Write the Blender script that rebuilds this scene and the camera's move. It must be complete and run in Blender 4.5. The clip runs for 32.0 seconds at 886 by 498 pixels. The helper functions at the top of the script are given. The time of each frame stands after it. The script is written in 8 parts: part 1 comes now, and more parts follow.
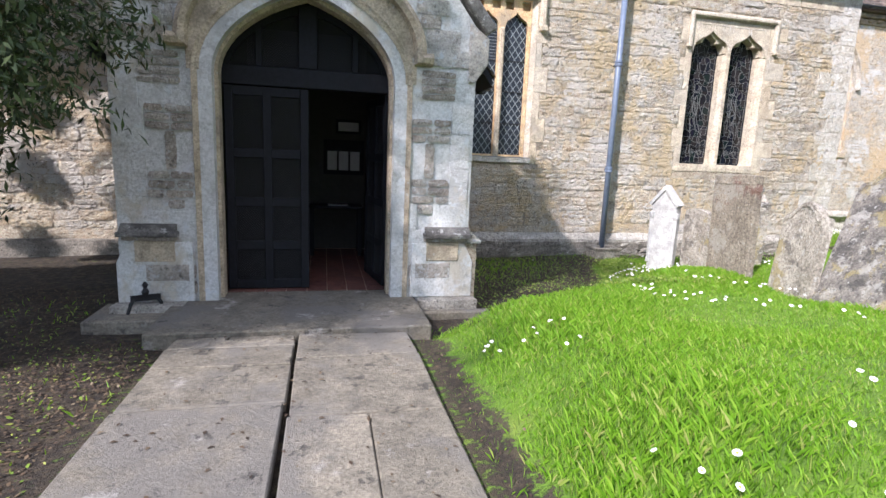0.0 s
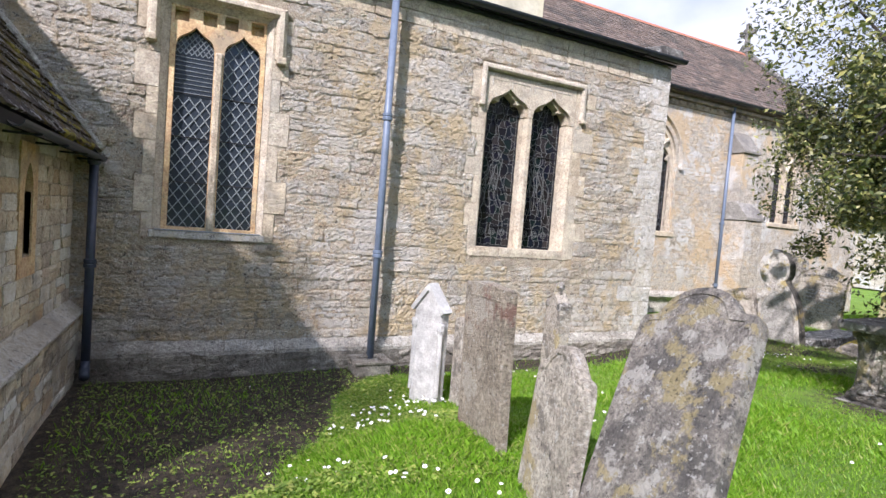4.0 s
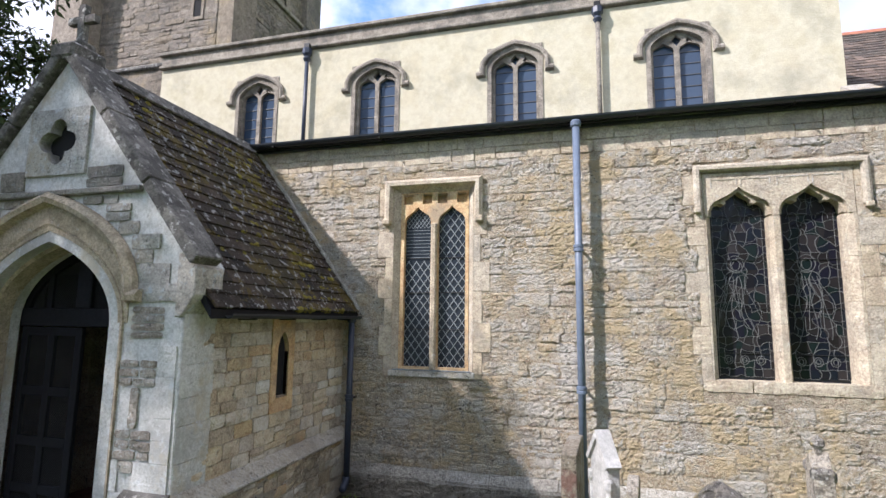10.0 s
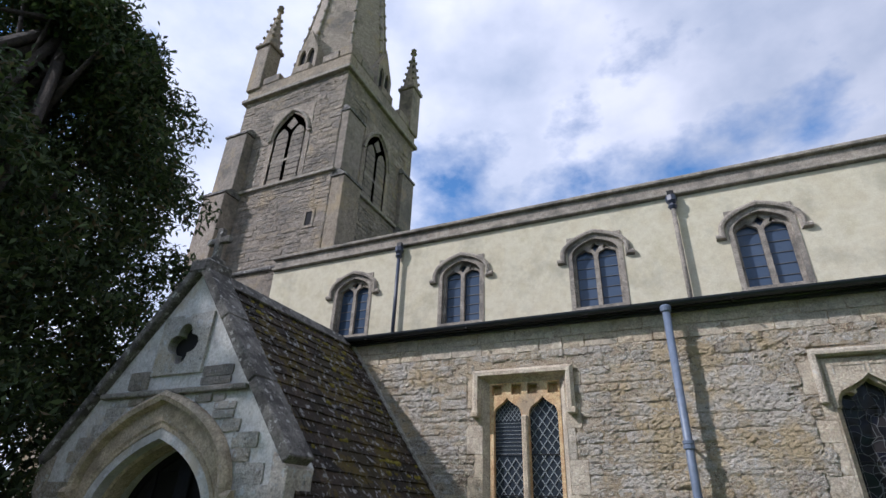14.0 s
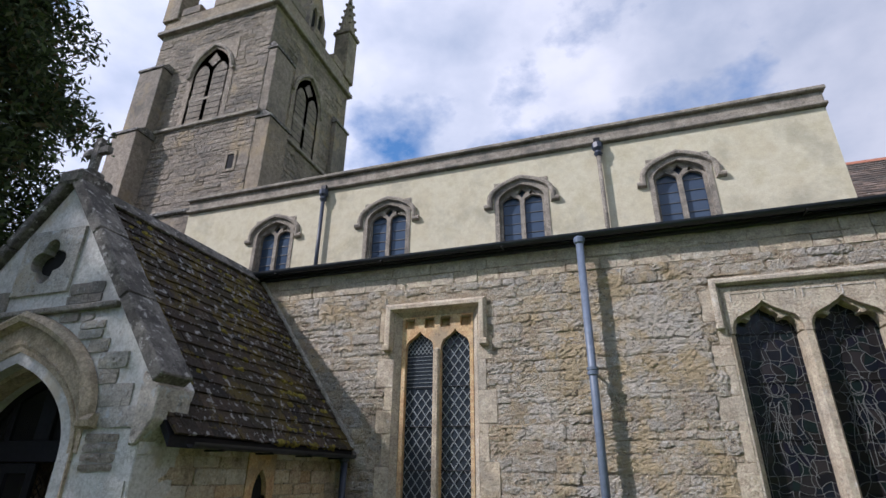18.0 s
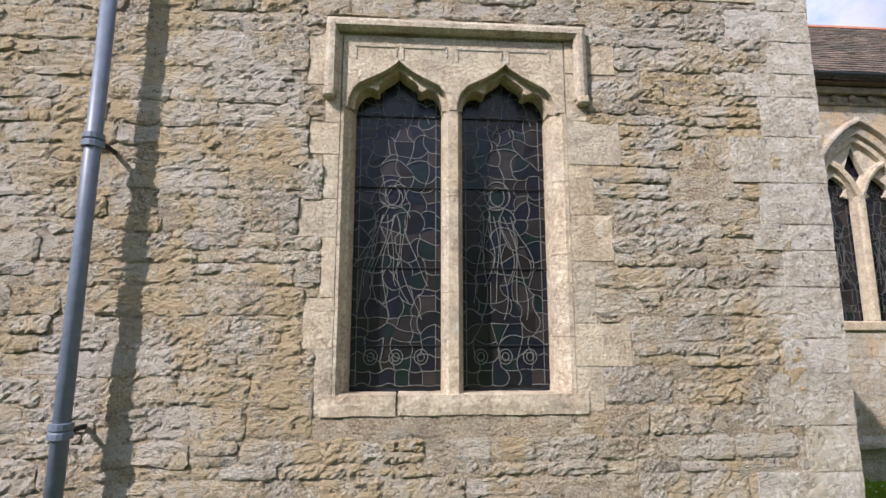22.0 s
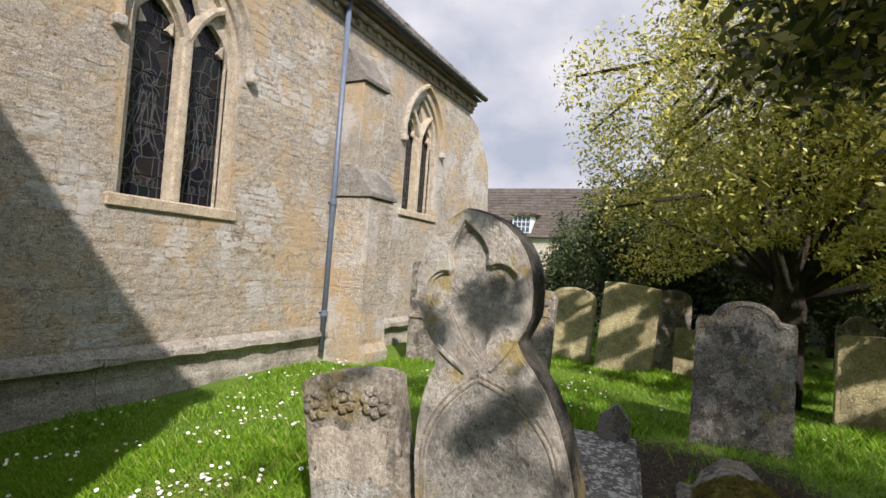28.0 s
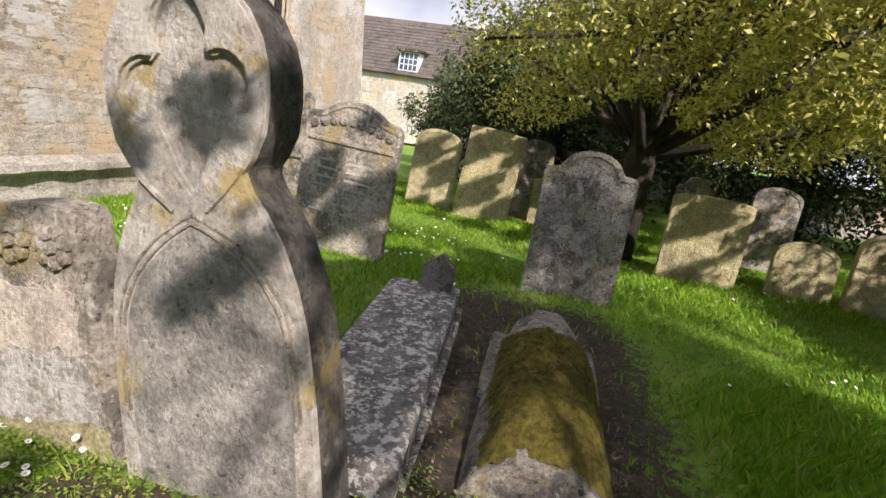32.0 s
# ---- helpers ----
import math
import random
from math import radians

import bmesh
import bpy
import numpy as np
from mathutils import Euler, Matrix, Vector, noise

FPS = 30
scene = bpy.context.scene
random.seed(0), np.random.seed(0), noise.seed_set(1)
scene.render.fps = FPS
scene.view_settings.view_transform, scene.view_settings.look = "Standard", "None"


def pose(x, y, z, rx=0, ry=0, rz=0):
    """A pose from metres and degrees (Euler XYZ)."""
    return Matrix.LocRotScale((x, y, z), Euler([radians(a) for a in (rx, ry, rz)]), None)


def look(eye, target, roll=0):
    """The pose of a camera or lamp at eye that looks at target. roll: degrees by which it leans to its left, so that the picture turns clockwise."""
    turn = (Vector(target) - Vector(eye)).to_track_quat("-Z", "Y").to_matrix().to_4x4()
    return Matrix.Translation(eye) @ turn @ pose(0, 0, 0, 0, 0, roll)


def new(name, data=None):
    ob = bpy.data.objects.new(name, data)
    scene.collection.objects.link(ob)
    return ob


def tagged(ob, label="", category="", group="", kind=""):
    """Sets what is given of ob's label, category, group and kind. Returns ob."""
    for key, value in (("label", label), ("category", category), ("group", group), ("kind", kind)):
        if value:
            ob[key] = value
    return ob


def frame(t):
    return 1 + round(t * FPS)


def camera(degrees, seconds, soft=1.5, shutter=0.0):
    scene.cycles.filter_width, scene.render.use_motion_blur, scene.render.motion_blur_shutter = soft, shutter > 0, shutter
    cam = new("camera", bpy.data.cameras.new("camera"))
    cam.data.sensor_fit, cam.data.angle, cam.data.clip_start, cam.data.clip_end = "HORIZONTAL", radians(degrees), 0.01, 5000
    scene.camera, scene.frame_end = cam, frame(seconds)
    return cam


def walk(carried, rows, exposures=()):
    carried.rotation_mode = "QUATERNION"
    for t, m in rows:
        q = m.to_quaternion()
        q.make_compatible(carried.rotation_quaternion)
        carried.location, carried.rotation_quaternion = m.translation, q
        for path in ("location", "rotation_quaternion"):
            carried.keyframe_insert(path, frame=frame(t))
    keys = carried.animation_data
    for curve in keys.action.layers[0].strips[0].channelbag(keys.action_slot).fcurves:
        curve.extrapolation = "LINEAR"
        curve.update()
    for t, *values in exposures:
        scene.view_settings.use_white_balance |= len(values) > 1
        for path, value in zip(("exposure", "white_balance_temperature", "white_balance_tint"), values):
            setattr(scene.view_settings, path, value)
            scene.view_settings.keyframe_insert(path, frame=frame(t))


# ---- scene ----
cam = camera(81.2, 32.0)
EXPOSURES = [(0.0, 0.89, 5950, 22), (1.2, 0.74, 5900, 21), (3.0, 0.70, 5900, 22), (7.0, 0.58, 6150, 25), (10.0, 0.58, 6050, 20), (12.0, 0.32, 5900, 17), (14.0, -0.2, 5800, 19), (17.0, -0.42, 5800, 20), (19.0, 0.12, 6150, 21), (23.0, 0.42, 6400, 22), (25.0, 0.14, 6450, 19), (26.0, 0.06, 6450, 18), (29.0, 0.40, 6700, 19), (32.0, 0.64, 6700, 22)]
PATH = [
    (0, (-0.032, -8.798, 1.618), (0.417, -6.88, 1.275), 2.4),
    (0.5, (0.21, -8.381, 1.628), (0.688, -6.467, 1.301), 2.7),
    (1, (0.507, -8.039, 1.639), (1.039, -6.135, 1.335), 3.2),
    (1.5, (0.887, -7.744, 1.685), (1.505, -5.863, 1.407), 3.8),
    (2, (1.384, -7.448, 1.727), (2.096, -5.594, 1.493), 4.2),
    (2.5, (1.705, -7.221, 1.846), (2.451, -5.376, 1.649), 4.5),
    (3, (2.113, -7.104, 1.876), (2.89, -5.267, 1.733), 4.5),
    (3.5, (2.494, -7.027, 1.967), (3.312, -5.207, 1.843), 4.5),
    (4, (2.828, -6.914, 2.04), (3.676, -5.106, 1.939), 4.6),
    (4.5, (3.22, -6.961, 2.071), (4.12, -5.177, 2.0), 4.7),
    (6.5, (4.611, -7.09, 2.029), (5.436, -5.268, 2.024), 4.1),
    (7, (4.813, -7.099, 2.212), (5.385, -5.183, 2.191), 3.3),
    (7.5, (5.115, -7.059, 2.306), (5.311, -5.068, 2.284), 2.5),
    (8, (4.915, -7.136, 2.346), (4.92, -5.136, 2.342), 1.6),
    (8.5, (4.955, -7.159, 2.317), (4.776, -5.168, 2.366), 0.9),
    (9, (5.025, -7.163, 2.371), (4.686, -5.194, 2.471), 0.8),
    (9.5, (5.077, -7.233, 2.394), (4.632, -5.292, 2.578), 0.6),
    (10, (5.094, -7.248, 2.431), (4.561, -5.339, 2.7), 0.7),
    (10.5, (5.078, -7.292, 2.446), (4.491, -5.415, 2.811), 0.8),
    (11, (5.069, -7.298, 2.458), (4.421, -5.463, 2.921), 0.9),
    (11.5, (5.053, -7.301, 2.488), (4.354, -5.509, 3.036), 1.2),
    (12, (5.033, -7.323, 2.473), (4.303, -5.575, 3.114), 1.4),
    (12.5, (5.041, -7.328, 2.49), (4.286, -5.621, 3.207), 1.6),
    (13, (5.076, -7.349, 2.534), (4.307, -5.676, 3.316), 1.7),
    (13.5, (5.056, -7.351, 2.513), (4.291, -5.718, 3.378), 2.0),
    (14, (5.103, -7.372, 2.523), (4.33, -5.773, 3.443), 2.3),
    (14.5, (5.107, -7.368, 2.524), (4.333, -5.805, 3.503), 2.4),
    (17, (5.213, -7.203, 2.322), (4.451, -5.645, 3.318), 2.5),
    (17.5, (5.249, -6.985, 2.269), (4.55, -5.358, 3.199), 1.9),
    (18, (5.275, -6.74, 2.219), (4.692, -5.004, 3.022), 0.6),
    (18.5, (5.428, -6.554, 2.158), (5.011, -4.718, 2.833), -0.3),
    (19, (5.677, -6.16, 2.123), (5.454, -4.253, 2.683), -1.2),
    (19.5, (5.935, -5.706, 2.063), (5.808, -3.771, 2.551), -0.9),
    (20, (6.251, -5.222, 2.05), (6.226, -3.273, 2.494), -0.6),
    (20.5, (6.55, -4.722, 2.056), (6.595, -2.765, 2.467), -0.6),
    (21, (6.706, -4.256, 2.067), (6.792, -2.293, 2.436), -0.4),
    (21.5, (6.879, -3.912, 2.118), (7.019, -1.944, 2.445), -0.5),
    (22, (7.076, -3.629, 2.143), (7.216, -1.659, 2.46), 0.0),
    (22.5, (7.193, -3.295, 2.034), (7.379, -1.331, 2.364), 0.4),
    (23, (7.503, -2.96, 1.989), (7.832, -1.01, 2.29), 0.5),
    (23.5, (7.83, -2.687, 1.988), (8.359, -0.783, 2.292), 0.5),
    (24, (8.117, -2.455, 1.984), (8.873, -0.628, 2.281), 0.8),
    (24.5, (8.482, -2.326, 1.964), (9.463, -0.609, 2.264), 1.0),
    (25, (8.721, -2.272, 2.005), (9.866, -0.655, 2.275), 1.9),
    (26, (9.191, -2.147, 1.964), (10.681, -0.833, 2.195), 2.0),
    (26.5, (9.496, -2.022, 1.95), (11.051, -0.784, 2.168), 2.3),
    (28.5, (10.828, -1.522, 1.697), (12.653, -0.705, 1.686), 4.6),
    (29, (10.95, -1.467, 1.626), (12.781, -0.67, 1.513), 4.8),
    (29.5, (11.007, -1.425, 1.577), (12.832, -0.644, 1.337), 5.4),
    (30, (11.028, -1.451, 1.537), (12.843, -0.69, 1.181), 5.8),
    (30.5, (11.021, -1.544, 1.581), (12.832, -0.818, 1.14), 6.3),
    (31, (11.019, -1.635, 1.659), (12.856, -1.01, 1.177), 7.4),
    (31.5, (11.118, -1.698, 1.693), (12.986, -1.174, 1.208), 8.4),
    (32, (11.393, -1.84, 1.702), (13.288, -1.416, 1.223), 9.2),
]
walk(cam, [(t, look(eye, target, roll)) for t, eye, target, roll in PATH], EXPOSURES)

# ---------------------------------------------------------------- light
world = bpy.data.worlds.new("sky_world")
scene.world = world
world.use_nodes = True
wn, wl = world.node_tree.nodes, world.node_tree.links
wn.clear()
w_out = wn.new("ShaderNodeOutputWorld")
w_bg = wn.new("ShaderNodeBackground")
w_sky = wn.new("ShaderNodeTexSky")
w_sky.sky_type, w_sky.sun_disc = "NISHITA", False
w_sky.sun_elevation, w_sky.sun_rotation = radians(40.0), radians(230.2)
w_sky.air_density, w_sky.dust_density, w_sky.ozone_density = 1.0, 0.6, 1.5
w_co = wn.new("ShaderNodeTexCoord")
w_map = wn.new("ShaderNodeMapping")
w_map.inputs["Scale"].default_value = (1.0, 1.0, 1.5)
w_map.inputs["Location"].default_value = (3.1, 0.7, 0.4)
w_n1 = wn.new("ShaderNodeTexNoise")
w_n1.inputs["Scale"].default_value, w_n1.inputs["Detail"].default_value = 2.1, 9.0
w_n1.inputs["Roughness"].default_value = 0.56
w_r1 = wn.new("ShaderNodeValToRGB")
w_r1.color_ramp.elements[0].position, w_r1.color_ramp.elements[1].position = 0.405, 0.505
w_n2 = wn.new("ShaderNodeTexNoise")
w_n2.inputs["Scale"].default_value, w_n2.inputs["Detail"].default_value = 4.5, 6.0
w_r2 = wn.new("ShaderNodeValToRGB")
w_r2.color_ramp.elements[0].position, w_r2.color_ramp.elements[1].position = 0.33, 0.68
w_r2.color_ramp.elements[0].color, w_r2.color_ramp.elements[1].color = (4.3, 5.0, 6.0, 1), (8.0, 8.25, 8.65, 1)
w_mix = wn.new("ShaderNodeMix")
w_mix.data_type = "RGBA"
w_tint = wn.new("ShaderNodeMix")
w_tint.data_type, w_tint.blend_type = "RGBA", "MULTIPLY"
w_tint.inputs[0].default_value = 1.0
w_tint.inputs[7].default_value = (0.84, 1.27, 1.46, 1)
wl.new(w_co.outputs["Generated"], w_map.inputs["Vector"])
wl.new(w_map.outputs[0], w_n1.inputs["Vector"])
wl.new(w_map.outputs[0], w_n2.inputs["Vector"])
wl.new(w_n2.outputs["Fac"], w_r2.inputs[0])
wl.new(w_sky.outputs[0], w_tint.inputs[6])
wl.new(w_r1.outputs[0], w_mix.inputs[0])
wl.new(w_tint.outputs[2], w_mix.inputs[6])
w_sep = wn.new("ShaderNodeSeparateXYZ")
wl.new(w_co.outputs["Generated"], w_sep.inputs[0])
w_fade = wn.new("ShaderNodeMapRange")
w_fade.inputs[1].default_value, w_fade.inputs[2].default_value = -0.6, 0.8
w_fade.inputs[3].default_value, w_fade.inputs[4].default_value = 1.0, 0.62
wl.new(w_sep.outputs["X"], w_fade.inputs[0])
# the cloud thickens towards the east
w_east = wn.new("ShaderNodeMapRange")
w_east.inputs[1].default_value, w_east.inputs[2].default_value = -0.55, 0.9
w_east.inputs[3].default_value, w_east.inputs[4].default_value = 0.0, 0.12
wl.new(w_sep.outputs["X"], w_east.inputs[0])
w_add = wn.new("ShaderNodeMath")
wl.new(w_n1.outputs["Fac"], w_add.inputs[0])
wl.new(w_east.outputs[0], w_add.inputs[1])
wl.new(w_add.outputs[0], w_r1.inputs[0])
w_grey = wn.new("ShaderNodeVectorMath")
w_grey.operation = "SCALE"
wl.new(w_r2.outputs[0], w_grey.inputs[0])
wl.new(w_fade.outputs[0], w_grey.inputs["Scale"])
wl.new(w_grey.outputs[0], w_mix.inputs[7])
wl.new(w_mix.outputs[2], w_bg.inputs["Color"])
w_bg.inputs["Strength"].default_value = 0.148
wl.new(w_bg.outputs[0], w_out.inputs[0])

sun = new("sun", bpy.data.lights.new("sun", "SUN"))
sun.data.energy, sun.data.angle, sun.data.color = 4.75, radians(0.9), (1.0, 0.95, 0.87)
sun.matrix_world = look((-40, -40, 45), Vector((-40, -40, 45)) + Vector((1.2, 1.0, -1.31)))


# ---------------------------------------------------------------- materials
def nodes_of(name, rough=0.85, metal=0.0):
    m = bpy.data.materials.new(name)
    m.use_nodes = True
    nt = m.node_tree
    b = nt.nodes["Principled BSDF"]
    b.inputs["Roughness"].default_value, b.inputs["Metallic"].default_value = rough, metal
    return m, nt, b


def noise_tex(nt, scale, detail=5.0, rough=0.6, stretch=None, off=0.0):
    """Noise in world space, so that stains run on from piece to piece."""
    co = nt.nodes.new("ShaderNodeNewGeometry")
    n = nt.nodes.new("ShaderNodeTexNoise")
    n.inputs["Scale"].default_value, n.inputs["Detail"].default_value, n.inputs["Roughness"].default_value = scale, detail, rough
    mp = nt.nodes.new("ShaderNodeMapping")
    mp.inputs["Scale"].default_value = stretch or (1, 1, 1)
    mp.inputs["Location"].default_value = (off, off * 1.7, off * 0.6)
    nt.links.new(co.outputs["Position"], mp.inputs["Vector"])
    nt.links.new(mp.outputs[0], n.inputs["Vector"])
    return maths(nt, "ADD", maths(nt, "MULTIPLY", n.outputs["Fac"], 1.6), -0.3)


def ramp(nt, fac, stops, mode="LINEAR"):
    r = nt.nodes.new("ShaderNodeValToRGB")
    r.color_ramp.interpolation = mode
    while len(r.color_ramp.elements) < len(stops):
        r.color_ramp.elements.new(0.5)
    for e, (p, c) in zip(r.color_ramp.elements, stops):
        e.position = p
        e.color = (*c, 1) if len(c) == 3 else c
    nt.links.new(fac, r.inputs[0])
    return r.outputs[0]


def blend(nt, fac, a, b, mode="MIX"):
    m = nt.nodes.new("ShaderNodeMix")
    m.data_type, m.blend_type = "RGBA", mode
    for sock, v in ((m.inputs[0], fac), (m.inputs[6], a), (m.inputs[7], b)):
        if isinstance(v, (int, float)):
            sock.default_value = v
        elif isinstance(v, tuple):
            sock.default_value = (*v, 1)
        else:
            nt.links.new(v, sock)
    return m.outputs[2]


def maths(nt, op, a, b):
    m = nt.nodes.new("ShaderNodeMath")
    m.operation = op
    for sock, v in zip(m.inputs, (a, b)):
        if isinstance(v, (int, float)):
            sock.default_value = v
        else:
            nt.links.new(v, sock)
    return m.outputs[0]


def piece_random(nt):
    o = nt.nodes.new("ShaderNodeObjectInfo")
    g = nt.nodes.new("ShaderNodeNewGeometry")
    return maths(nt, "FRACT", maths(nt, "ADD", o.outputs["Random"], g.outputs["Random Per Island"]), 0.0)


def bump(nt, bsdf, height, strength=0.4, dist=0.02):
    b = nt.nodes.new("ShaderNodeBump")
    b.inputs["Strength"].default_value, b.inputs["Distance"].default_value = strength, dist
    nt.links.new(height, b.inputs["Height"])
    nt.links.new(b.outputs[0], bsdf.inputs["Normal"])


def stone_mat(name, tones, stain=(0.16, 0.145, 0.12), stain_at=(0.52, 0.72), spots=None, spots_at=(0.62, 0.68), spot_scale=9.0,
              grain=40.0, bump_d=0.015, rough=0.92, big=0.9, pieces=True, yellow=None, yellow_at=(0.6, 0.75), pits=0.5, mixed=0.0, pale=None, pale_at=(0.60, 0.66), pit_scale=13.0, grit=0.38, bed=1.0, mottle=0.34):
    """Weathered stone: a tone per piece, broad stains, lichen, dark pits that follow the bump, grain."""
    m, nt, b = nodes_of(name, rough)
    broad = ramp(nt, noise_tex(nt, big * 2.2, 6, 0.6, off=4.0), [(0.3 + 0.4 * i / (len(tones) - 1), t) for i, t in enumerate(tones)])
    if pieces:
        c = ramp(nt, piece_random(nt), [(i / (len(tones) - 1), t) for i, t in enumerate(tones)])
        c = blend(nt, mixed, c, broad) if mixed else c
    else:
        c = broad
    g = noise_tex(nt, grain, 8, 0.7)
    c = blend(nt, grit, c, ramp(nt, g, [(0.33, (0.18, 0.17, 0.16)), (0.5, (0.5, 0.5, 0.49)), (0.67, (0.82, 0.81, 0.79))]), "OVERLAY")
    c = blend(nt, mottle, c, ramp(nt, noise_tex(nt, 6.5, 8, 0.72, off=9.0), [(0.34, (0.20, 0.19, 0.18)), (0.5, (0.5, 0.5, 0.49)), (0.66, (0.80, 0.79, 0.77))]), "OVERLAY")
    n = noise_tex(nt, big, 8, 0.66)
    c = blend(nt, maths(nt, "MULTIPLY", ramp(nt, n, [(stain_at[0], (0, 0, 0)), (stain_at[1], (1, 1, 1))]), 0.75), c, stain)
    if yellow:
        y = noise_tex(nt, big * 1.1 + 0.2, 7, 0.68, stretch=(1.2, 1.0, 0.9), off=21.0)
        c = blend(nt, maths(nt, "MULTIPLY", ramp(nt, y, [(yellow_at[0], (0, 0, 0)), (yellow_at[1], (1, 1, 1))]), 0.8), c, yellow)
    if pale:
        y = noise_tex(nt, big * 1.4 + 0.2, 9, 0.70, off=33.0)
        c = blend(nt, maths(nt, "MULTIPLY", ramp(nt, y, [(pale_at[0], (0, 0, 0)), (pale_at[1], (1, 1, 1))]), 0.75), c, pale)
    if spots:
        s = noise_tex(nt, spot_scale, 9, 0.72, off=14.0)
        c = blend(nt, maths(nt, "MULTIPLY", ramp(nt, s, [(spots_at[0] + 0.05, (0, 0, 0)), (spots_at[1] + 0.06, (1, 1, 1))]), 0.8), c, spots)
    h1 = noise_tex(nt, 5.0, 9, 0.74, stretch=(1.0, 1.0, bed))
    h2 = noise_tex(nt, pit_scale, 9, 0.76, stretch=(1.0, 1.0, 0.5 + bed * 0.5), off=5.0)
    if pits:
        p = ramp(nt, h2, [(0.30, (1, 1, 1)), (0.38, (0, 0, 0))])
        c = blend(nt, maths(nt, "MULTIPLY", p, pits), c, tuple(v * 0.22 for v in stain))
    nt.links.new(c, b.inputs["Base Color"])
    h = maths(nt, "ADD", maths(nt, "ADD", maths(nt, "MULTIPLY", h1, 1.0), maths(nt, "MULTIPLY", h2, 0.9)), maths(nt, "MULTIPLY", g, 0.55))
    bump(nt, b, h, 1.0, bump_d * 1.4)
    return m


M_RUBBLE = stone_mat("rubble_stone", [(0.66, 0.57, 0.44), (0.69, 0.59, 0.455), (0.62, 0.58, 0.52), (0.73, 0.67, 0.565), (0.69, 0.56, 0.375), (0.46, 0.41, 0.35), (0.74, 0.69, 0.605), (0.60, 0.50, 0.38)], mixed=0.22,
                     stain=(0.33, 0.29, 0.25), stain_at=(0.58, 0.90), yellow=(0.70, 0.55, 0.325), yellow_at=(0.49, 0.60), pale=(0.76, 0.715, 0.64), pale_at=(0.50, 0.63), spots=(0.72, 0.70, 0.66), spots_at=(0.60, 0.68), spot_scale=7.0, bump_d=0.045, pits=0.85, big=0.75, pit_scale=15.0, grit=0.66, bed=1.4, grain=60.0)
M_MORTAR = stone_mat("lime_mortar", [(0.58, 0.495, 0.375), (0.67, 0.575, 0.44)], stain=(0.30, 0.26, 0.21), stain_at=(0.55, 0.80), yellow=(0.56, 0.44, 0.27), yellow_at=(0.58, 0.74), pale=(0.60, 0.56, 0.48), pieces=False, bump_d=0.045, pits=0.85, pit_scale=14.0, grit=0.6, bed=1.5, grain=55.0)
M_QUOIN = stone_mat("grey_quoin_stone", [(0.63, 0.595, 0.53), (0.70, 0.67, 0.615), (0.58, 0.545, 0.48), (0.64, 0.585, 0.485)], stain=(0.38, 0.36, 0.33), stain_at=(0.54, 0.85), spots=(0.68, 0.68, 0.66), spots_at=(0.60, 0.68), bump_d=0.022, pits=0.75, pit_scale=18.0, mixed=0.4, grit=0.48, grain=42.0, yellow=(0.60, 0.53, 0.38), yellow_at=(0.56, 0.75))
M_DRESSED = stone_mat("dressed_limestone", [(0.52, 0.435, 0.315), (0.57, 0.49, 0.375), (0.50, 0.445, 0.36)], stain=(0.33, 0.30, 0.25), stain_at=(0.55, 0.8), spots=(0.62, 0.60, 0.54), bump_d=0.010, big=1.6, pits=0.35)
M_ORANGE = stone_mat("ochre_limestone", [(0.60, 0.40, 0.205), (0.66, 0.475, 0.275)], stain=(0.36, 0.30, 0.22), bump_d=0.006, big=1.4, pieces=False)
M_PIER = stone_mat("pale_bluish_ashlar", [(0.56, 0.56, 0.54), (0.63, 0.63, 0.61), (0.51, 0.505, 0.48)], stain=(0.36, 0.355, 0.34), stain_at=(0.53, 0.75), spots=(0.62, 0.64, 0.64), spots_at=(0.55, 0.64), spot_scale=9.0, yellow=(0.52, 0.46, 0.35), yellow_at=(0.56, 0.72), mottle=0.2, big=1.2, bump_d=0.006, pits=0.3)
M_PATCH = stone_mat("brown_patching_stone", [(0.40, 0.355, 0.30), (0.48, 0.44, 0.385), (0.35, 0.31, 0.27), (0.44, 0.38, 0.31)], stain=(0.24, 0.22, 0.19), stain_at=(0.52, 0.74), spots=(0.58, 0.58, 0.56), spots_at=(0.52, 0.60), spot_scale=16.0, bump_d=0.016, pits=0.7)
M_CHANCEL = stone_mat("coursed_limestone", [(0.47, 0.425, 0.36), (0.52, 0.46, 0.375), (0.46, 0.425, 0.375), (0.50, 0.43, 0.335)], mixed=0.5, stain=(0.31, 0.285, 0.25), stain_at=(0.56, 0.82), big=0.55,
                      yellow=(0.58, 0.43, 0.255), yellow_at=(0.51, 0.62), pale=(0.64, 0.63, 0.595), pale_at=(0.54, 0.64), spots=(0.60, 0.59, 0.56), spots_at=(0.62, 0.7), spot_scale=6.0, bump_d=0.018, pits=0.7, pit_scale=16.0, bed=1.6, grit=0.6, grain=60.0)
M_PLINTH = stone_mat("pale_plinth_stone", [(0.50, 0.465, 0.405), (0.60, 0.565, 0.50)], stain=(0.24, 0.215, 0.18), stain_at=(0.52, 0.72), pieces=True, bump_d=0.025, pits=0.8, pit_scale=16.0, grit=0.5)
M_TOWER = stone_mat("grey_tower_stone", [(0.31, 0.265, 0.21), (0.39, 0.33, 0.265), (0.26, 0.23, 0.195), (0.37, 0.305, 0.225)], yellow=(0.43, 0.335, 0.21), stain=(0.13, 0.12, 0.105), bump_d=0.03, big=0.4)
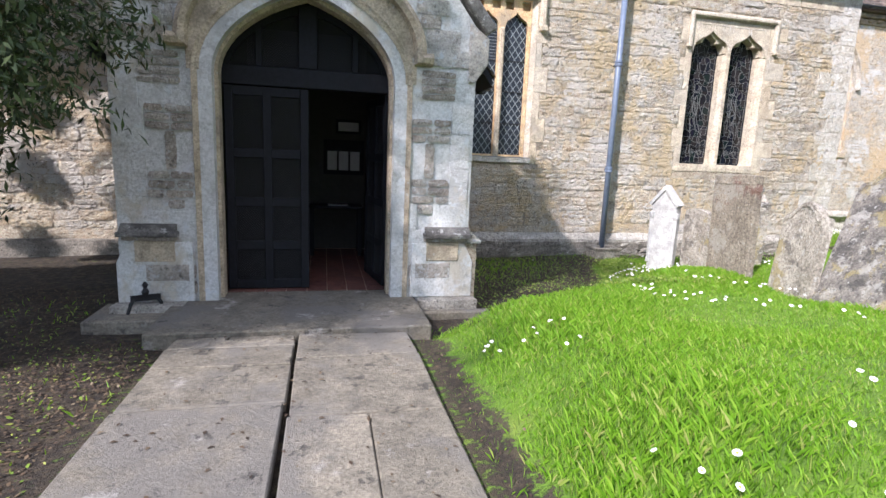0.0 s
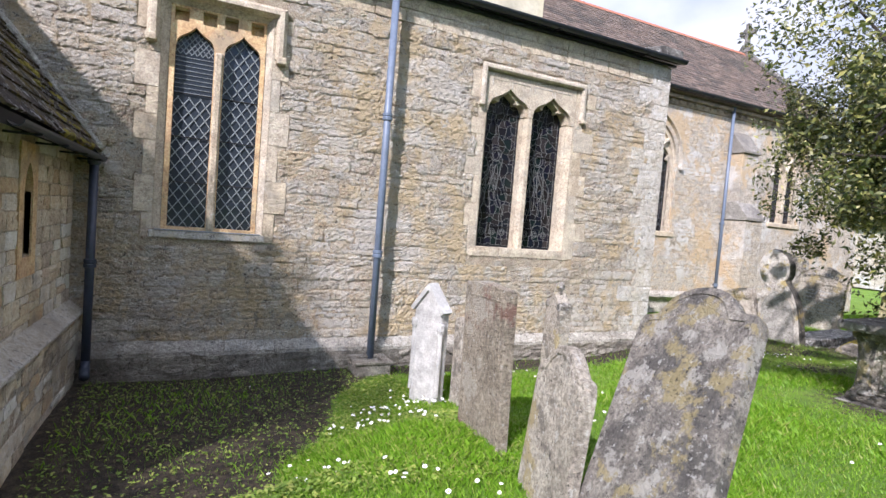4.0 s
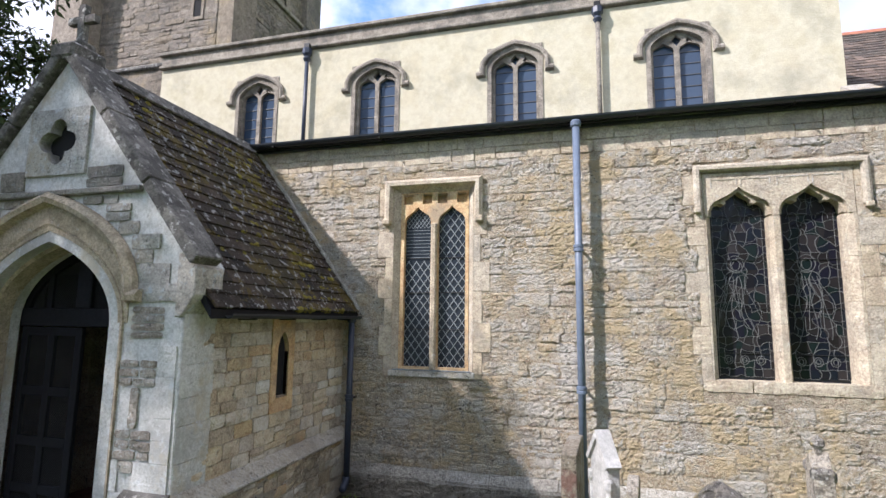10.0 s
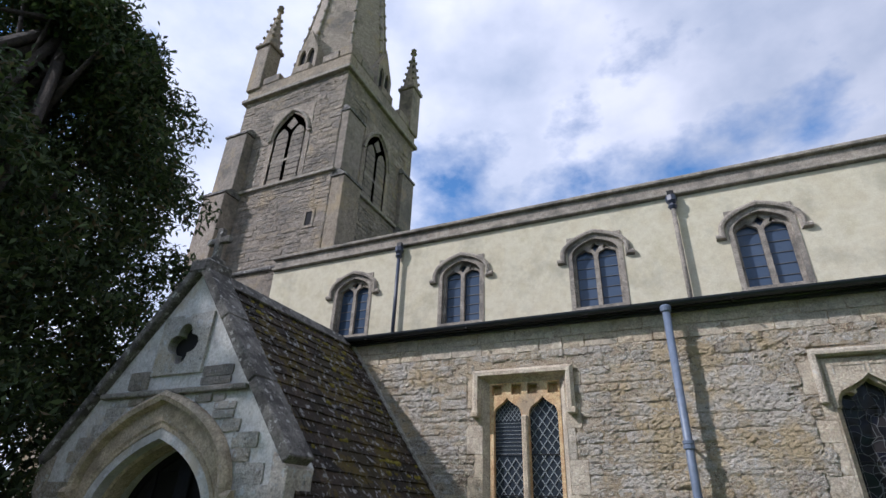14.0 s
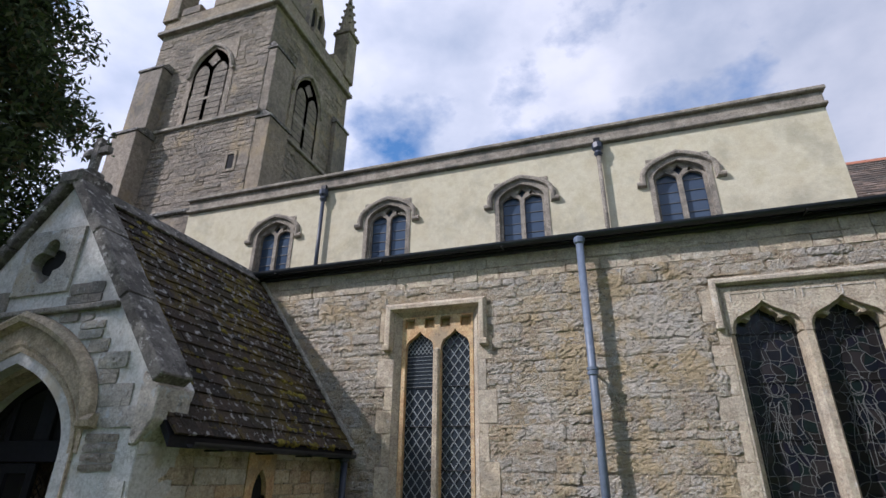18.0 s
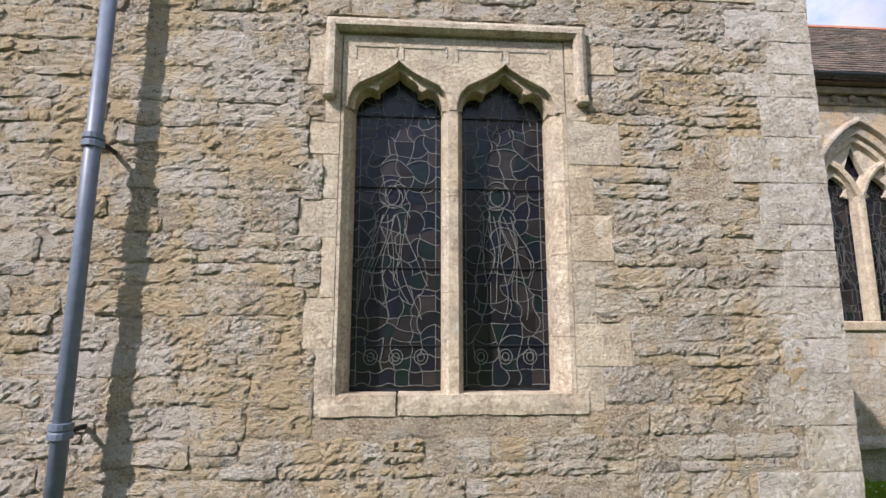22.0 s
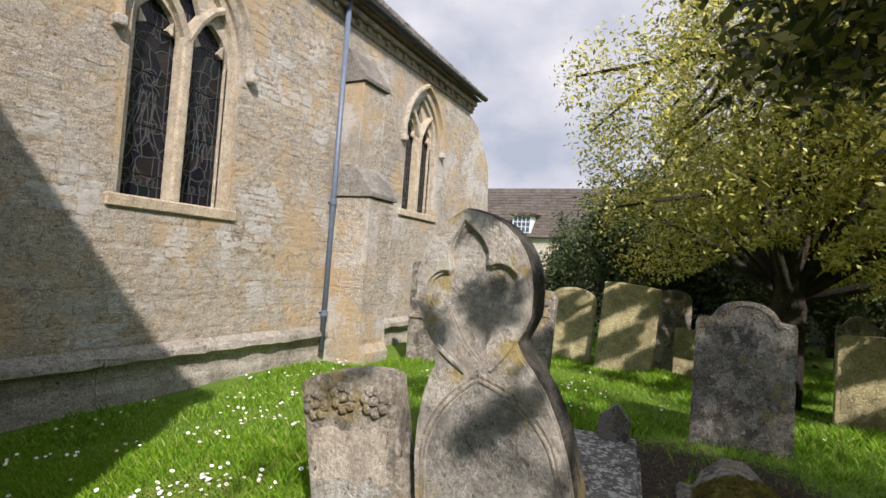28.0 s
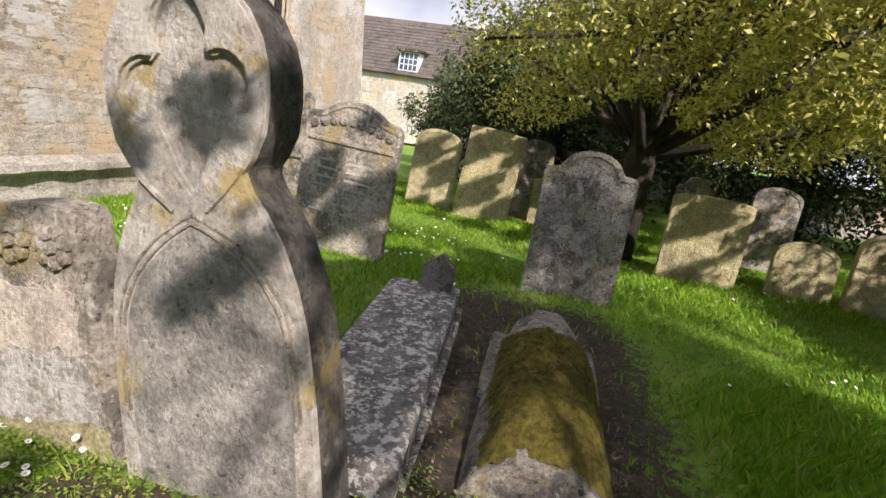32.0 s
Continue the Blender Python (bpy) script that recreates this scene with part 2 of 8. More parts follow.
M_PORCH = stone_mat("porch_stone", [(0.44, 0.425, 0.39), (0.56, 0.55, 0.515), (0.30, 0.27, 0.235), (0.50, 0.485, 0.445), (0.37, 0.325, 0.265), (0.58, 0.55, 0.50)], stain=(0.21, 0.205, 0.195), stain_at=(0.55, 0.8), yellow=(0.47, 0.41, 0.29), yellow_at=(0.58, 0.74), spots=(0.60, 0.64, 0.66), spots_at=(0.55, 0.63), spot_scale=10.0, bump_d=0.014, pits=0.55)
M_GABLE = stone_mat("weathered_gable_stone", [(0.27, 0.255, 0.23), (0.35, 0.33, 0.295), (0.23, 0.215, 0.195), (0.31, 0.28, 0.235)], stain=(0.14, 0.13, 0.12), stain_at=(0.52, 0.76), spots=(0.46, 0.47, 0.46), spots_at=(0.60, 0.68), spot_scale=9.0, bump_d=0.014, pits=0.55)
M_CORNICE = stone_mat("brown_stained_cornice", [(0.25, 0.20, 0.14), (0.33, 0.265, 0.185)], stain=(0.13, 0.115, 0.09), stain_at=(0.48, 0.66), pieces=False, big=2.0, bump_d=0.01)
M_PORCHSIDE = stone_mat("ochre_porch_block", [(0.66, 0.50, 0.30), (0.57, 0.49, 0.38), (0.74, 0.64, 0.47), (0.80, 0.78, 0.71), (0.58, 0.43, 0.25), (0.74, 0.69, 0.60), (0.47, 0.39, 0.30), (0.71, 0.59, 0.40)], stain=(0.25, 0.22, 0.17), bump_d=0.012)
M_ARCH = stone_mat("tan_arch_stone", [(0.42, 0.345, 0.245), (0.50, 0.42, 0.31)], stain=(0.22, 0.19, 0.145), stain_at=(0.52, 0.76), spots=(0.52, 0.50, 0.44), pieces=False, big=1.6, bump_d=0.008, pits=0.4)
M_PAVE = stone_mat("paving_stone", [(0.138, 0.124, 0.098), (0.185, 0.164, 0.127), (0.24, 0.212, 0.165)], pits=0.7, pit_scale=5.0, stain=(0.15, 0.14, 0.125), stain_at=(0.48, 0.62), spots=(0.47, 0.45, 0.41), spots_at=(0.6, 0.75), spot_scale=2.5, bump_d=0.006)
M_GRAVE = stone_mat("lichened_headstone", [(0.20, 0.182, 0.16), (0.28, 0.255, 0.22), (0.37, 0.34, 0.29)], stain=(0.085, 0.08, 0.074), stain_at=(0.50, 0.60), spots=(0.56, 0.55, 0.51), spots_at=(0.60, 0.64), spot_scale=21.0, pieces=False, big=3.4, yellow=(0.40, 0.33, 0.16), yellow_at=(0.58, 0.66), pale=(0.50, 0.475, 0.42), pale_at=(0.57, 0.63), bump_d=0.022, pits=0.85, pit_scale=26.0, grain=55.0, grit=0.5)
# Darker stone for slab bodies and a base moulding
M_GRAVE_DARK = stone_mat("dark_headstone_edge", [(0.07, 0.065, 0.058), (0.14, 0.13, 0.11), (0.22, 0.20, 0.165)], stain=(0.02, 0.019, 0.018), spots=(0.36, 0.34, 0.30), spots_at=(0.66, 0.71), pieces=False, big=3.0, yellow=(0.30, 0.23, 0.07), yellow_at=(0.62, 0.70), bump_d=0.03, pits=0.7, pit_scale=24.0)
M_WHEEL = stone_mat("cream_lichened_stone", [(0.42, 0.39, 0.345), (0.53, 0.495, 0.435), (0.58, 0.545, 0.485)], stain=(0.30, 0.275, 0.235), stain_at=(0.56, 0.78), spots=(0.66, 0.645, 0.60), spots_at=(0.60, 0.70), spot_scale=5.0, pieces=False, big=3.0, yellow=(0.50, 0.39, 0.14), yellow_at=(0.56, 0.66), bump_d=0.014, grit=0.3, grain=30.0, pale=(0.66, 0.64, 0.58), pale_at=(0.58, 0.68), pits=0.45, pit_scale=20.0)
M_PANEL = stone_mat("grey_weathered_panel", [(0.29, 0.278, 0.25), (0.36, 0.345, 0.31), (0.42, 0.40, 0.36)], stain=(0.17, 0.16, 0.14), stain_at=(0.55, 0.72), spots=(0.60, 0.585, 0.54), spots_at=(0.60, 0.68), spot_scale=8.0, pieces=False, big=2.4, bump_d=0.014, grit=0.34, grain=34.0, pits=0.7, pit_scale=20.0, yellow=(0.47, 0.38, 0.17), yellow_at=(0.64, 0.76))
M_SPALL = stone_mat("fresh_spalled_limestone", [(0.46, 0.405, 0.34), (0.55, 0.49, 0.415)], stain=(0.36, 0.32, 0.26), stain_at=(0.58, 0.8), spots=(0.70, 0.66, 0.60), pieces=False, big=3.0, bump_d=0.006, pits=0.2, grit=0.35)
M_CRUST = stone_mat("white_lichen_crust", [(0.52, 0.50, 0.455), (0.62, 0.605, 0.565), (0.42, 0.39, 0.335)], stain=(0.27, 0.245, 0.19), stain_at=(0.54, 0.66), spots=(0.70, 0.69, 0.66), spots_at=(0.52, 0.60), spot_scale=22.0, pieces=False, big=4.5, bump_d=0.012, pits=0.7, pit_scale=24.0)
M_GRAVE_WHITE = stone_mat("white_marble", [(0.42, 0.41, 0.39), (0.48, 0.47, 0.45)], stain=(0.33, 0.32, 0.295), stain_at=(0.52, 0.8), pieces=False, big=3.0, bump_d=0.004, pits=0.15, grit=0.16)
M_GRAVE_RED = stone_mat("rusty_headstone", [(0.30, 0.255, 0.195), (0.40, 0.345, 0.27)], stain=(0.22, 0.10, 0.075), stain_at=(0.55, 0.62), spots=(0.56, 0.54, 0.48), spots_at=(0.60, 0.64), spot_scale=26.0, pieces=False, big=1.7, bump_d=0.022, pits=0.85, pit_scale=26.0, grit=0.5, pale=(0.46, 0.42, 0.35), pale_at=(0.56, 0.62))
M_GRAVE_PALE = stone_mat("pale_headstone", [(0.40, 0.355, 0.29), (0.54, 0.49, 0.415)], stain=(0.17, 0.15, 0.125), stain_at=(0.53, 0.60), spots=(0.66, 0.645, 0.59), spots_at=(0.58, 0.62), spot_scale=17.0, pieces=False, big=2.4, bump_d=0.018, pits=0.8, pit_scale=24.0, grit=0.5, yellow=(0.45, 0.36, 0.17), yellow_at=(0.60, 0.70))
M_GRAVE_YEL = stone_mat("algae_yellow_headstone", [(0.42, 0.37, 0.20), (0.50, 0.45, 0.27)], stain=(0.20, 0.175, 0.10), stain_at=(0.5, 0.75), spots=(0.50, 0.47, 0.36), spots_at=(0.62, 0.72), pieces=False, big=2.0, bump_d=0.012, pits=0.5, pit_scale=24.0)
M_SLAB = stone_mat("speckled_ledger_stone", [(0.12, 0.113, 0.105), (0.19, 0.18, 0.165)], stain=(0.05, 0.048, 0.045), spots=(0.58, 0.57, 0.54), spots_at=(0.48, 0.53), spot_scale=20.0, pieces=False, big=4.0, bump_d=0.006)
M_TILE = stone_mat("mossy_stone_tile", [(0.045, 0.034, 0.027), (0.08, 0.058, 0.042), (0.027, 0.022, 0.019), (0.115, 0.082, 0.054), (0.055, 0.04, 0.03)], stain=(0.075, 0.06, 0.026), stain_at=(0.50, 0.62), spots=(0.62, 0.61, 0.58), spots_at=(0.56, 0.585), spot_scale=10.0, yellow=(0.16, 0.115, 0.022), yellow_at=(0.54, 0.60), big=1.5, bump_d=0.035, pits=0.8)
M_REDTILE = stone_mat("brown_roof_tile", [(0.15, 0.108, 0.085), (0.20, 0.148, 0.115), (0.10, 0.08, 0.068), (0.25, 0.185, 0.145), (0.13, 0.095, 0.08)], stain=(0.085, 0.075, 0.062), stain_at=(0.5, 0.68), spots=(0.38, 0.35, 0.31), spots_at=(0.60, 0.68), big=0.9, bump_d=0.022)
M_GREYTILE = stone_mat("grey_brown_roof_tile", [(0.085, 0.068, 0.056), (0.12, 0.098, 0.08), (0.065, 0.055, 0.048)], stain=(0.09, 0.085, 0.08), spots=(0.36, 0.33, 0.30), spots_at=(0.62, 0.72), big=0.7, bump_d=0.01)
M_COPING = stone_mat("lichened_coping", [(0.14, 0.13, 0.12), (0.21, 0.20, 0.18)], stain=(0.05, 0.047, 0.042), stain_at=(0.50, 0.62), spots=(0.52, 0.51, 0.47), spots_at=(0.56, 0.62), spot_scale=11.0, pieces=False, big=3.0, bump_d=0.01)
M_CLER = stone_mat("grey_clerestory_stone", [(0.27, 0.24, 0.20), (0.35, 0.31, 0.255)], stain=(0.13, 0.12, 0.105), pieces=False, big=1.5, bump_d=0.008)
M_BURIED = stone_mat("rubble_footing_stone", [(0.30, 0.27, 0.225), (0.42, 0.38, 0.32), (0.50, 0.46, 0.39), (0.24, 0.215, 0.18)], stain=(0.12, 0.105, 0.085), stain_at=(0.50, 0.70), bump_d=0.03, pits=0.8, pit_scale=16.0)


def plain(name, col, rough=0.6, metal=0.0, var=0.25, scale=14.0, bump_s=0.0):
    m, nt, b = nodes_of(name, rough, metal)
    lo = tuple(v * (1 - var) for v in col)
    hi = tuple(min(1, v * (1 + var)) for v in col)
    n = noise_tex(nt, scale, 7, 0.65)
    nt.links.new(ramp(nt, n, [(0.3, lo), (0.7, hi)]), b.inputs["Base Color"])
    if bump_s:
        bump(nt, b, n, bump_s, 0.01)
    return m


M_PLASTER = stone_mat("cream_limewash", [(0.54, 0.49, 0.345), (0.60, 0.555, 0.415), (0.56, 0.505, 0.36)], stain=(0.34, 0.315, 0.235), stain_at=(0.52, 0.80), pieces=False, big=0.8, bump_d=0.004, grit=0.10, mottle=0.10, pits=0.1, spots=(0.57, 0.52, 0.39), spot_scale=2.0)
M_PIPE = plain("blue_grey_painted_iron", (0.13, 0.165, 0.225), 0.45, 0.0, 0.12)
M_PIPE_DARK = plain("dark_blue_painted_iron", (0.035, 0.045, 0.07), 0.45, 0.0, 0.15)
M_GUTTER = plain("black_painted_gutter", (0.018, 0.022, 0.028), 0.4, 0.0, 0.2)
M_IRON = plain("black_iron", (0.012, 0.012, 0.013), 0.6, 0.3, 0.2)
M_DOOR = plain("black_stained_timber", (0.008, 0.0085, 0.0115), 0.62, 0.0, 0.3, 30)
M_DOOR.node_tree.nodes["Principled BSDF"].inputs["Specular IOR Level"].default_value = 0.25
M_MESHWIRE = plain("dull_wire_mesh", (0.02, 0.02, 0.022), 0.6, 0.3, 0.2)
M_LEAD = plain("pale_lead_came", (0.16, 0.165, 0.16), 0.6, 0.2, 0.3, 40)
M_LEAD_PALE = plain("whitened_lead_came", (0.23, 0.26, 0.27), 0.6, 0.1, 0.2, 40)
M_LEAD_DARK = plain("dark_lead_came", (0.10, 0.105, 0.11), 0.55, 0.3, 0.2, 40)
# The gloom inside the porch is put into this dark plaster colour
M_PLASTERIN = plain("gloom_dark_plaster", (0.07, 0.068, 0.06), 0.9, 0.0, 0.1)
M_REDFLOOR = stone_mat("red_clay_tile", [(0.12, 0.048, 0.038), (0.15, 0.062, 0.046), (0.10, 0.04, 0.034)], stain=(0.09, 0.04, 0.03), bump_d=0.003, rough=0.6)
M_PAPER = plain("notice_paper", (0.62, 0.62, 0.60), 0.8, 0.0, 0.05)
M_WHITEPAINT = plain("white_paint", (0.75, 0.75, 0.73), 0.5, 0.0, 0.05)
M_LOUVRE = plain("dark_louvre_slate", (0.05, 0.048, 0.045), 0.8, 0.0, 0.2)
# Near-black sheet that stands for the deep shade inside openings
M_VOID = plain("black_shade_sheet", (0.008, 0.008, 0.009), 0.95, 0.0, 0.2)


def glass_mat(name, tones, rough=0.12):
    """Old glass in front of a dark interior: dark body, glossy uneven face."""
    m, nt, b = nodes_of(name, rough)
    c = ramp(nt, piece_random(nt), [(i / max(1, len(tones) - 1), t) for i, t in enumerate(tones)], "CONSTANT" if len(tones) > 3 else "LINEAR")
    nt.links.new(c, b.inputs["Base Color"])
    b.inputs["IOR"].default_value = 1.5
    b.inputs["Specular IOR Level"].default_value = 0.32
    bump(nt, b, noise_tex(nt, 9.0, 4, 0.5), 0.25, 0.02)
    return m


M_GLASS_PLAIN = glass_mat("old_leaded_glass", [(0.012, 0.016, 0.022), (0.03, 0.038, 0.048)], 0.1)
M_GLASS_STAIN = glass_mat("stained_glass", [(0.010, 0.010, 0.013), (0.020, 0.018, 0.019), (0.008, 0.011, 0.017), (0.016, 0.014, 0.014), (0.008, 0.015, 0.015), (0.030, 0.026, 0.027), (0.010, 0.010, 0.018), (0.022, 0.008, 0.010)], 0.22)
# Reflected sky is put into the blue base colour of these panes
M_GLASS_SKY = glass_mat("sky_blue_glass", [(0.05, 0.075, 0.12), (0.07, 0.10, 0.15)], 0.05)

# ---------------------------------------------------------------- mesh helpers
rng = random.Random(11)


def box(bm, x0, x1, y0, y1, z0, z1):
    vs = [bm.verts.new(p) for p in ((x0, y0, z0), (x1, y0, z0), (x1, y1, z0), (x0, y1, z0), (x0, y0, z1), (x1, y0, z1), (x1, y1, z1), (x0, y1, z1))]
    for f in ((3, 2, 1, 0), (4, 5, 6, 7), (0, 1, 5, 4), (1, 2, 6, 5), (2, 3, 7, 6), (3, 0, 4, 7)):
        bm.faces.new([vs[i] for i in f])
    return bm


def boxes(*args):
    bm = bmesh.new()
    for a in args:
        box(bm, *a)
    return bm


def bevel(bm, w=0.01, seg=1):
    bmesh.ops.bevel(bm, geom=list(bm.edges), offset=w, segments=seg, affect="EDGES", profile=0.5)
    return bm


def part(name, bm, material, parent=None, label="", smooth=False):
    me = bpy.data.meshes.new(name)
    bmesh.ops.recalc_face_normals(bm, faces=bm.faces)
    bm.to_mesh(me)
    bm.free()
    me.materials.append(material)
    if smooth:
        me.polygons.foreach_set("use_smooth", [True] * len(me.polygons))
    ob = new(name, me)
    ob.parent = parent
    if label:
        ob["label"] = label
    return ob


def raw(name, verts, faces, material, parent=None, label=""):
    me = bpy.data.meshes.new(name)
    me.from_pydata(verts, [], faces)
    me.materials.append(material)
    ob = new(name, me)
    ob.parent = parent
    if label:
        ob["label"] = label
    return ob


def thing(name, label, category, m=None, group="", kind=""):
    ob = new(name)
    ob.empty_display_size = 0.1
    if m is not None:
        ob.matrix_world = m
    return tagged(ob, label, category, group, kind)


def quads(name, co, material, per=4, parent=None):
    """One mesh of loose faces with `per` corners each, from an array of corners."""
    me = bpy.data.meshes.new(name)
    n = len(co)
    me.vertices.add(n)
    me.vertices.foreach_set("co", np.asarray(co, dtype=np.float32).ravel())
    me.loops.add(n)
    me.loops.foreach_set("vertex_index", np.arange(n, dtype=np.int32))
    me.polygons.add(n // per)
    me.polygons.foreach_set("loop_start", np.arange(0, n, per, dtype=np.int32))
    me.update(calc_edges=True)
    me.materials.append(material)
    ob = new(name, me)
    ob.parent = parent
    return ob


def plate(outer, holes, y0, y1):
    """A plate in the xz plane with holes, from y0 (front) to y1 (back)."""
    bm = bmesh.new()
    edges = []
    for loop in [outer, *holes]:
        vs = [bm.verts.new((x, y0, z)) for x, z in loop]
        edges += [bm.edges.new((vs[i], vs[(i + 1) % len(vs)])) for i in range(len(vs))]
    bmesh.ops.triangle_fill(bm, edges=edges, use_beauty=True, use_dissolve=False)
    faces = list(bm.faces)
    ext = bmesh.ops.extrude_face_region(bm, geom=faces)
    moved = [v for v in ext["geom"] if isinstance(v, bmesh.types.BMVert)]
    bmesh.ops.translate(bm, vec=(0, y1 - y0, 0), verts=moved)
    return bm


def tube(path, r, seg=8, closed=False):
    """A round bar along a path."""
    bm = bmesh.new()
    rings = []
    n = len(path)
    for i, p in enumerate(path):
        p = Vector(p)
        a = Vector(path[(i - 1) % n] if closed or i else path[0])
        b = Vector(path[(i + 1) % n] if closed or i < n - 1 else path[-1])
        d = (b - a).normalized()
        side = d.orthogonal() if abs(d.z) > 0.95 else d.cross(Vector((0, 0, 1)))
        side.normalize()
        up = d.cross(side).normalized()
        rr = r[i] if isinstance(r, (list, tuple)) else r
        rings.append([bm.verts.new(p + rr * (math.cos(k * math.tau / seg) * side + math.sin(k * math.tau / seg) * up)) for k in range(seg)])
    for i in range(n if closed else n - 1):
        a, b = rings[i], rings[(i + 1) % n]
        for k in range(seg):
            bm.faces.new((a[k], a[(k + 1) % seg], b[(k + 1) % seg], b[k]))
    if not closed:
        bm.faces.new(rings[0][::-1])
        bm.faces.new(rings[-1])
    return bm


def lathe(profile, seg=16):
    """Turned round z: pairs of radius and height."""
    bm = bmesh.new()
    rings = [[bm.verts.new((r * math.cos(k * math.tau / seg), r * math.sin(k * math.tau / seg), z)) for k in range(seg)] for r, z in profile]
    for a, b in zip(rings, rings[1:]):
        for k in range(seg):
            bm.faces.new((a[k], a[(k + 1) % seg], b[(k + 1) % seg], b[k]))
    bm.faces.new(rings[0][::-1])
    bm.faces.new(rings[-1])
    return bm


def band(path, profile):
    """A moulding: a closed profile (out, up) carried along a path in the xz plane; out is towards -y, up is away from the path's left."""
    bm = bmesh.new()
    rings = []
    n = len(path)
    for i in range(n):
        p = Vector((path[i][0], path[i][1]))
        a = Vector(path[max(0, i - 1)])
        b = Vector(path[min(n - 1, i + 1)])
        t1, t2 = (p - a), (b - p)
        t1 = t1.normalized() if t1.length > 1e-6 else t2.normalized()
        t2 = t2.normalized() if t2.length > 1e-6 else t1
        nrm = Vector((-(t1.y + t2.y), t1.x + t2.x))
        nrm.normalize()
        k = 1.0 / max(0.45, nrm.dot(Vector((-t1.y, t1.x))))
        rings.append([bm.verts.new((p.x + nrm.x * u * k, -o, p.y + nrm.y * u * k)) for o, u in profile])
    m = len(profile)
    for a, b in zip(rings, rings[1:]):
        for k in range(m):
            bm.faces.new((a[k], a[(k + 1) % m], b[(k + 1) % m], b[k]))
    bm.faces.new(rings[0])
    bm.faces.new(rings[-1][::-1])
    return bm


def arc_pointed(cx, w, zs, za, n=10):
    """A pointed arch from right to left over the half width w, springing at zs, with its apex at za."""
    h = za - zs
    pts = []
    for i in range(n + 1):
        a = math.pi / 3 * i / n
        pts.append((cx - w + 2 * w * math.cos(a), zs + h * math.sin(a) / math.sin(math.pi / 3)))
    return pts + [(2 * cx - x, z) for x, z in pts[-2::-1]]


def ogee_light(x0, x1, z0, zs, za, cusp=0.0):
    """A narrow light with an ogee head: its outline from the sill, anticlockwise seen from the front."""
    cx, w = (x0 + x1) / 2, (x1 - x0) / 2
    h = za - zs
    right = [(1.0, 0.0), (0.985, 0.18), (0.92, 0.36), (0.80, 0.50)]
    if cusp:
        right += [(0.66, 0.54), (0.50, 0.47), (0.44, 0.52), (0.46, 0.60)]
    right += [(0.36, 0.72), (0.20, 0.82), (0.08, 0.91), (0.0, 1.0)]
    pts = [(x0, z0), (x1, z0)] + [(cx + w * u, zs + h * v) for u, v in right]
    return pts + [(cx - w * u, zs + h * v) for u, v in right[-2::-1]]


def lancet(x0, x1, z0, zs, za, n=6):
    cx, w = (x0 + x1) / 2, (x1 - x0) / 2
    return [(x0, z0), (x1, z0)] + arc_pointed(cx, w, zs, za, n)


# ---------------------------------------------------------------- walls of single stones
def wall_boxes(u0, u1, z0, z1, openings):
    """The rectangle less its openings, as rectangles."""
    xs = sorted({u0, u1, *[o[0] for o in openings], *[o[1] for o in openings]})
    out = []
    for a, b in zip(xs, xs[1:]):
        if b <= u0 or a >= u1:
            continue
        holes = sorted((o[2], o[3]) for o in openings if o[0] < b - 1e-6 and o[1] > a + 1e-6)
        z = z0
        for h0, h1 in holes:
            if h0 > z:
                out.append((a, b, z, h0))
            z = max(z, h1)
        if z < z1:
            out.append((a, b, z, z1))
    return out


def lay_courses(u0, u1, z0, z1, openings, heights, lengths, r, top=None):
    """Courses of uneven stones that stop at the openings."""
    out = []
    z = z0
    while z < z1 - 0.03:
        h = min(r.uniform(*heights), z1 - z)
        if z1 - z - h < heights[0] * 0.6:
            h = z1 - z
        cuts = sorted((o[0], o[1]) for o in openings if o[2] < z + h - 0.02 and o[3] > z + 0.02)
        spans, a = [], u0
        for c0, c1 in cuts:
            if c0 > a:
                spans.append((a, c0))
            a = max(a, c1)
        if a < u1:
            spans.append((a, u1))
        for s0, s1 in spans:
            u = s0
            while u < s1 - 0.02:
                w = r.uniform(*lengths) * (0.7 + 1.8 * h)
                if s1 - u - w < lengths[0] * 0.7:
                    w = s1 - u
                if top is None or z + h <= top((u + min(u + w, s1)) / 2):
                    if h > 0.15 and r.random() < 0.22:
                        k = r.uniform(0.4, 0.6)
                        out += [(u, min(u + w, s1), z, z + h * k), (u, min(u + w, s1), z + h * k, z + h)]
                    else:
                        out.append((u, min(u + w, s1), z, z + h))
                u += w
        z += h
    return out


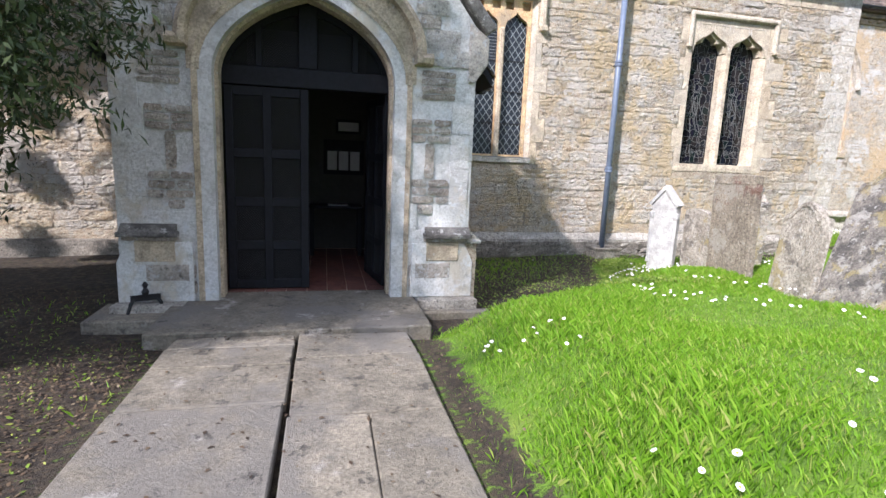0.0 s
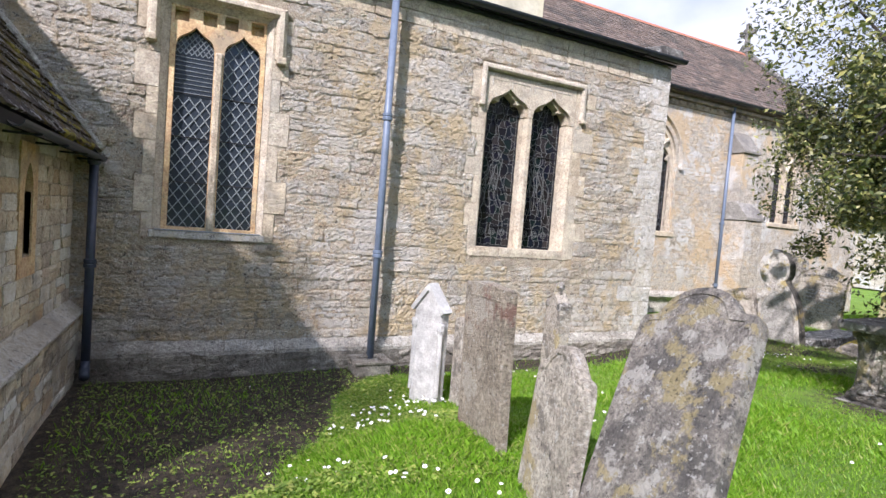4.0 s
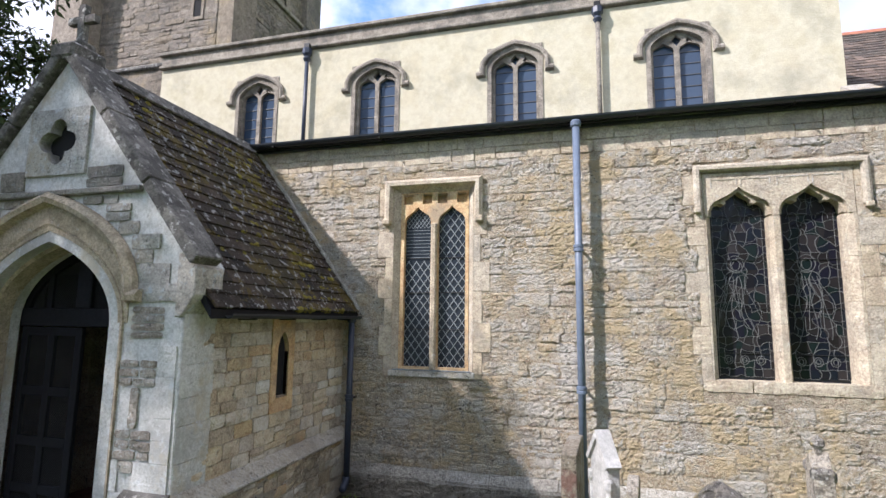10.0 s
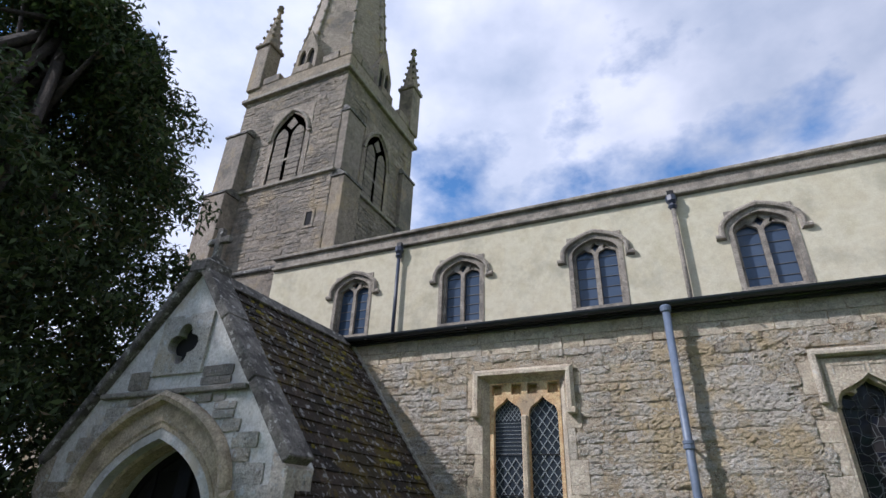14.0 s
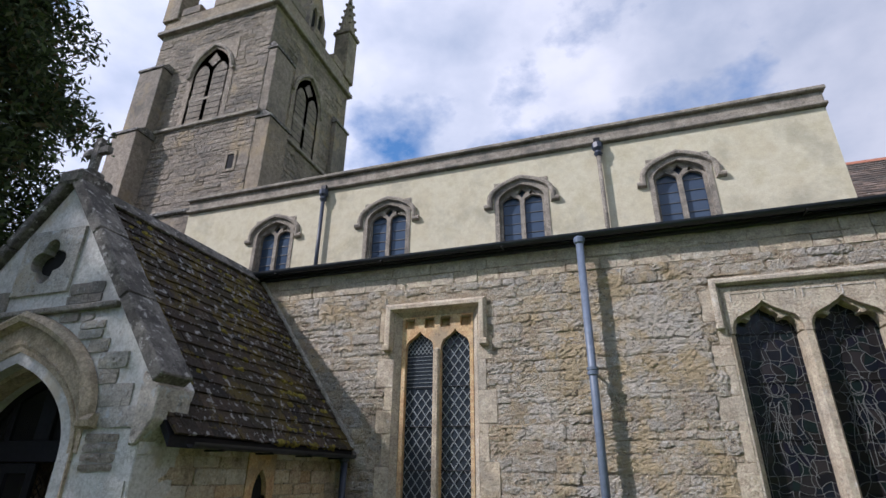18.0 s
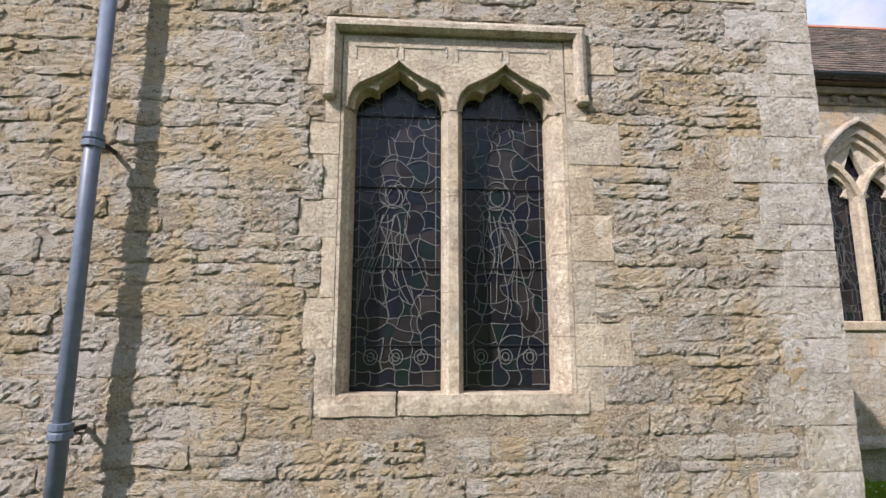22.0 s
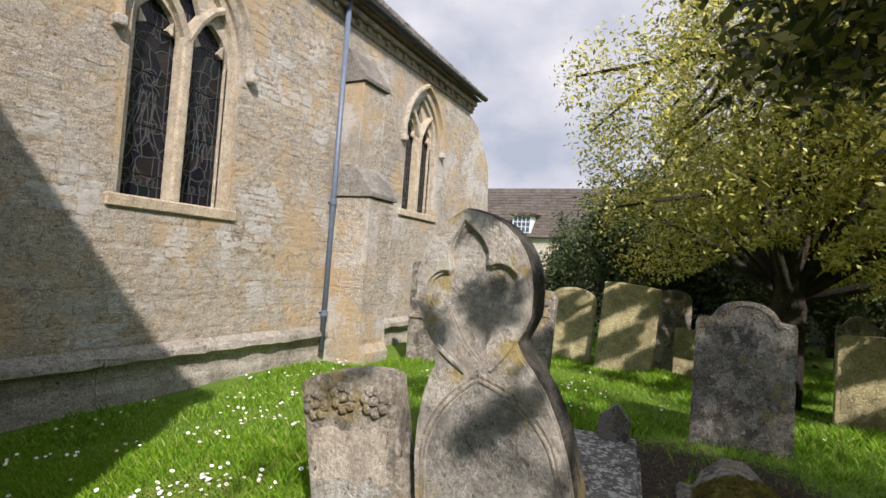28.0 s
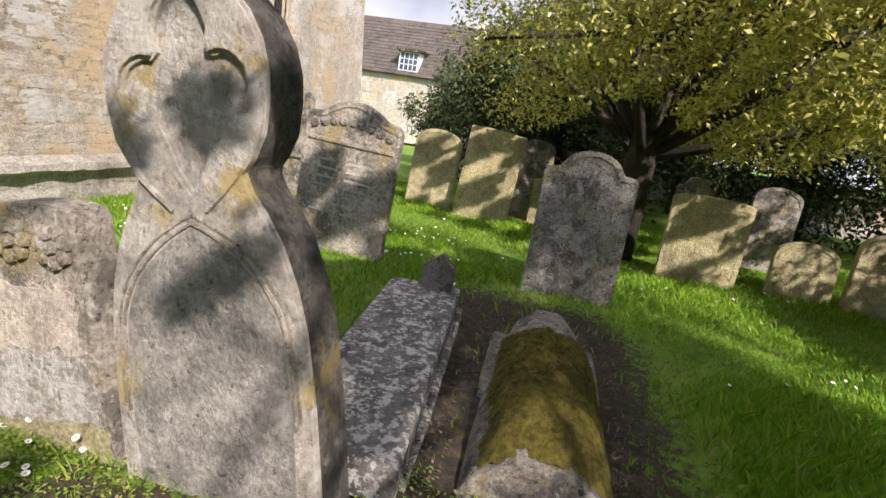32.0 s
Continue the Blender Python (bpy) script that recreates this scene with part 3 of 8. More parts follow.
def stone_shape(s, r, joint, proud, rough, ragged=0.0, cell=0.10):
    """A stone's points (u, out, z) and faces: a hewn grid of facets with a worn outline, its rim sunk back into the joint."""
    u0, u1, z0, z1 = s
    j = joint * r.uniform(0.6, 1.6)
    u0, u1, z0, z1 = u0 + j, u1 - j, z0 + j, z1 - j
    du, dz = max(u1 - u0, 0.02), max(z1 - z0, 0.02)
    nu, nz = max(2, min(16, round(du / cell))), max(2, min(8, round(dz / cell * 1.3)))
    e = min(max(ragged, rough), dz * 0.20, du * 0.20)
    p, seed = r.uniform(*proud), r.uniform(0, 90)
    tu, tz = r.uniform(-rough, rough) / du, r.uniform(-rough, rough) / dz
    grit = rough * r.uniform(0.5, 1.4)
    dip = min(0.001 + 0.35 * e, 0.5 * dz)
    pts, faces = [], []
    for k in range(nz + 1):
        for i in range(nu + 1):
            a, b = i / nu, k / nz
            u, z = u0 + du * a, z0 + dz * b
            side = 1.0 if i in (0, nu) else 0.35
            ends = 1.0 if k in (0, nz) else 0.35
            u += e * side * noise.noise(Vector((seed, z * 9, a * 3)))
            z += e * ends * noise.noise(Vector((u * 7, seed, b * 3)))
            if i in (0, nu) and k in (0, nz):
                u += math.copysign(min(e * 0.8, du * 0.2), 0.5 - a)
                z += math.copysign(min(e * 0.5, dz * 0.2), 0.5 - b)
            h = p + tu * (u - u0 - du / 2) + tz * (z - z0 - dz / 2)
            h += grit * (0.7 * noise.noise(Vector((u * 5, z * 12, seed))) + 0.8 * noise.noise(Vector((u * 17, z * 30, seed))) + 0.5 * r.uniform(-1, 1))
            if i in (0, nu) or k in (0, nz):
                h -= dip * r.uniform(0.5, 1.2)
            pts.append((u, h, z))
    w = nu + 1
    faces = [(k * w + i, k * w + i + 1, (k + 1) * w + i + 1, (k + 1) * w + i) for k in range(nz) for i in range(nu)]
    rim = list(range(w)) + [k * w + nu for k in range(1, nz + 1)] + [nz * w + i for i in range(nu - 1, -1, -1)] + [k * w for k in range(nz - 1, 0, -1)]
    n = len(pts)
    pts += [(pts[q][0], -0.05, pts[q][2]) for q in rim]
    m = len(rim)
    faces += [(rim[i], n + i, n + (i + 1) % m, rim[(i + 1) % m]) for i in range(m)]
    return pts, faces


def rough_block(x0, x1, y0, y1, z0, z1, r, cell=0.05, amp=0.006, worn=0.012):
    """A squared block with hewn faces and worn arrises, as a closed bmesh."""
    bm = bmesh.new()
    n = [max(2, round((b - a) / cell)) for a, b in ((x0, x1), (y0, y1), (z0, z1))]
    lo, hi = Vector((x0, y0, z0)), Vector((x1, y1, z1))
    mid, seed = (lo + hi) / 2, r.uniform(0, 90)
    vs = {}

    def vert(i, k, m):
        key = (i, k, m)
        if key not in vs:
            f = (i / n[0], k / n[1], m / n[2])
            p = Vector([lo[q] + (hi[q] - lo[q]) * f[q] for q in range(3)])
            out = Vector([(-1 if f[q] == 0 else 1 if f[q] == 1 else 0) for q in range(3)])
            edges = sum(1 for q in out if q)
            d = amp * (0.7 * noise.noise(p * 6 + Vector((seed, 0, 0))) + 0.8 * noise.noise(p * 19 + Vector((0, seed, 0))) + 0.35 * r.uniform(-1, 1))
            p += out.normalized() * (d - (worn * r.uniform(0.3, 1.0) if edges > 1 else 0))
            vs[key] = bm.verts.new(p)
        return vs[key]

    for q in range(3):
        a, b = [c for c in range(3) if c != q]
        for end in (0, n[q]):
            for i in range(n[a]):
                for k in range(n[b]):
                    c = []
                    for di, dk in ((0, 0), (1, 0), (1, 1), (0, 1)):
                        key = [0, 0, 0]
                        key[q], key[a], key[b] = end, i + di, k + dk
                        c.append(vert(*key))
                    bm.faces.new(c)
    bmesh.ops.recalc_face_normals(bm, faces=bm.faces)
    return bm


def mortar_skin(u0, u1, z0, z1, openings, frame_m, parent, seed=0.0, depth=0.012, out=0.0):
    """Old flush pointing: an uneven sheet that laps over the edges of the stones."""
    nu, nz = int((u1 - u0) / 0.04), int((z1 - z0) / 0.028)
    vs, fs = [], []
    for k in range(nz + 1):
        for i in range(nu + 1):
            u, z = u0 + (u1 - u0) * i / nu, z0 + (z1 - z0) * k / nz
            h = out + depth * (noise.noise(Vector((u * 3.1, z * 5.0, seed))) + 0.8 * noise.noise(Vector((u * 11, z * 17, seed + 3))))
            vs.append(tuple(frame_m @ Vector((u, h, z))))
    for k in range(nz):
        for i in range(nu):
            u, z = u0 + (u1 - u0) * (i + 0.5) / nu, z0 + (z1 - z0) * (k + 0.5) / nz
            if not any(o[0] - 0.03 < u < o[1] + 0.03 and o[2] - 0.02 < z < o[3] + 0.02 for o in openings):
                a = k * (nu + 1) + i
                fs.append((a, a + 1, a + nu + 2, a + nu + 1))
    o = raw("pointing", vs, fs, M_MORTAR, parent, "uneven old lime pointing")
    o.data.polygons.foreach_set("use_smooth", [True] * len(o.data.polygons))
    return o


def set_stones(name, stones, frame_m, material, parent, r, joint=0.008, proud=(0.004, 0.03), rough=0.012, near=None, limit=300, ragged=0.0, cell=0.10):
    """Stones as single objects inside the stretch `near` (u0, u1, z0, z1), the rest joined. frame_m maps (u, out, z)."""
    rest_v, rest_f, made = [], [], 0
    for s in stones:
        pts, faces = stone_shape(s, r, joint, proud, rough, ragged, cell)
        co = [frame_m @ Vector(p) for p in pts]
        cu, cz = (s[0] + s[1]) / 2, (s[2] + s[3]) / 2
        if near and made < limit and near[0] <= cu <= near[1] and near[2] <= cz <= near[3]:
            o = sum(co, Vector()) / len(co)
            ob = raw(name, [c - o for c in co], faces, material, parent)
            ob.location = o
            ob.data.polygons.foreach_set("use_smooth", [False] * len(ob.data.polygons))
            made += 1
        else:
            k = len(rest_v)
            rest_v += co
            rest_f += [tuple(i + k for i in f) for f in faces]
    if rest_v:
        ob = tagged(raw(name + "_field", rest_v, rest_f, material, parent), kind="stuff")
        ob.data.polygons.foreach_set("use_smooth", [False] * len(ob.data.polygons))


SOUTH = Matrix(((1, 0, 0, 0), (0, -1, 0, 0), (0, 0, 1, 0), (0, 0, 0, 1)))


def face_south(y):
    """u runs along +x, out points to -y."""
    return Matrix(((1, 0, 0, 0), (0, -1, 0, y), (0, 0, 1, 0), (0, 0, 0, 1)))


def face_east(x):
    """u runs along +y, out points to +x."""
    return Matrix(((0, 1, 0, x), (1, 0, 0, 0), (0, 0, 1, 0), (0, 0, 0, 1)))


def face_west(x):
    return Matrix(((0, -1, 0, x), (1, 0, 0, 0), (0, 0, 1, 0), (0, 0, 0, 1)))


def structure(name, bm, material, label, category):
    return tagged(part(name, bm, material), label, category, kind="structure")


# ---------------------------------------------------------------- ground
def smooth(a, b, v):
    t = np.clip((v - a) / (b - a), 0, 1)
    return t * t * (3 - 2 * t)


def soil_edge(y):
    """Where the bare ground by the porch gives way to the bank."""
    return np.interp(y, [-4.4, -4.0, -3.5, -2.0, -1.0, 0.0], [0.85, 1.9, 3.4, 3.95, 4.6, 5.2])


def ground_z(x, y):
    """The lie of the churchyard: low along the walls, a grassy bank before the graves."""
    x, y = np.asarray(x, float), np.asarray(y, float)
    xe = soil_edge(y)
    bank = smooth(xe - 0.15, xe + 0.95, x) * smooth(-1.3, -3.4, y) * (0.40 + 0.30 * smooth(-4.0, -8.0, y))
    east = smooth(8.5, 11.5, x)
    yard = 0.30 - 0.60 * smooth(0.3, 4.2, y) * (1 - 0.5 * smooth(12.0, 17.0, x)) - 0.12 * smooth(13.5, 17.0, x)
    z = (bank - 0.06) * (1 - east) + yard * east
    z = z + 0.10 * smooth(-3.8, -6.5, y) * smooth(1.15, 0.75, x)
    z = z + 0.02 * np.sin(x * 1.7 + y) + 0.015 * np.sin(y * 2.3 - x * 0.7)
    z = np.where((x < -1.3) & (y < -2), z + 0.04 * np.sin(x * 3) * np.sin(y * 2.4), z)
    far = smooth(35.0, 80.0, np.hypot(x - 8, y))
    return z * (1 - far)


def axis_steps(lo, hi, step, reach):
    mid = np.arange(lo, hi + step / 2, step)
    out = [step * 1.6 ** k for k in range(1, 40)]
    a, b, left, right = lo, hi, [], []
    for s in out:
        if lo - a < reach:
            a -= s
            left.append(a)
        if b - hi < reach:
            b += s
            right.append(b)
    return np.concatenate([left[::-1], mid, right])


def bare_amount(x, y):
    """How bare the soil is: under the yew, along the walls and round the tombs."""
    b = np.maximum(smooth(-1.0, -1.5, x), 0)
    xe = soil_edge(y)
    b = np.maximum(b, 0.9 * smooth(xe + 0.2, xe - 0.25, x + 0.12 * np.sin(y * 4)) * smooth(-4.5, -4.1, y))
    b = np.maximum(b, smooth(1.0, 0.8, np.abs(x + 0.26)))
    b = np.maximum(b, 0.85 * smooth(-0.9, -0.3, y) * smooth(10.6, 10.2, x))
    b = np.maximum(b, np.exp(-(((x - 12.15) / 0.85) ** 2 + ((y + 1.05) / 0.9) ** 4)))
    b = np.maximum(b, 0.8 * np.exp(-(((x - 11.5) / 0.8) ** 2 + ((y + 2.3) / 0.6) ** 2)))
    b = np.maximum(b, np.exp(-(((x - 14.4) / 1.9) ** 4 + ((y + 1.65) / 1.05) ** 4)))
    b = np.maximum(b, 0.9 * np.exp(-(((x - 10.6) / 1.6) ** 2 + ((y + 3.9) / 1.0) ** 2)))
    b = np.maximum(b, 0.9 * np.exp(-(((x - 0.84) / 0.20) ** 2)) * smooth(-3.0, -4.0, y))
    return b


gx, gy = axis_steps(-9, 27, 0.22, 900), axis_steps(-14, 8, 0.22, 900)
GX, GY = np.meshgrid(gx, gy)
GZ = ground_z(GX, GY)
gv = np.stack([GX.ravel(), GY.ravel(), GZ.ravel()], 1)
nx, ny = len(gx), len(gy)
gi = np.arange(nx * ny).reshape(ny, nx)
gf = np.stack([gi[:-1, :-1].ravel(), gi[:-1, 1:].ravel(), gi[1:, 1:].ravel(), gi[1:, :-1].ravel()], 1)
m, nt, b = nodes_of("churchyard_turf", 0.95)
at = nt.nodes.new("ShaderNodeAttribute")
at.attribute_name = "bare"
n1, n2, n3 = noise_tex(nt, 1.2, 8, 0.65), noise_tex(nt, 14, 8, 0.7), noise_tex(nt, 60, 4, 0.7)
mask = maths(nt, "ADD", at.outputs["Fac"], maths(nt, "MULTIPLY", maths(nt, "SUBTRACT", n2, 0.5), 1.1))
mask = ramp(nt, mask, [(0.42, (0, 0, 0)), (0.62, (1, 1, 1))])
turf = ramp(nt, n1, [(0.3, (0.10, 0.20, 0.012)), (0.55, (0.16, 0.29, 0.02)), (0.75, (0.20, 0.29, 0.035))])
soil = ramp(nt, n2, [(0.3, (0.022, 0.016, 0.011)), (0.5, (0.046, 0.034, 0.021)), (0.66, (0.09, 0.066, 0.04)), (0.75, (0.07, 0.10, 0.02))])
nt.links.new(blend(nt, mask, turf, soil), b.inputs["Base Color"])
bump(nt, b, maths(nt, "ADD", n2, n3), 0.8, 0.04)
M_TURF = m
ground = raw("ground", gv.tolist(), gf.tolist(), M_TURF)
ga = ground.data.attributes.new("bare", "FLOAT", "POINT")
ga.data.foreach_set("value", bare_amount(GX, GY).ravel().astype(np.float32))
ground.data.polygons.foreach_set("use_smooth", [True] * len(ground.data.polygons))
tagged(ground, "green churchyard turf with bare brown soil by walls and yew", "ground", kind="structure")


def gz(x, y):
    return float(ground_z(x, y))


# ---------------------------------------------------------------- windows
def hood_square(parent, x0, x1, zb, zt, material, y=0.0, k=1.0):
    """A square label over a window, with dropped ends."""
    prof = [(-y - 0.004, -0.02 * k), (0.05 - y, -0.05 * k), (0.10 * k - y, -0.005 * k), (0.10 * k - y, 0.045 * k), (0.03 - y, 0.075 * k), (-y - 0.004, 0.075 * k)]
    bm = band([(x1, zb), (x1, zt), (x0, zt), (x0, zb)], prof)
    part("hood_mould", bm, material, parent)
    for x in (x0, x1):
        part("label_stop", bevel(boxes((x - 0.06 * k, x + 0.06 * k, y - 0.11 * k, y + 0.02, zb - 0.07 * k, zb + 0.02)), 0.015), material, parent)


def diamond_lattice(x0, x1, z0, z1, y, px, pz, w=0.007):
    """Diagonal lead cames clipped to a rectangle."""
    bm = bmesh.new()
    sl = pz / px
    for sign in (1, -1):
        k = -int((x1 - x0) / px) - 2
        while True:
            zz = z0 + k * pz if sign > 0 else z0 + k * pz
            k += 1
            if zz > z1 + (x1 - x0) * sl:
                break
            a, b_ = (x0, zz), (x1, zz + sl * (x1 - x0))
            if sign < 0:
                a, b_ = (x0, zz), (x1, zz - sl * (x1 - x0))
            pts = []
            dx, dz = b_[0] - a[0], b_[1] - a[1]
            t0, t1 = 0.0, 1.0
            ta, tb = (z0 - a[1]) / dz, (z1 - a[1]) / dz
            t0, t1 = max(t0, min(ta, tb)), min(t1, max(ta, tb))
            if t1 <= t0 + 0.01:
                continue
            p, q = Vector((a[0] + dx * t0, 0, a[1] + dz * t0)), Vector((a[0] + dx * t1, 0, a[1] + dz * t1))
            d = (q - p).normalized()
            n = Vector((-d.z, 0, d.x)) * w
            vs = [bm.verts.new(v + Vector((0, y + o, 0))) for o in (0.0, 0.006) for v in (p - n, p + n, q + n, q - n)]
            for f in ((0, 1, 2, 3), (7, 6, 5, 4), (0, 4, 5, 1), (2, 6, 7, 3), (1, 5, 6, 2), (3, 7, 4, 0)):
                bm.faces.new([vs[i] for i in f])
    return bm


def strip(bm, pts, y, w):
    """A flat came along a line of (x, z)."""
    for (ax, az), (bx, bz) in zip(pts, pts[1:]):
        d = Vector((bx - ax, 0, bz - az))
        if d.length < 1e-5:
            continue
        d.normalize()
        n = Vector((-d.z, 0, d.x)) * w
        p, q = Vector((ax, y, az)) - d * w * 0.5, Vector((bx, y, bz)) + d * w * 0.5
        vs = [bm.verts.new(v) for v in (p - n, q - n, q + n, p + n)]
        vs += [bm.verts.new(v.co + Vector((0, 0.008, 0))) for v in vs]
        for f in ((0, 1, 2, 3), (0, 4, 5, 1), (2, 6, 7, 3)):
            bm.faces.new([vs[i] for i in f])


def stained_light(parent, x0, x1, z0, z1, y, r, cols, rows, lead, figure=True, w=0.0024):
    """A stained light: single panes with their own edges, drawn cames between, saddle bars across."""
    W, H = x1 - x0, z1 - z0
    side = min(0.05, W * 0.11)
    xs = [x0, x0 + side] + [x0 + side + (W - 2 * side) * i / cols for i in range(1, cols)] + [x1 - side, x1]
    zs = [z0 + H * i / rows for i in range(rows + 1)]
    P = {}
    for i, x in enumerate(xs):
        for k, z in enumerate(zs):
            inner = 1 < i < len(xs) - 2
            jx = r.uniform(-0.45, 0.45) * W / cols if inner and 1 < k < rows - 1 else 0
            jz = r.uniform(-0.45, 0.45) * H / rows if 1 < k < rows and 0 < i < len(xs) - 1 else 0
            P[i, k] = (x + jx * 0.8, z + jz)
    lead_bm = bmesh.new()

    def curve(a, b, k=0.22):
        """A came with a slight bow."""
        o = r.uniform(-k, k)
        d = (b[0] - a[0], b[1] - a[1])
        strip(lead_bm, [(a[0] + d[0] * t - d[1] * o * 4 * t * (1 - t), a[1] + d[1] * t + d[0] * o * 4 * t * (1 - t)) for t in (0, 0.25, 0.5, 0.75, 1)], y - 0.005, w * r.uniform(0.7, 1.3))

    for i in range(len(xs) - 1):
        for k in range(rows):
            q = [P[i, k], P[i + 1, k], P[i + 1, k + 1], P[i, k + 1]]
            dy = r.uniform(-0.003, 0.003)
            vs = [(a, y + dy + r.uniform(-0.0015, 0.0015), c) for a, c in q] + [(a, y + 0.012, c) for a, c in q]
            raw("pane", vs, [(0, 1, 2), (0, 2, 3), (0, 4, 5, 1), (1, 5, 6, 2), (2, 6, 7, 3), (3, 7, 4, 0)], M_GLASS_STAIN, parent)
            if r.random() < 0.9 or i in (0, len(xs) - 2):
                curve(q[0], q[1])
            if r.random() < 0.9 or i == 1:
                curve(q[0], q[3], 0.0 if i < 2 or i > len(xs) - 3 else 0.25)
    cx = (x0 + x1) / 2
    ring = lambda px, pz, ra, rb, a0=0, a1=360: strip(lead_bm, [(px + ra * math.cos(a), pz + rb * math.sin(a)) for a in [math.radians(a0 + (a1 - a0) * i / 18) for i in range(19)]], y - 0.007, w * 1.2)
    if figure:
        hx, hz = cx + W * r.uniform(-0.08, 0.08), z0 + H * 0.60
        ring(hx, hz, 0.10, 0.11)
        ring(hx, hz - 0.01, 0.055, 0.075)
        ring(hx, hz - 0.21, 0.14, 0.12, 10, 170)
        sway = r.choice((-1, 1))
        for s in range(9):
            o = (s - 4) * 0.045
            n_ = 12
            strip(lead_bm, [(hx + o * (0.6 + 0.9 * t) + sway * 0.10 * math.sin(2.4 * t + s * 0.12) * t + 0.02 * math.sin(7 * t + s * 2), z0 + H * (0.53 - (0.28 + 0.06 * math.sin(s * 2.1)) * t)) for t in [i / n_ for i in range(n_ + 1)]], y - 0.007, w)
        for k in (-1, 0, 1):
            ring(cx + k * W * 0.27, z0 + H * 0.085, 0.05, 0.055)
            ring(cx + k * W * 0.27, z0 + H * 0.085, 0.025, 0.03)
        for k, zz in ((0, 0.80), (-1, 0.84), (1, 0.84), (0, 0.90)):
            ring(cx + k * W * 0.24, z0 + H * zz, 0.07, 0.08, 0, 180)
    part("lead_cames", lead_bm, lead, parent)
    for f in (0.12, 0.36, 0.62, 0.86):
        part("saddle_bar", tube([(x0, y - 0.012, z0 + H * f), (x1, y - 0.012, z0 + H * f)], 0.0045, 6), M_IRON, parent)


def jamb_blocks(parent, x0, x1, z0, z1, side, r, material, y0=-0.006, wide=(0.12, 0.24)):
    """Dressed blocks up one side of an opening, long and short; gives back where they lie."""
    z, k, laid = z0, 0, []
    while z < z1 - 0.02:
        h = min(r.uniform(0.24, 0.46), z1 - z)
        if z1 - z - h < 0.12:
            h = z1 - z
        w = wide[k % 2] * r.uniform(0.85, 1.15)
        a, b_ = (x0 - w, x0) if side < 0 else (x1, x1 + w)
        part("jamb_stone", rough_block(a + 0.002, b_ - 0.001, y0 - r.uniform(0, 0.006), 0.16, z + 0.0015, z + h - 0.0015, r, 0.07, 0.004, 0.006), material, parent)
        laid.append((a, b_, z, z + h))
        z += h
        k += 1
    return laid


def splay(x0, x1, z0, z1, d0, d1, c):
    """Chamfered reveal round a rectangular opening: from the face (d0) inwards to d1, narrowing by c."""
    bm = bmesh.new()
    f = [bm.verts.new((x, d0, z)) for x, z in ((x0, z0), (x1, z0), (x1, z1), (x0, z1))]
    g = [bm.verts.new((x, d1, z)) for x, z in ((x0 + c, z0 + c * 0.3), (x1 - c, z0 + c * 0.3), (x1 - c, z1 - c), (x0 + c, z1 - c))]
    h = [bm.verts.new((v.co.x + (0.0), d1 + 0.06, v.co.z)) for v in g]
    k = [bm.verts.new((v.co.x, d1 + 0.06, v.co.z)) for v in f]
    for i in range(4):
        j = (i + 1) % 4
        bm.faces.new((f[i], f[j], g[j], g[i]))
        bm.faces.new((g[i], g[j], h[j], h[i]))
        bm.faces.new((f[j], f[i], k[i], k[j]))
        bm.faces.new((h[i], h[j], k[j], k[i]))
    return bm


def window_empty(name, label, m):
    return thing(name, label, "window", m, kind="structure")


# opening rectangles of the aisle wall: x0, x1, z0, z1
W1 = (2.30, 3.52, 1.66, 4.40)
W2 = (6.58, 8.27, 1.68, 4.36)
WALL_TOP = 5.12
JAMBS = []

win1 = window_empty("window_1", "two-light stone window with diamond leaded panes", pose(0, 0, 0))
rw = random.Random(3)
lights1 = [(2.44, 2.86), (2.97, 3.39)]
holes = [ogee_light(a, b_, 1.74, 3.84, 4.12) for a, b_ in lights1]
holes += [[(a, 4.16), (b_, 4.16), (b_, 4.31), (a, 4.31)] for a, b_ in ((2.42, 2.57), (2.72, 2.87), (2.96, 3.11), (3.26, 3.41))]
part("tracery", plate([(2.38, 1.70), (3.44, 1.70), (3.44, 4.34), (2.38, 4.34)], holes, 0.07, 0.15), M_ORANGE, win1)
part("panel_back", boxes((2.38, 3.44, 0.19, 0.20, 4.14, 4.335)), M_ORANGE, win1)
part("reveal", splay(W1[0], W1[1], W1[2], W1[3], -0.002, 0.11, 0.10), M_DRESSED, win1)
part("mullion", bevel(boxes((2.87, 2.96, 0.02, 0.14, 1.70, 3.86)), 0.02), M_DRESSED, win1)
for n, (a, b_) in enumerate(lights1):
    part("glass", boxes((a - 0.02, b_ + 0.02, 0.165, 0.172, 1.70, 4.13)), M_GLASS_PLAIN, win1)
    part("lead_lattice", diamond_lattice(a - 0.01, b_ + 0.01, 1.72, 3.30 if n == 0 else 4.08, 0.150, 0.122, 0.165, 0.0055), M_LEAD_PALE, win1)
    if n == 0:
        part("lead_lattice", diamond_lattice(a - 0.01, b_ + 0.01, 3.80, 4.08, 0.150, 0.061, 0.08, 0.0035), M_LEAD_PALE, win1)
    # pale strips drawn for the reflections in the upper left light
    bmq = bmesh.new()
    for i in range(1, 12):
        z = 3.30 + 0.052 * i
        if z < 3.80 and n == 0:
            strip(bmq, [(a, z), (b_, z)], 0.156, 0.003)
    if n == 0:
        part("reflection_strips", bmq, M_LEAD_PALE, win1)
    else:
        bmq.free()
    for z in (2.28, 2.82, 3.34):
        part("saddle_bar", tube([(a, 0.145, z), (b_, 0.145, z)], 0.007, 6), M_IRON, win1)
part("sill", bevel(boxes((2.26, 3.55, -0.03, 0.16, 1.60, 1.69)), 0.012), M_QUOIN, win1)
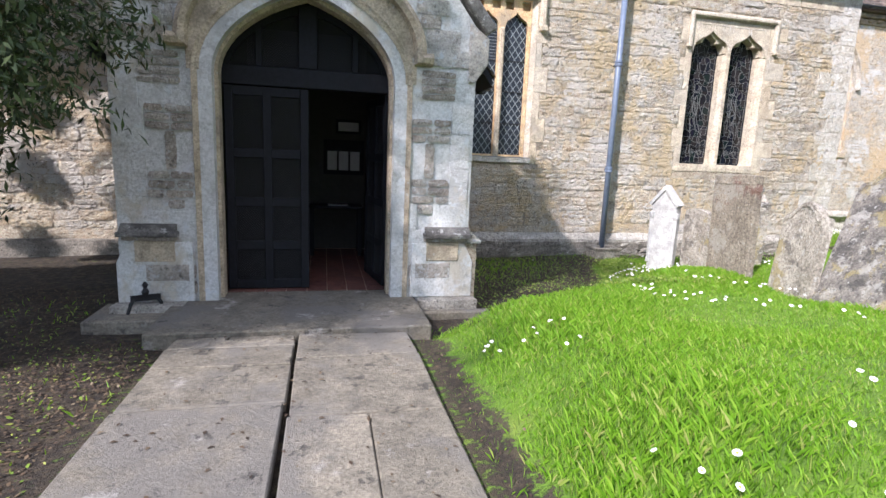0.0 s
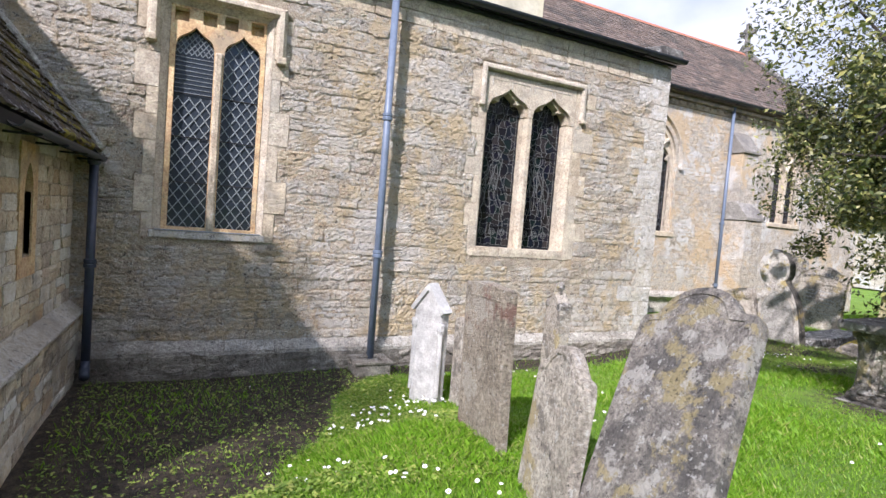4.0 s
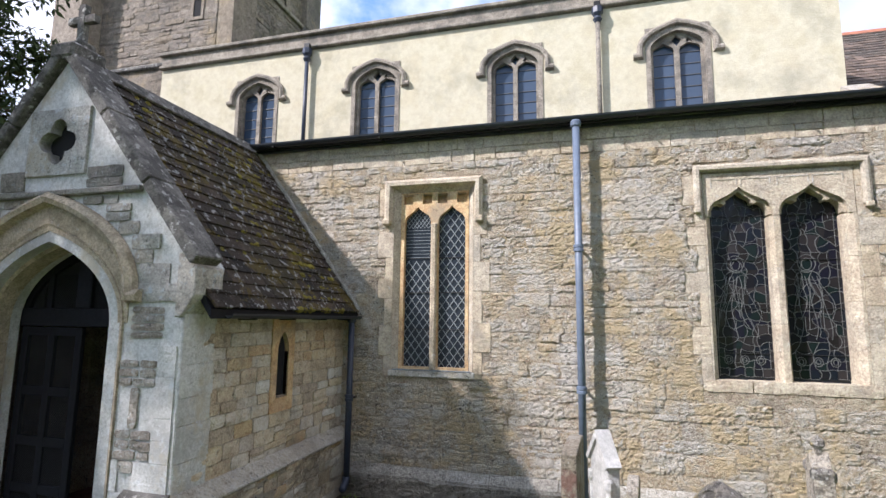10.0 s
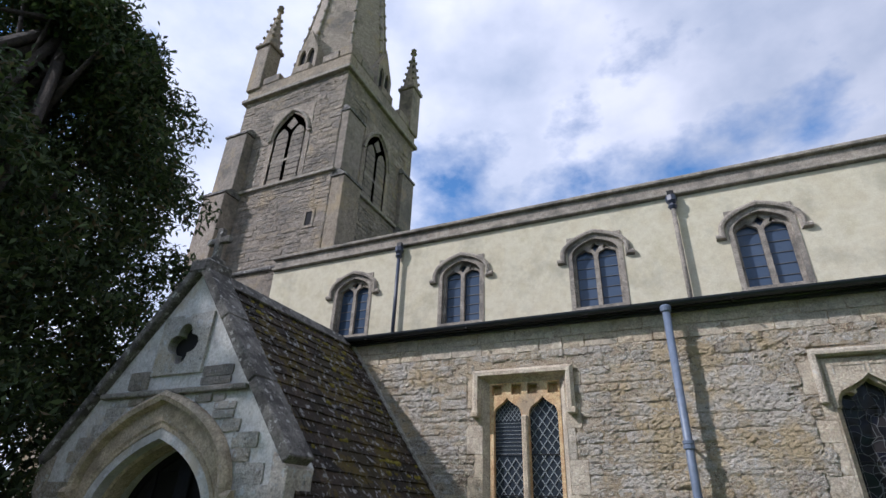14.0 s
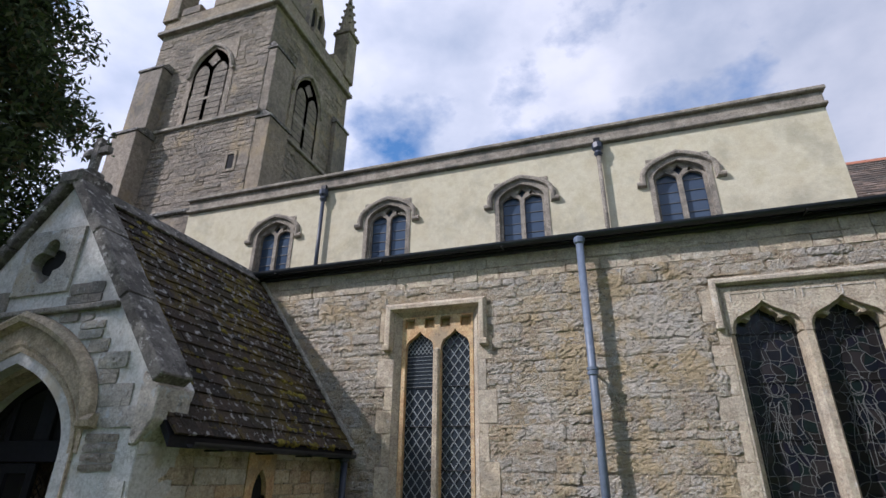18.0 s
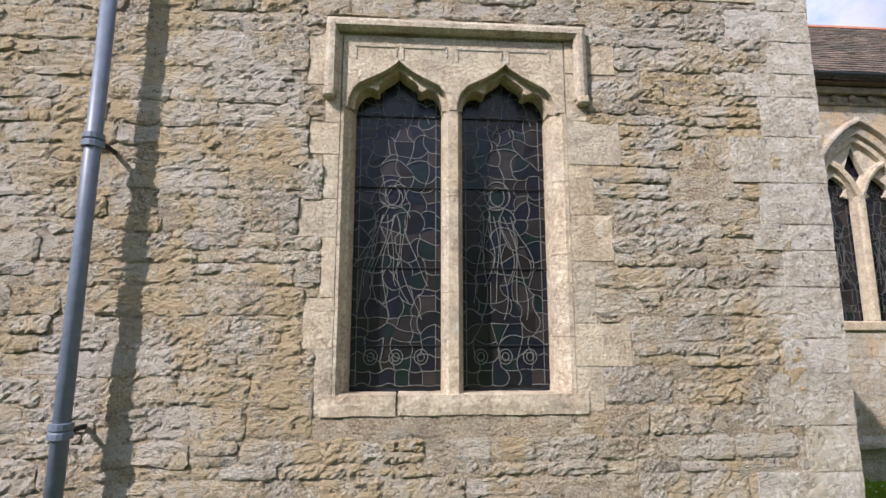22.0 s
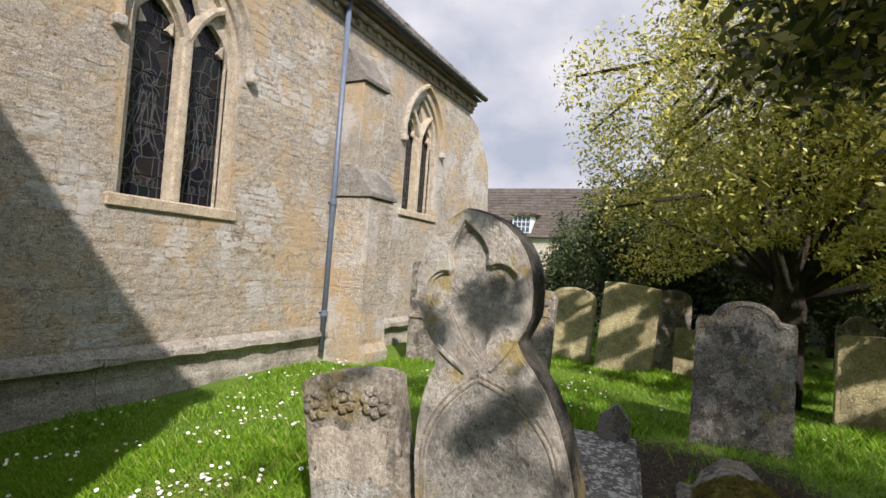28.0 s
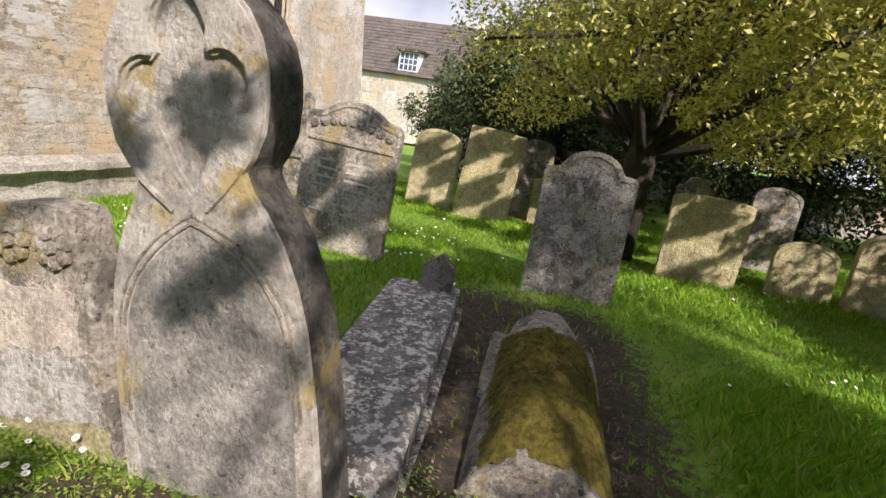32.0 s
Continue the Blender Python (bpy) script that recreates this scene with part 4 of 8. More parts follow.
part("sill_flashing", bevel(boxes((2.32, 3.50, -0.034, 0.15, 1.691, 1.703)), 0.003), M_LEAD_PALE, win1, "pale lead sill flashing")
hood_square(win1, 2.20, 3.62, 3.90, 4.47, M_DRESSED)
JAMBS += jamb_blocks(win1, W1[0], W1[1], 1.60, 4.40, -1, rw, M_DRESSED)
JAMBS += jamb_blocks(win1, W1[0], W1[1], 1.60, 4.40, 1, rw, M_DRESSED)

win2 = window_empty("window_2", "two-light cusped stone window with dark stained glass", pose(0, 0, 0))
lights2 = [(6.675, 7.335), (7.485, 8.145)]
head = [(6.585, 4.355), (6.585, 3.78)]
inner = list(head)
for a, b_ in lights2:
    head += ogee_light(a - 0.045, b_ + 0.045, 1.78, 3.78, 4.165)[2:][::-1]
    inner += ogee_light(a, b_, 1.78, 3.80, 4.12, 1.0)[2:][::-1]
part("head_stone", bevel(plate(head + [(8.265, 3.78), (8.265, 4.355)], [], 0.004, 0.07), 0.003), M_DRESSED, win2)
part("cusped_head", plate(inner + [(8.265, 3.78), (8.265, 4.355)], [], 0.072, 0.25), M_DRESSED, win2)
for a, b_ in ((6.68, 6.98), (7.03, 7.36), (7.44, 7.78), (7.83, 8.15)):
    bmq = bmesh.new()
    strip(bmq, [(a, 4.17), (a, 4.27), (b_, 4.27), (b_, 4.20)], -0.003, 0.007)
    part("panel_moulding", bmq, M_QUOIN, win2)


def upright(prof, z0, z1):
    """A moulded post: a plan outline (x, y) carried up from z0 to z1."""
    bm = bmesh.new()
    lo, hi = [[bm.verts.new((x, y, z)) for x, y in prof] for z in (z0, z1)]
    n = len(prof)
    for i in range(n):
        bm.faces.new((lo[i], lo[(i + 1) % n], hi[(i + 1) % n], hi[i]))
    bm.faces.new(lo[::-1])
    bm.faces.new(hi)
    return bm


for z0, z1 in ((1.71, 2.42), (2.423, 3.12), (3.123, 3.778)):
    part("mullion", upright([(7.375, 0.012), (7.445, 0.012), (7.485, 0.10), (7.485, 0.25), (7.335, 0.25), (7.335, 0.10)], z0, z1), M_DRESSED, win2)
for z0, z1 in ((1.71, 2.16), (2.163, 2.75), (2.753, 3.30), (3.303, 3.778)):
    part("jamb_moulding", upright([(6.582, 0.004), (6.605, 0.004), (6.64, 0.06), (6.655, 0.07), (6.675, 0.14), (6.675, 0.25), (6.582, 0.25)], z0, z1), M_DRESSED, win2)
    part("jamb_moulding", upright([(8.268, 0.004), (8.268, 0.25), (8.145, 0.25), (8.145, 0.14), (8.165, 0.07), (8.18, 0.06), (8.235, 0.004)], z0 - 0.05 * (z0 > 2), z1 - 0.05 * (z1 < 3.5)), M_DRESSED, win2)
for a, b_ in lights2:
    stained_light(win2, a - 0.01, b_ + 0.01, 1.76, 4.14, 0.235, rw, 6, 23, M_LEAD)
part("glass_backing", boxes((6.60, 8.25, 0.256, 0.263, 1.70, 4.30)), M_GLASS_PLAIN, win2)
for a, b_ in ((6.50, 7.02), (7.024, 8.36)):
    part("sill", rough_block(a, b_ - 0.004, -0.012, 0.24, 1.58, 1.725, rw, 0.06, 0.005, 0.012), M_DRESSED, win2)
hood_square(win2, 6.50, 8.39, 3.88, 4.43, M_DRESSED, 0.0, 0.72)
JAMBS += jamb_blocks(win2, W2[0], W2[1], 1.60, 4.36, -1, rw, M_DRESSED, 0.002)
JAMBS += jamb_blocks(win2, W2[0], W2[1], 1.60, 4.36, 1, rw, M_DRESSED, 0.002, (0.17, 0.36))

# ---------------------------------------------------------------- aisle
AX0, AX1 = -9.0, 10.28
bm = bmesh.new()
for a, b_, z0, z1 in wall_boxes(AX0, AX1, -0.5, WALL_TOP, [W1, W2]):
    box(bm, a, b_, 0.006, 0.6, z0, z1)
aisle = structure("wall_aisle", bm, M_MORTAR, "south aisle wall of weathered cream rubble stone", "wall")
blocked = [(W1[0], W1[1], 1.60, 4.40), (W2[0], W2[1], 1.60, 4.36), (2.16, 3.66, 4.38, 4.53), (6.46, 8.43, 4.33, 4.49)] + JAMBS
rs = random.Random(5)
field = lay_courses(5.0, AX1 - 0.32, 0.36, WALL_TOP - 0.36, blocked, (0.075, 0.27), (0.16, 0.54), rs)
field += lay_courses(AX0, 5.0, 0.36, WALL_TOP - 0.36, blocked, (0.06, 0.21), (0.13, 0.48), rs)
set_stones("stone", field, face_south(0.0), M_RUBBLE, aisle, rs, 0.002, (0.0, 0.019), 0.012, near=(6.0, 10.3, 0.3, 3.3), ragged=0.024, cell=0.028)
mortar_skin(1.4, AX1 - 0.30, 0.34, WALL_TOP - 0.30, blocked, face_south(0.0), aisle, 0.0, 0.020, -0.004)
upper = lay_courses(AX0, AX1 - 0.32, WALL_TOP - 0.36, WALL_TOP, [], (0.17, 0.19), (0.3, 0.62), rs)
set_stones("stone", upper, face_south(0.0), M_DRESSED, aisle, rs, 0.005, (0.004, 0.014), 0.006)
z, k = -0.1, 0
while z < WALL_TOP - 0.02:
    h = min(rs.uniform(0.17, 0.38), WALL_TOP - z)
    w_, d_ = (0.66, 0.36) if k % 2 else (0.42, 0.58)
    w_ *= rs.uniform(0.75, 1.3)
    part("quoin", rough_block(AX1 - w_, AX1 + 0.012, -0.016, d_, z + 0.001, z + h - 0.001, rs, 0.05, 0.007, 0.006), M_QUOIN, aisle)
    z += h
    k += 1
footing = lay_courses(1.6, AX1, -0.2, 0.22, [], (0.08, 0.14), (0.18, 0.5), rs)
set_stones("footing_stone", footing, face_south(-0.10), M_BURIED, aisle, rs, 0.010, (0.0, 0.04), 0.03)
part("footing_core", boxes((AX0, AX1 + 0.06, -0.108, 0.02, -0.4, 0.198)), M_BURIED, aisle)
u = 1.6
while u < AX1 + 0.05:
    w_ = rs.uniform(0.5, 1.1)
    e = min(u + w_, AX1 + 0.08)
    bm = bmesh.new()
    prof = [(-0.11, 0.20), (-0.11, 0.25), (0.005, 0.37), (0.005, 0.20)]
    vs = [[bm.verts.new((x, y + rs.uniform(-0.006, 0.006), z)) for y, z in prof] for x in (u + 0.004, e - 0.004)]
    for i in range(4):
        bm.faces.new((vs[0][i], vs[0][(i + 1) % 4], vs[1][(i + 1) % 4], vs[1][i]))
    bm.faces.new(vs[0][::-1])
    bm.faces.new(vs[1])
    part("plinth_stone", bm, M_PLINTH, aisle)
    u = e if e < AX1 + 0.07 else 99
ew = lay_courses(0.4, 4.55, -0.1, 5.1, [], (0.10, 0.2), (0.2, 0.5), rs)
bm = bmesh.new()
box(bm, AX1 - 0.55, AX1 - 0.012, 0.55, 4.5, -0.5, 5.1)
part("east_core", bm, M_MORTAR, aisle)
set_stones("stone", ew, face_east(AX1 - 0.01), M_RUBBLE, aisle, rs)

# lean-to roof of the aisle, its eaves and gutter
bm = bmesh.new()
vs = [bm.verts.new(p) for p in ((AX0, -0.13, 5.16), (AX1 + 0.1, -0.13, 5.16), (AX1 + 0.1, 3.7, 6.15), (AX0, 3.7, 6.15), (AX0, -0.13, 5.21), (AX1 + 0.1, -0.13, 5.21), (AX1 + 0.1, 3.7, 6.2), (AX0, 3.7, 6.2))]
for f in ((3, 2, 1, 0), (4, 5, 6, 7), (0, 1, 5, 4), (1, 2, 6, 5), (2, 3, 7, 6), (3, 0, 4, 7)):
    bm.faces.new([vs[i] for i in f])
structure("roof_aisle", bm, M_GUTTER, "low lead-covered lean-to aisle roof", "roof")
bm = bmesh.new()
vs = [bm.verts.new(p) for p in ((AX1 - 0.5, 0.5, 5.0), (AX1 - 0.5, 3.7, 5.0), (AX1 - 0.5, 3.7, 6.9), (AX1 - 0.02, 0.5, 5.0), (AX1 - 0.02, 3.7, 5.0), (AX1 - 0.02, 3.7, 6.9))]
for f in ((0, 1, 2), (5, 4, 3), (0, 3, 4, 1), (1, 4, 5, 2), (2, 5, 3, 0)):
    bm.faces.new([vs[i] for i in f])
part("east_gable", bm, M_RUBBLE, aisle)


def gutter(name, x0, x1, y, z, label, r_=0.065, steps=10):
    g = thing(name, label, "gutter", pose(x0, y, z))
    bm = bmesh.new()
    prof = [(-r_ * math.cos(a), -r_ * math.sin(a)) for a in [math.pi * i / 8 for i in range(9)]]
    prof = prof + [(p[0] * 0.88, p[1] * 0.88) for p in prof[::-1]]
    rings = [[bm.verts.new((x, p, q)) for p, q in prof] for x in (0, x1 - x0)]
    n = len(prof)
    for i in range(n):
        bm.faces.new((rings[0][i], rings[0][(i + 1) % n], rings[1][(i + 1) % n], rings[1][i]))
    for r2 in rings:
        bm.faces.new(r2)
    part("trough", bm, M_GUTTER, g)
    for i in range(steps):
        x = (x1 - x0) * (i + 0.5) / steps
        part("bracket", boxes((x - 0.012, x + 0.012, -r_ - 0.004, 0.16, -r_ - 0.012, -r_ + 0.004)), M_IRON, g)
    return g


part("end_kneeler", bevel(plate([(AX1 - 1.05, 5.205), (AX1 + 0.12, 5.205), (AX1 + 0.12, 5.40), (AX1 - 0.38, 5.41), (AX1 - 0.52, 5.36)], [], -0.15, 0.9), 0.012), M_COPING, bpy.data.objects["roof_aisle"], "grey stone kneeler at the eaves end")
gutter("eaves_gutter", -8.0, AX1 + 0.12, -0.205, 5.215, "black painted iron gutter along the aisle eaves")
structure("trim_eaves_board", boxes((AX0, AX1 + 0.06, -0.07, -0.02, 5.122, 5.158)), M_GUTTER, "dark board under the aisle eaves", "eaves")


def downpipe(label, x, y, z0, z1, wall_y, r_=0.048, material=None, collars=(), shoe=False):
    material = material or M_PIPE
    p = thing("downpipe", label, "downpipe", pose(x, y, z0), "church downpipes")
    part("pipe", tube([(0, 0, 0), (0, 0, z1 - z0)], r_, 14), material, p, smooth=True)
    for z in collars:
        part("collar", lathe([(r_ * 1.02, z - z0 - 0.06), (r_ * 1.35, z - z0 - 0.055), (r_ * 1.35, z - z0 - 0.02), (r_ * 1.15, z - z0 - 0.01), (r_ * 1.35, z - z0), (r_ * 1.35, z - z0 + 0.035), (r_ * 1.02, z - z0 + 0.04)], 14), material, p)
        part("bracket", boxes((0.02, 0.04, 0, wall_y - y, z - z0 - 0.03, z - z0 + 0.0)), M_IRON, p)
    if shoe:
        part("shoe", tube([(0, 0, 0.04), (0, -0.02, -0.03), (0.01, -0.09, -0.07), (0.02, -0.16, -0.09)], r_ * 1.12, 12), material, p, smooth=True)
    part("head_collar", lathe([(r_, z1 - z0 - 0.1), (r_ * 1.4, z1 - z0 - 0.08), (r_ * 1.5, z1 - z0 - 0.02), (r_ * 1.2, z1 - z0)], 14), material, p)
    return p


downpipe("blue-grey iron downpipe fixed to the aisle wall", 5.0, -0.21, 0.12, 5.16, 0.0, 0.05, None, (1.56, 3.4))
downpipe("dark blue iron downpipe in the porch corner", 1.74, -0.19, 0.16, 2.46, 0.0, 0.045, M_PIPE_DARK, (1.3,), True)
gul = thing("drain_gully", "weathered stone gully block under the downpipe", "gully", pose(4.95, -0.36, -0.05))
part("block", bevel(boxes((-0.24, 0.24, -0.2, 0.2, 0, 0.17)), 0.02), M_BURIED, gul)
part("rim", bevel(boxes((-0.26, 0.26, -0.22, -0.12, 0.17, 0.21), (-0.26, 0.26, 0.12, 0.22, 0.17, 0.21), (-0.26, -0.15, -0.12, 0.12, 0.17, 0.21), (0.15, 0.26, -0.12, 0.12, 0.17, 0.21)), 0.008), M_BURIED, gul)

# ---------------------------------------------------------------- nave with its clerestory
NY, NX0, NX1 = 3.65, -6.05, 9.90
CL = [-2.96, 0.32, 3.66, 7.01]
cl_open = [(c - 0.62, c + 0.62, 6.62, 8.52) for c in CL]
bm = bmesh.new()
for a, b_, z0, z1 in wall_boxes(NX0, NX1, 5.0, 9.12, cl_open):
    box(bm, a, b_, NY, NY + 0.6, z0, z1)
box(bm, NX1 - 0.6, NX1, NY + 0.6, 13.0, 4.0, 9.12)
nave = structure("wall_nave", bm, M_PLASTER, "cream limewashed clerestory wall of the nave", "wall")
for n, c in enumerate(CL):
    w_ = window_empty("window_%d" % (n + 3), "two-light arched clerestory window in grey stone", pose(c, NY, 0))
    hole = [(-0.52, 6.76), (0.52, 6.76)] + [(0.52, 8.02)] + arc_pointed(0, 0.52, 8.04, 8.42, 7)
    part("surround", plate([(-0.62, 6.62), (0.62, 6.62), (0.62, 8.52), (-0.62, 8.52)], [hole], -0.02, 0.14), M_CLER, w_)
    h1 = [ogee_light(a, b_, 6.80, 8.00, 8.22) for a, b_ in ((-0.46, -0.05), (0.05, 0.46))]
    top = [(0.0, 8.12), (0.10, 8.25), (0.0, 8.36), (-0.10, 8.25)]
    sd = [[(0.17, 8.20), (0.36, 8.14), (0.22, 8.29)], [(-0.17, 8.20), (-0.22, 8.29), (-0.36, 8.14)]]
    part("tracery", plate([(-0.56, 6.66), (0.56, 6.66), (0.56, 8.5), (-0.56, 8.5)], h1 + [top] + sd, 0.10, 0.18), M_CLER, w_)
    for a, b_ in ((-0.46, -0.05), (0.05, 0.46)):
        for i in range(6):
            part("pane", boxes((a - 0.02, b_ + 0.02, 0.20, 0.206, 6.76 + 0.25 * i + 0.006, 7.01 + 0.25 * i - 0.006)), M_GLASS_SKY, w_)
            part("glazing_bar", boxes((a - 0.02, b_ + 0.02, 0.185, 0.215, 7.01 + 0.25 * i - 0.008, 7.01 + 0.25 * i + 0.008)), M_LEAD_DARK, w_)
    part("glass_backing", boxes((-0.55, 0.55, 0.23, 0.236, 6.66, 8.5)), M_GLASS_SKY, w_)
    part("sill", bevel(boxes((-0.66, 0.66, -0.06, 0.15, 6.55, 6.64)), 0.015), M_CLER, w_)
    hp = [(0.86, 7.93), (0.74, 7.93), (0.74, 8.06)] + arc_pointed(0, 0.74, 8.08, 8.60, 7) + [(-0.74, 8.06), (-0.74, 7.93), (-0.86, 7.93)]
    part("hood_mould", band(hp, [(0.0, -0.05), (0.06, -0.05), (0.10, 0.0), (0.09, 0.05), (0.0, 0.08)]), M_CLER, w_)
structure("trim_nave_parapet", bevel(boxes((NX0 - 0.05, NX1 + 0.05, NY - 0.10, NY + 0.5, 9.14, 9.22), (NX0 - 0.02, NX1 + 0.02, NY - 0.03, NY + 0.45, 9.22, 9.50), (NX0 - 0.06, NX1 + 0.08, NY - 0.12, NY + 0.5, 9.50, 9.60)), 0.02), M_CLER, "grey stone parapet and string along the nave", "parapet")
structure("roof_nave", boxes((NX0, NX1, NY + 0.5, 13.2, 9.1, 9.3)), M_GUTTER, "flat lead nave roof", "roof")
for x in (-1.5, 5.45):
    p = thing("rainwater_pipe", "dark iron rainwater pipe with a hopper head", "downpipe", pose(x, NY - 0.12, 6.1), "clerestory pipes")
    part("pipe", tube([(0, 0, 0), (0, 0, 2.75)], 0.05, 10), M_PIPE_DARK if x < 0 else M_CLER, p, smooth=True)
    part("hopper", lathe([(0.06, 2.65), (0.10, 2.72), (0.07, 2.78), (0.12, 2.85), (0.12, 2.98), (0.09, 3.0)], 8), M_PIPE_DARK, p)
    part("spout", boxes((-0.07, 0.07, -0.05, 0.12, 3.0, 3.12)), M_IRON, p)

# ---------------------------------------------------------------- chancel
CY, CX0, CX1 = 4.55, 10.0, 23.8
C1, C2 = (14.13, 15.87, 2.20, 5.72), (20.42, 22.08, 2.84, 5.88)
bm = bmesh.new()
for a, b_, z0, z1 in wall_boxes(CX0, CX1, -0.8, 6.35, [C1, C2]):
    box(bm, a, b_, CY + 0.003, CY + 0.7, z0, z1)
box(bm, CX1 - 0.6, CX1, CY + 0.7, 12.6, -0.8, 6.4)
chancel = structure("wall_chancel", bm, M_MORTAR, "chancel wall of coursed grey and ochre limestone", "wall")
rc = random.Random(8)
field = lay_courses(CX0, CX1, 0.28, 6.2, [C1, C2, (18.05, 18.9, -1, 5.6)], (0.11, 0.17), (0.22, 0.55), rc)
set_stones("stone", field, face_south(CY), M_CHANCEL, chancel, rc, 0.002, (0.001, 0.007), 0.004, near=(13.0, 18.0, 0.2, 3.2), ragged=0.006, cell=0.07)
mortar_skin(CX0 + 0.3, 18.0, 0.3, 6.1, [C1, C2], face_south(CY), chancel, 7.0, 0.004, 0.0)
prof = [(-0.01, 0.50), (-0.15, 0.41), (-0.16, 0.33), (-0.03, 0.26), (-0.02, 0.08), (-0.05, -0.02), (-0.05, -0.9), (0.05, -0.9), (0.05, 0.50)]
u = CX0
while u < CX1:
    e = min(u + rc.uniform(0.9, 1.7), CX1)
    bm = bmesh.new()
    xs = [u + 0.003 + (e - u - 0.006) * k / 6 for k in range(7)]
    vs = [[bm.verts.new((x, CY + y + rc.uniform(-0.014, 0.014) * (y < 0), z + rc.uniform(-0.018, 0.018) * (0 < z < 0.49))) for y, z in prof] for x in xs]
    for a, c in zip(vs, vs[1:]):
        for i in range(len(prof)):
            bm.faces.new((a[i], a[(i + 1) % len(prof)], c[(i + 1) % len(prof)], c[i]))
    bm.faces.new(vs[0][::-1])
    bm.faces.new(vs[-1])
    part("plinth_stone", bm, M_PLINTH, chancel)
    u = e


def chancel_window(name, rect, zs):
    x0, x1, z0, z1 = rect
    cx, hw = (x0 + x1) / 2, (x1 - x0) / 2
    w = window_empty(name, "pointed two-light tracery window with dark stained glass", pose(cx, CY, 0))
    iw = hw - 0.07
    za = z1 - 0.10
    hole = [(-iw, z0 + 0.12), (iw, z0 + 0.12)] + arc_pointed(0, iw, zs, za, 12)
    part("arch_surround", plate([(-hw, z0), (hw, z0), (hw, z1), (-hw, z1)], [hole], -0.006, 0.10), M_CHANCEL, w)
    inner = iw - 0.09
    hole2 = [(-inner, z0 + 0.10), (inner, z0 + 0.10)] + arc_pointed(0, inner, zs, za - 0.12, 12)
    part("chamfer", plate([(-iw - 0.05, z0 + 0.05), (iw + 0.05, z0 + 0.05)] + arc_pointed(0, iw + 0.05, zs, za + 0.03, 12), [hole2], 0.07, 0.19), M_DRESSED, w)
    ls = [lancet(-inner, -0.07, z0 + 0.12, zs - 0.10, zs + 0.42), lancet(0.07, inner, z0 + 0.12, zs - 0.10, zs + 0.42)]
    kite = [(0.0, zs + 0.18), (0.20, zs + 0.48), (0.0, za - 0.20), (-0.20, zs + 0.48)]
    part("tracery", plate([(-inner - 0.05, z0 + 0.08), (inner + 0.05, z0 + 0.08)] + arc_pointed(0, inner + 0.05, zs, za - 0.05, 12), ls + [kite], 0.16, 0.26), M_DRESSED, w)
    part("mullion", bevel(boxes((-0.075, 0.075, 0.05, 0.24, z0 + 0.1, zs + 0.05)), 0.035, 2), M_DRESSED, w)
    for s in (-1, 1):
        pts = [(s * 0.0, zs + 0.02), (s * 0.16, zs + 0.34), (s * 0.34, zs + 0.56), (s * 0.50, zs + 0.66)]
        part("tracery_branch", band(pts[::s], [(-0.22, -0.05), (-0.06, -0.05), (-0.04, 0.0), (-0.06, 0.05), (-0.22, 0.05)]), M_DRESSED, w)
        for k in (0, 1):
            xx = s * (0.07 + (inner - 0.07) * (0.14 if k else 0.86))
            cus = [(xx, zs + 0.02), (xx + (0.10 if (k == 1) == (s > 0) else -0.10), zs + 0.06), (xx, zs + 0.20)]
            part("cusp", plate(cus if s > 0 else cus[::-1], [], 0.17, 0.23), M_DRESSED, w)
    for a, b_ in ((-inner, -0.07), (0.07, inner)):
        stained_light(w, a, b_, z0 + 0.12, zs + 0.45, 0.275, rc, 4, 15, M_LEAD_DARK, True, 0.005)
    part("glass_backing", plate([(-inner, z0 + 0.1), (inner, z0 + 0.1)] + arc_pointed(0, inner, zs, za - 0.1, 10), [], 0.30, 0.306), M_GLASS_STAIN, w)
    part("sill", bevel(boxes((-hw - 0.06, hw + 0.06, -0.05, 0.2, z0 - 0.04, z0 + 0.12)), 0.02), M_DRESSED, w)
    hp = arc_pointed(0, hw + 0.10, zs, z1 + 0.13, 14)
    hp = [(hw + 0.10, zs - 0.12)] + hp + [(-hw - 0.10, zs - 0.12)]
    part("hood_mould", band(hp, [(0.0, -0.05), (0.05, -0.05), (0.10, -0.01), (0.10, 0.03), (0.0, 0.06)]), M_CHANCEL, w)
    for s in (-1, 1):
        part("label_stop", bevel(boxes((s * (hw + 0.10) - 0.07, s * (hw + 0.10) + 0.07, -0.13, 0.02, zs - 0.24, zs - 0.10)), 0.035, 2), M_QUOIN, w)
    return w


chancel_window("window_7", C1, 4.45)
chancel_window("window_8", C2, 4.70)


def prism(pts, x0, x1):
    """A shape in the yz plane, drawn out along x."""
    bm = bmesh.new()
    vs = [[bm.verts.new((x, y, z)) for y, z in pts] for x in (x0, x1)]
    n = len(pts)
    for i in range(n):
        bm.faces.new((vs[0][i], vs[0][(i + 1) % n], vs[1][(i + 1) % n], vs[1][i]))
    bm.faces.new(vs[0][::-1])
    bm.faces.new(vs[1])
    return bm


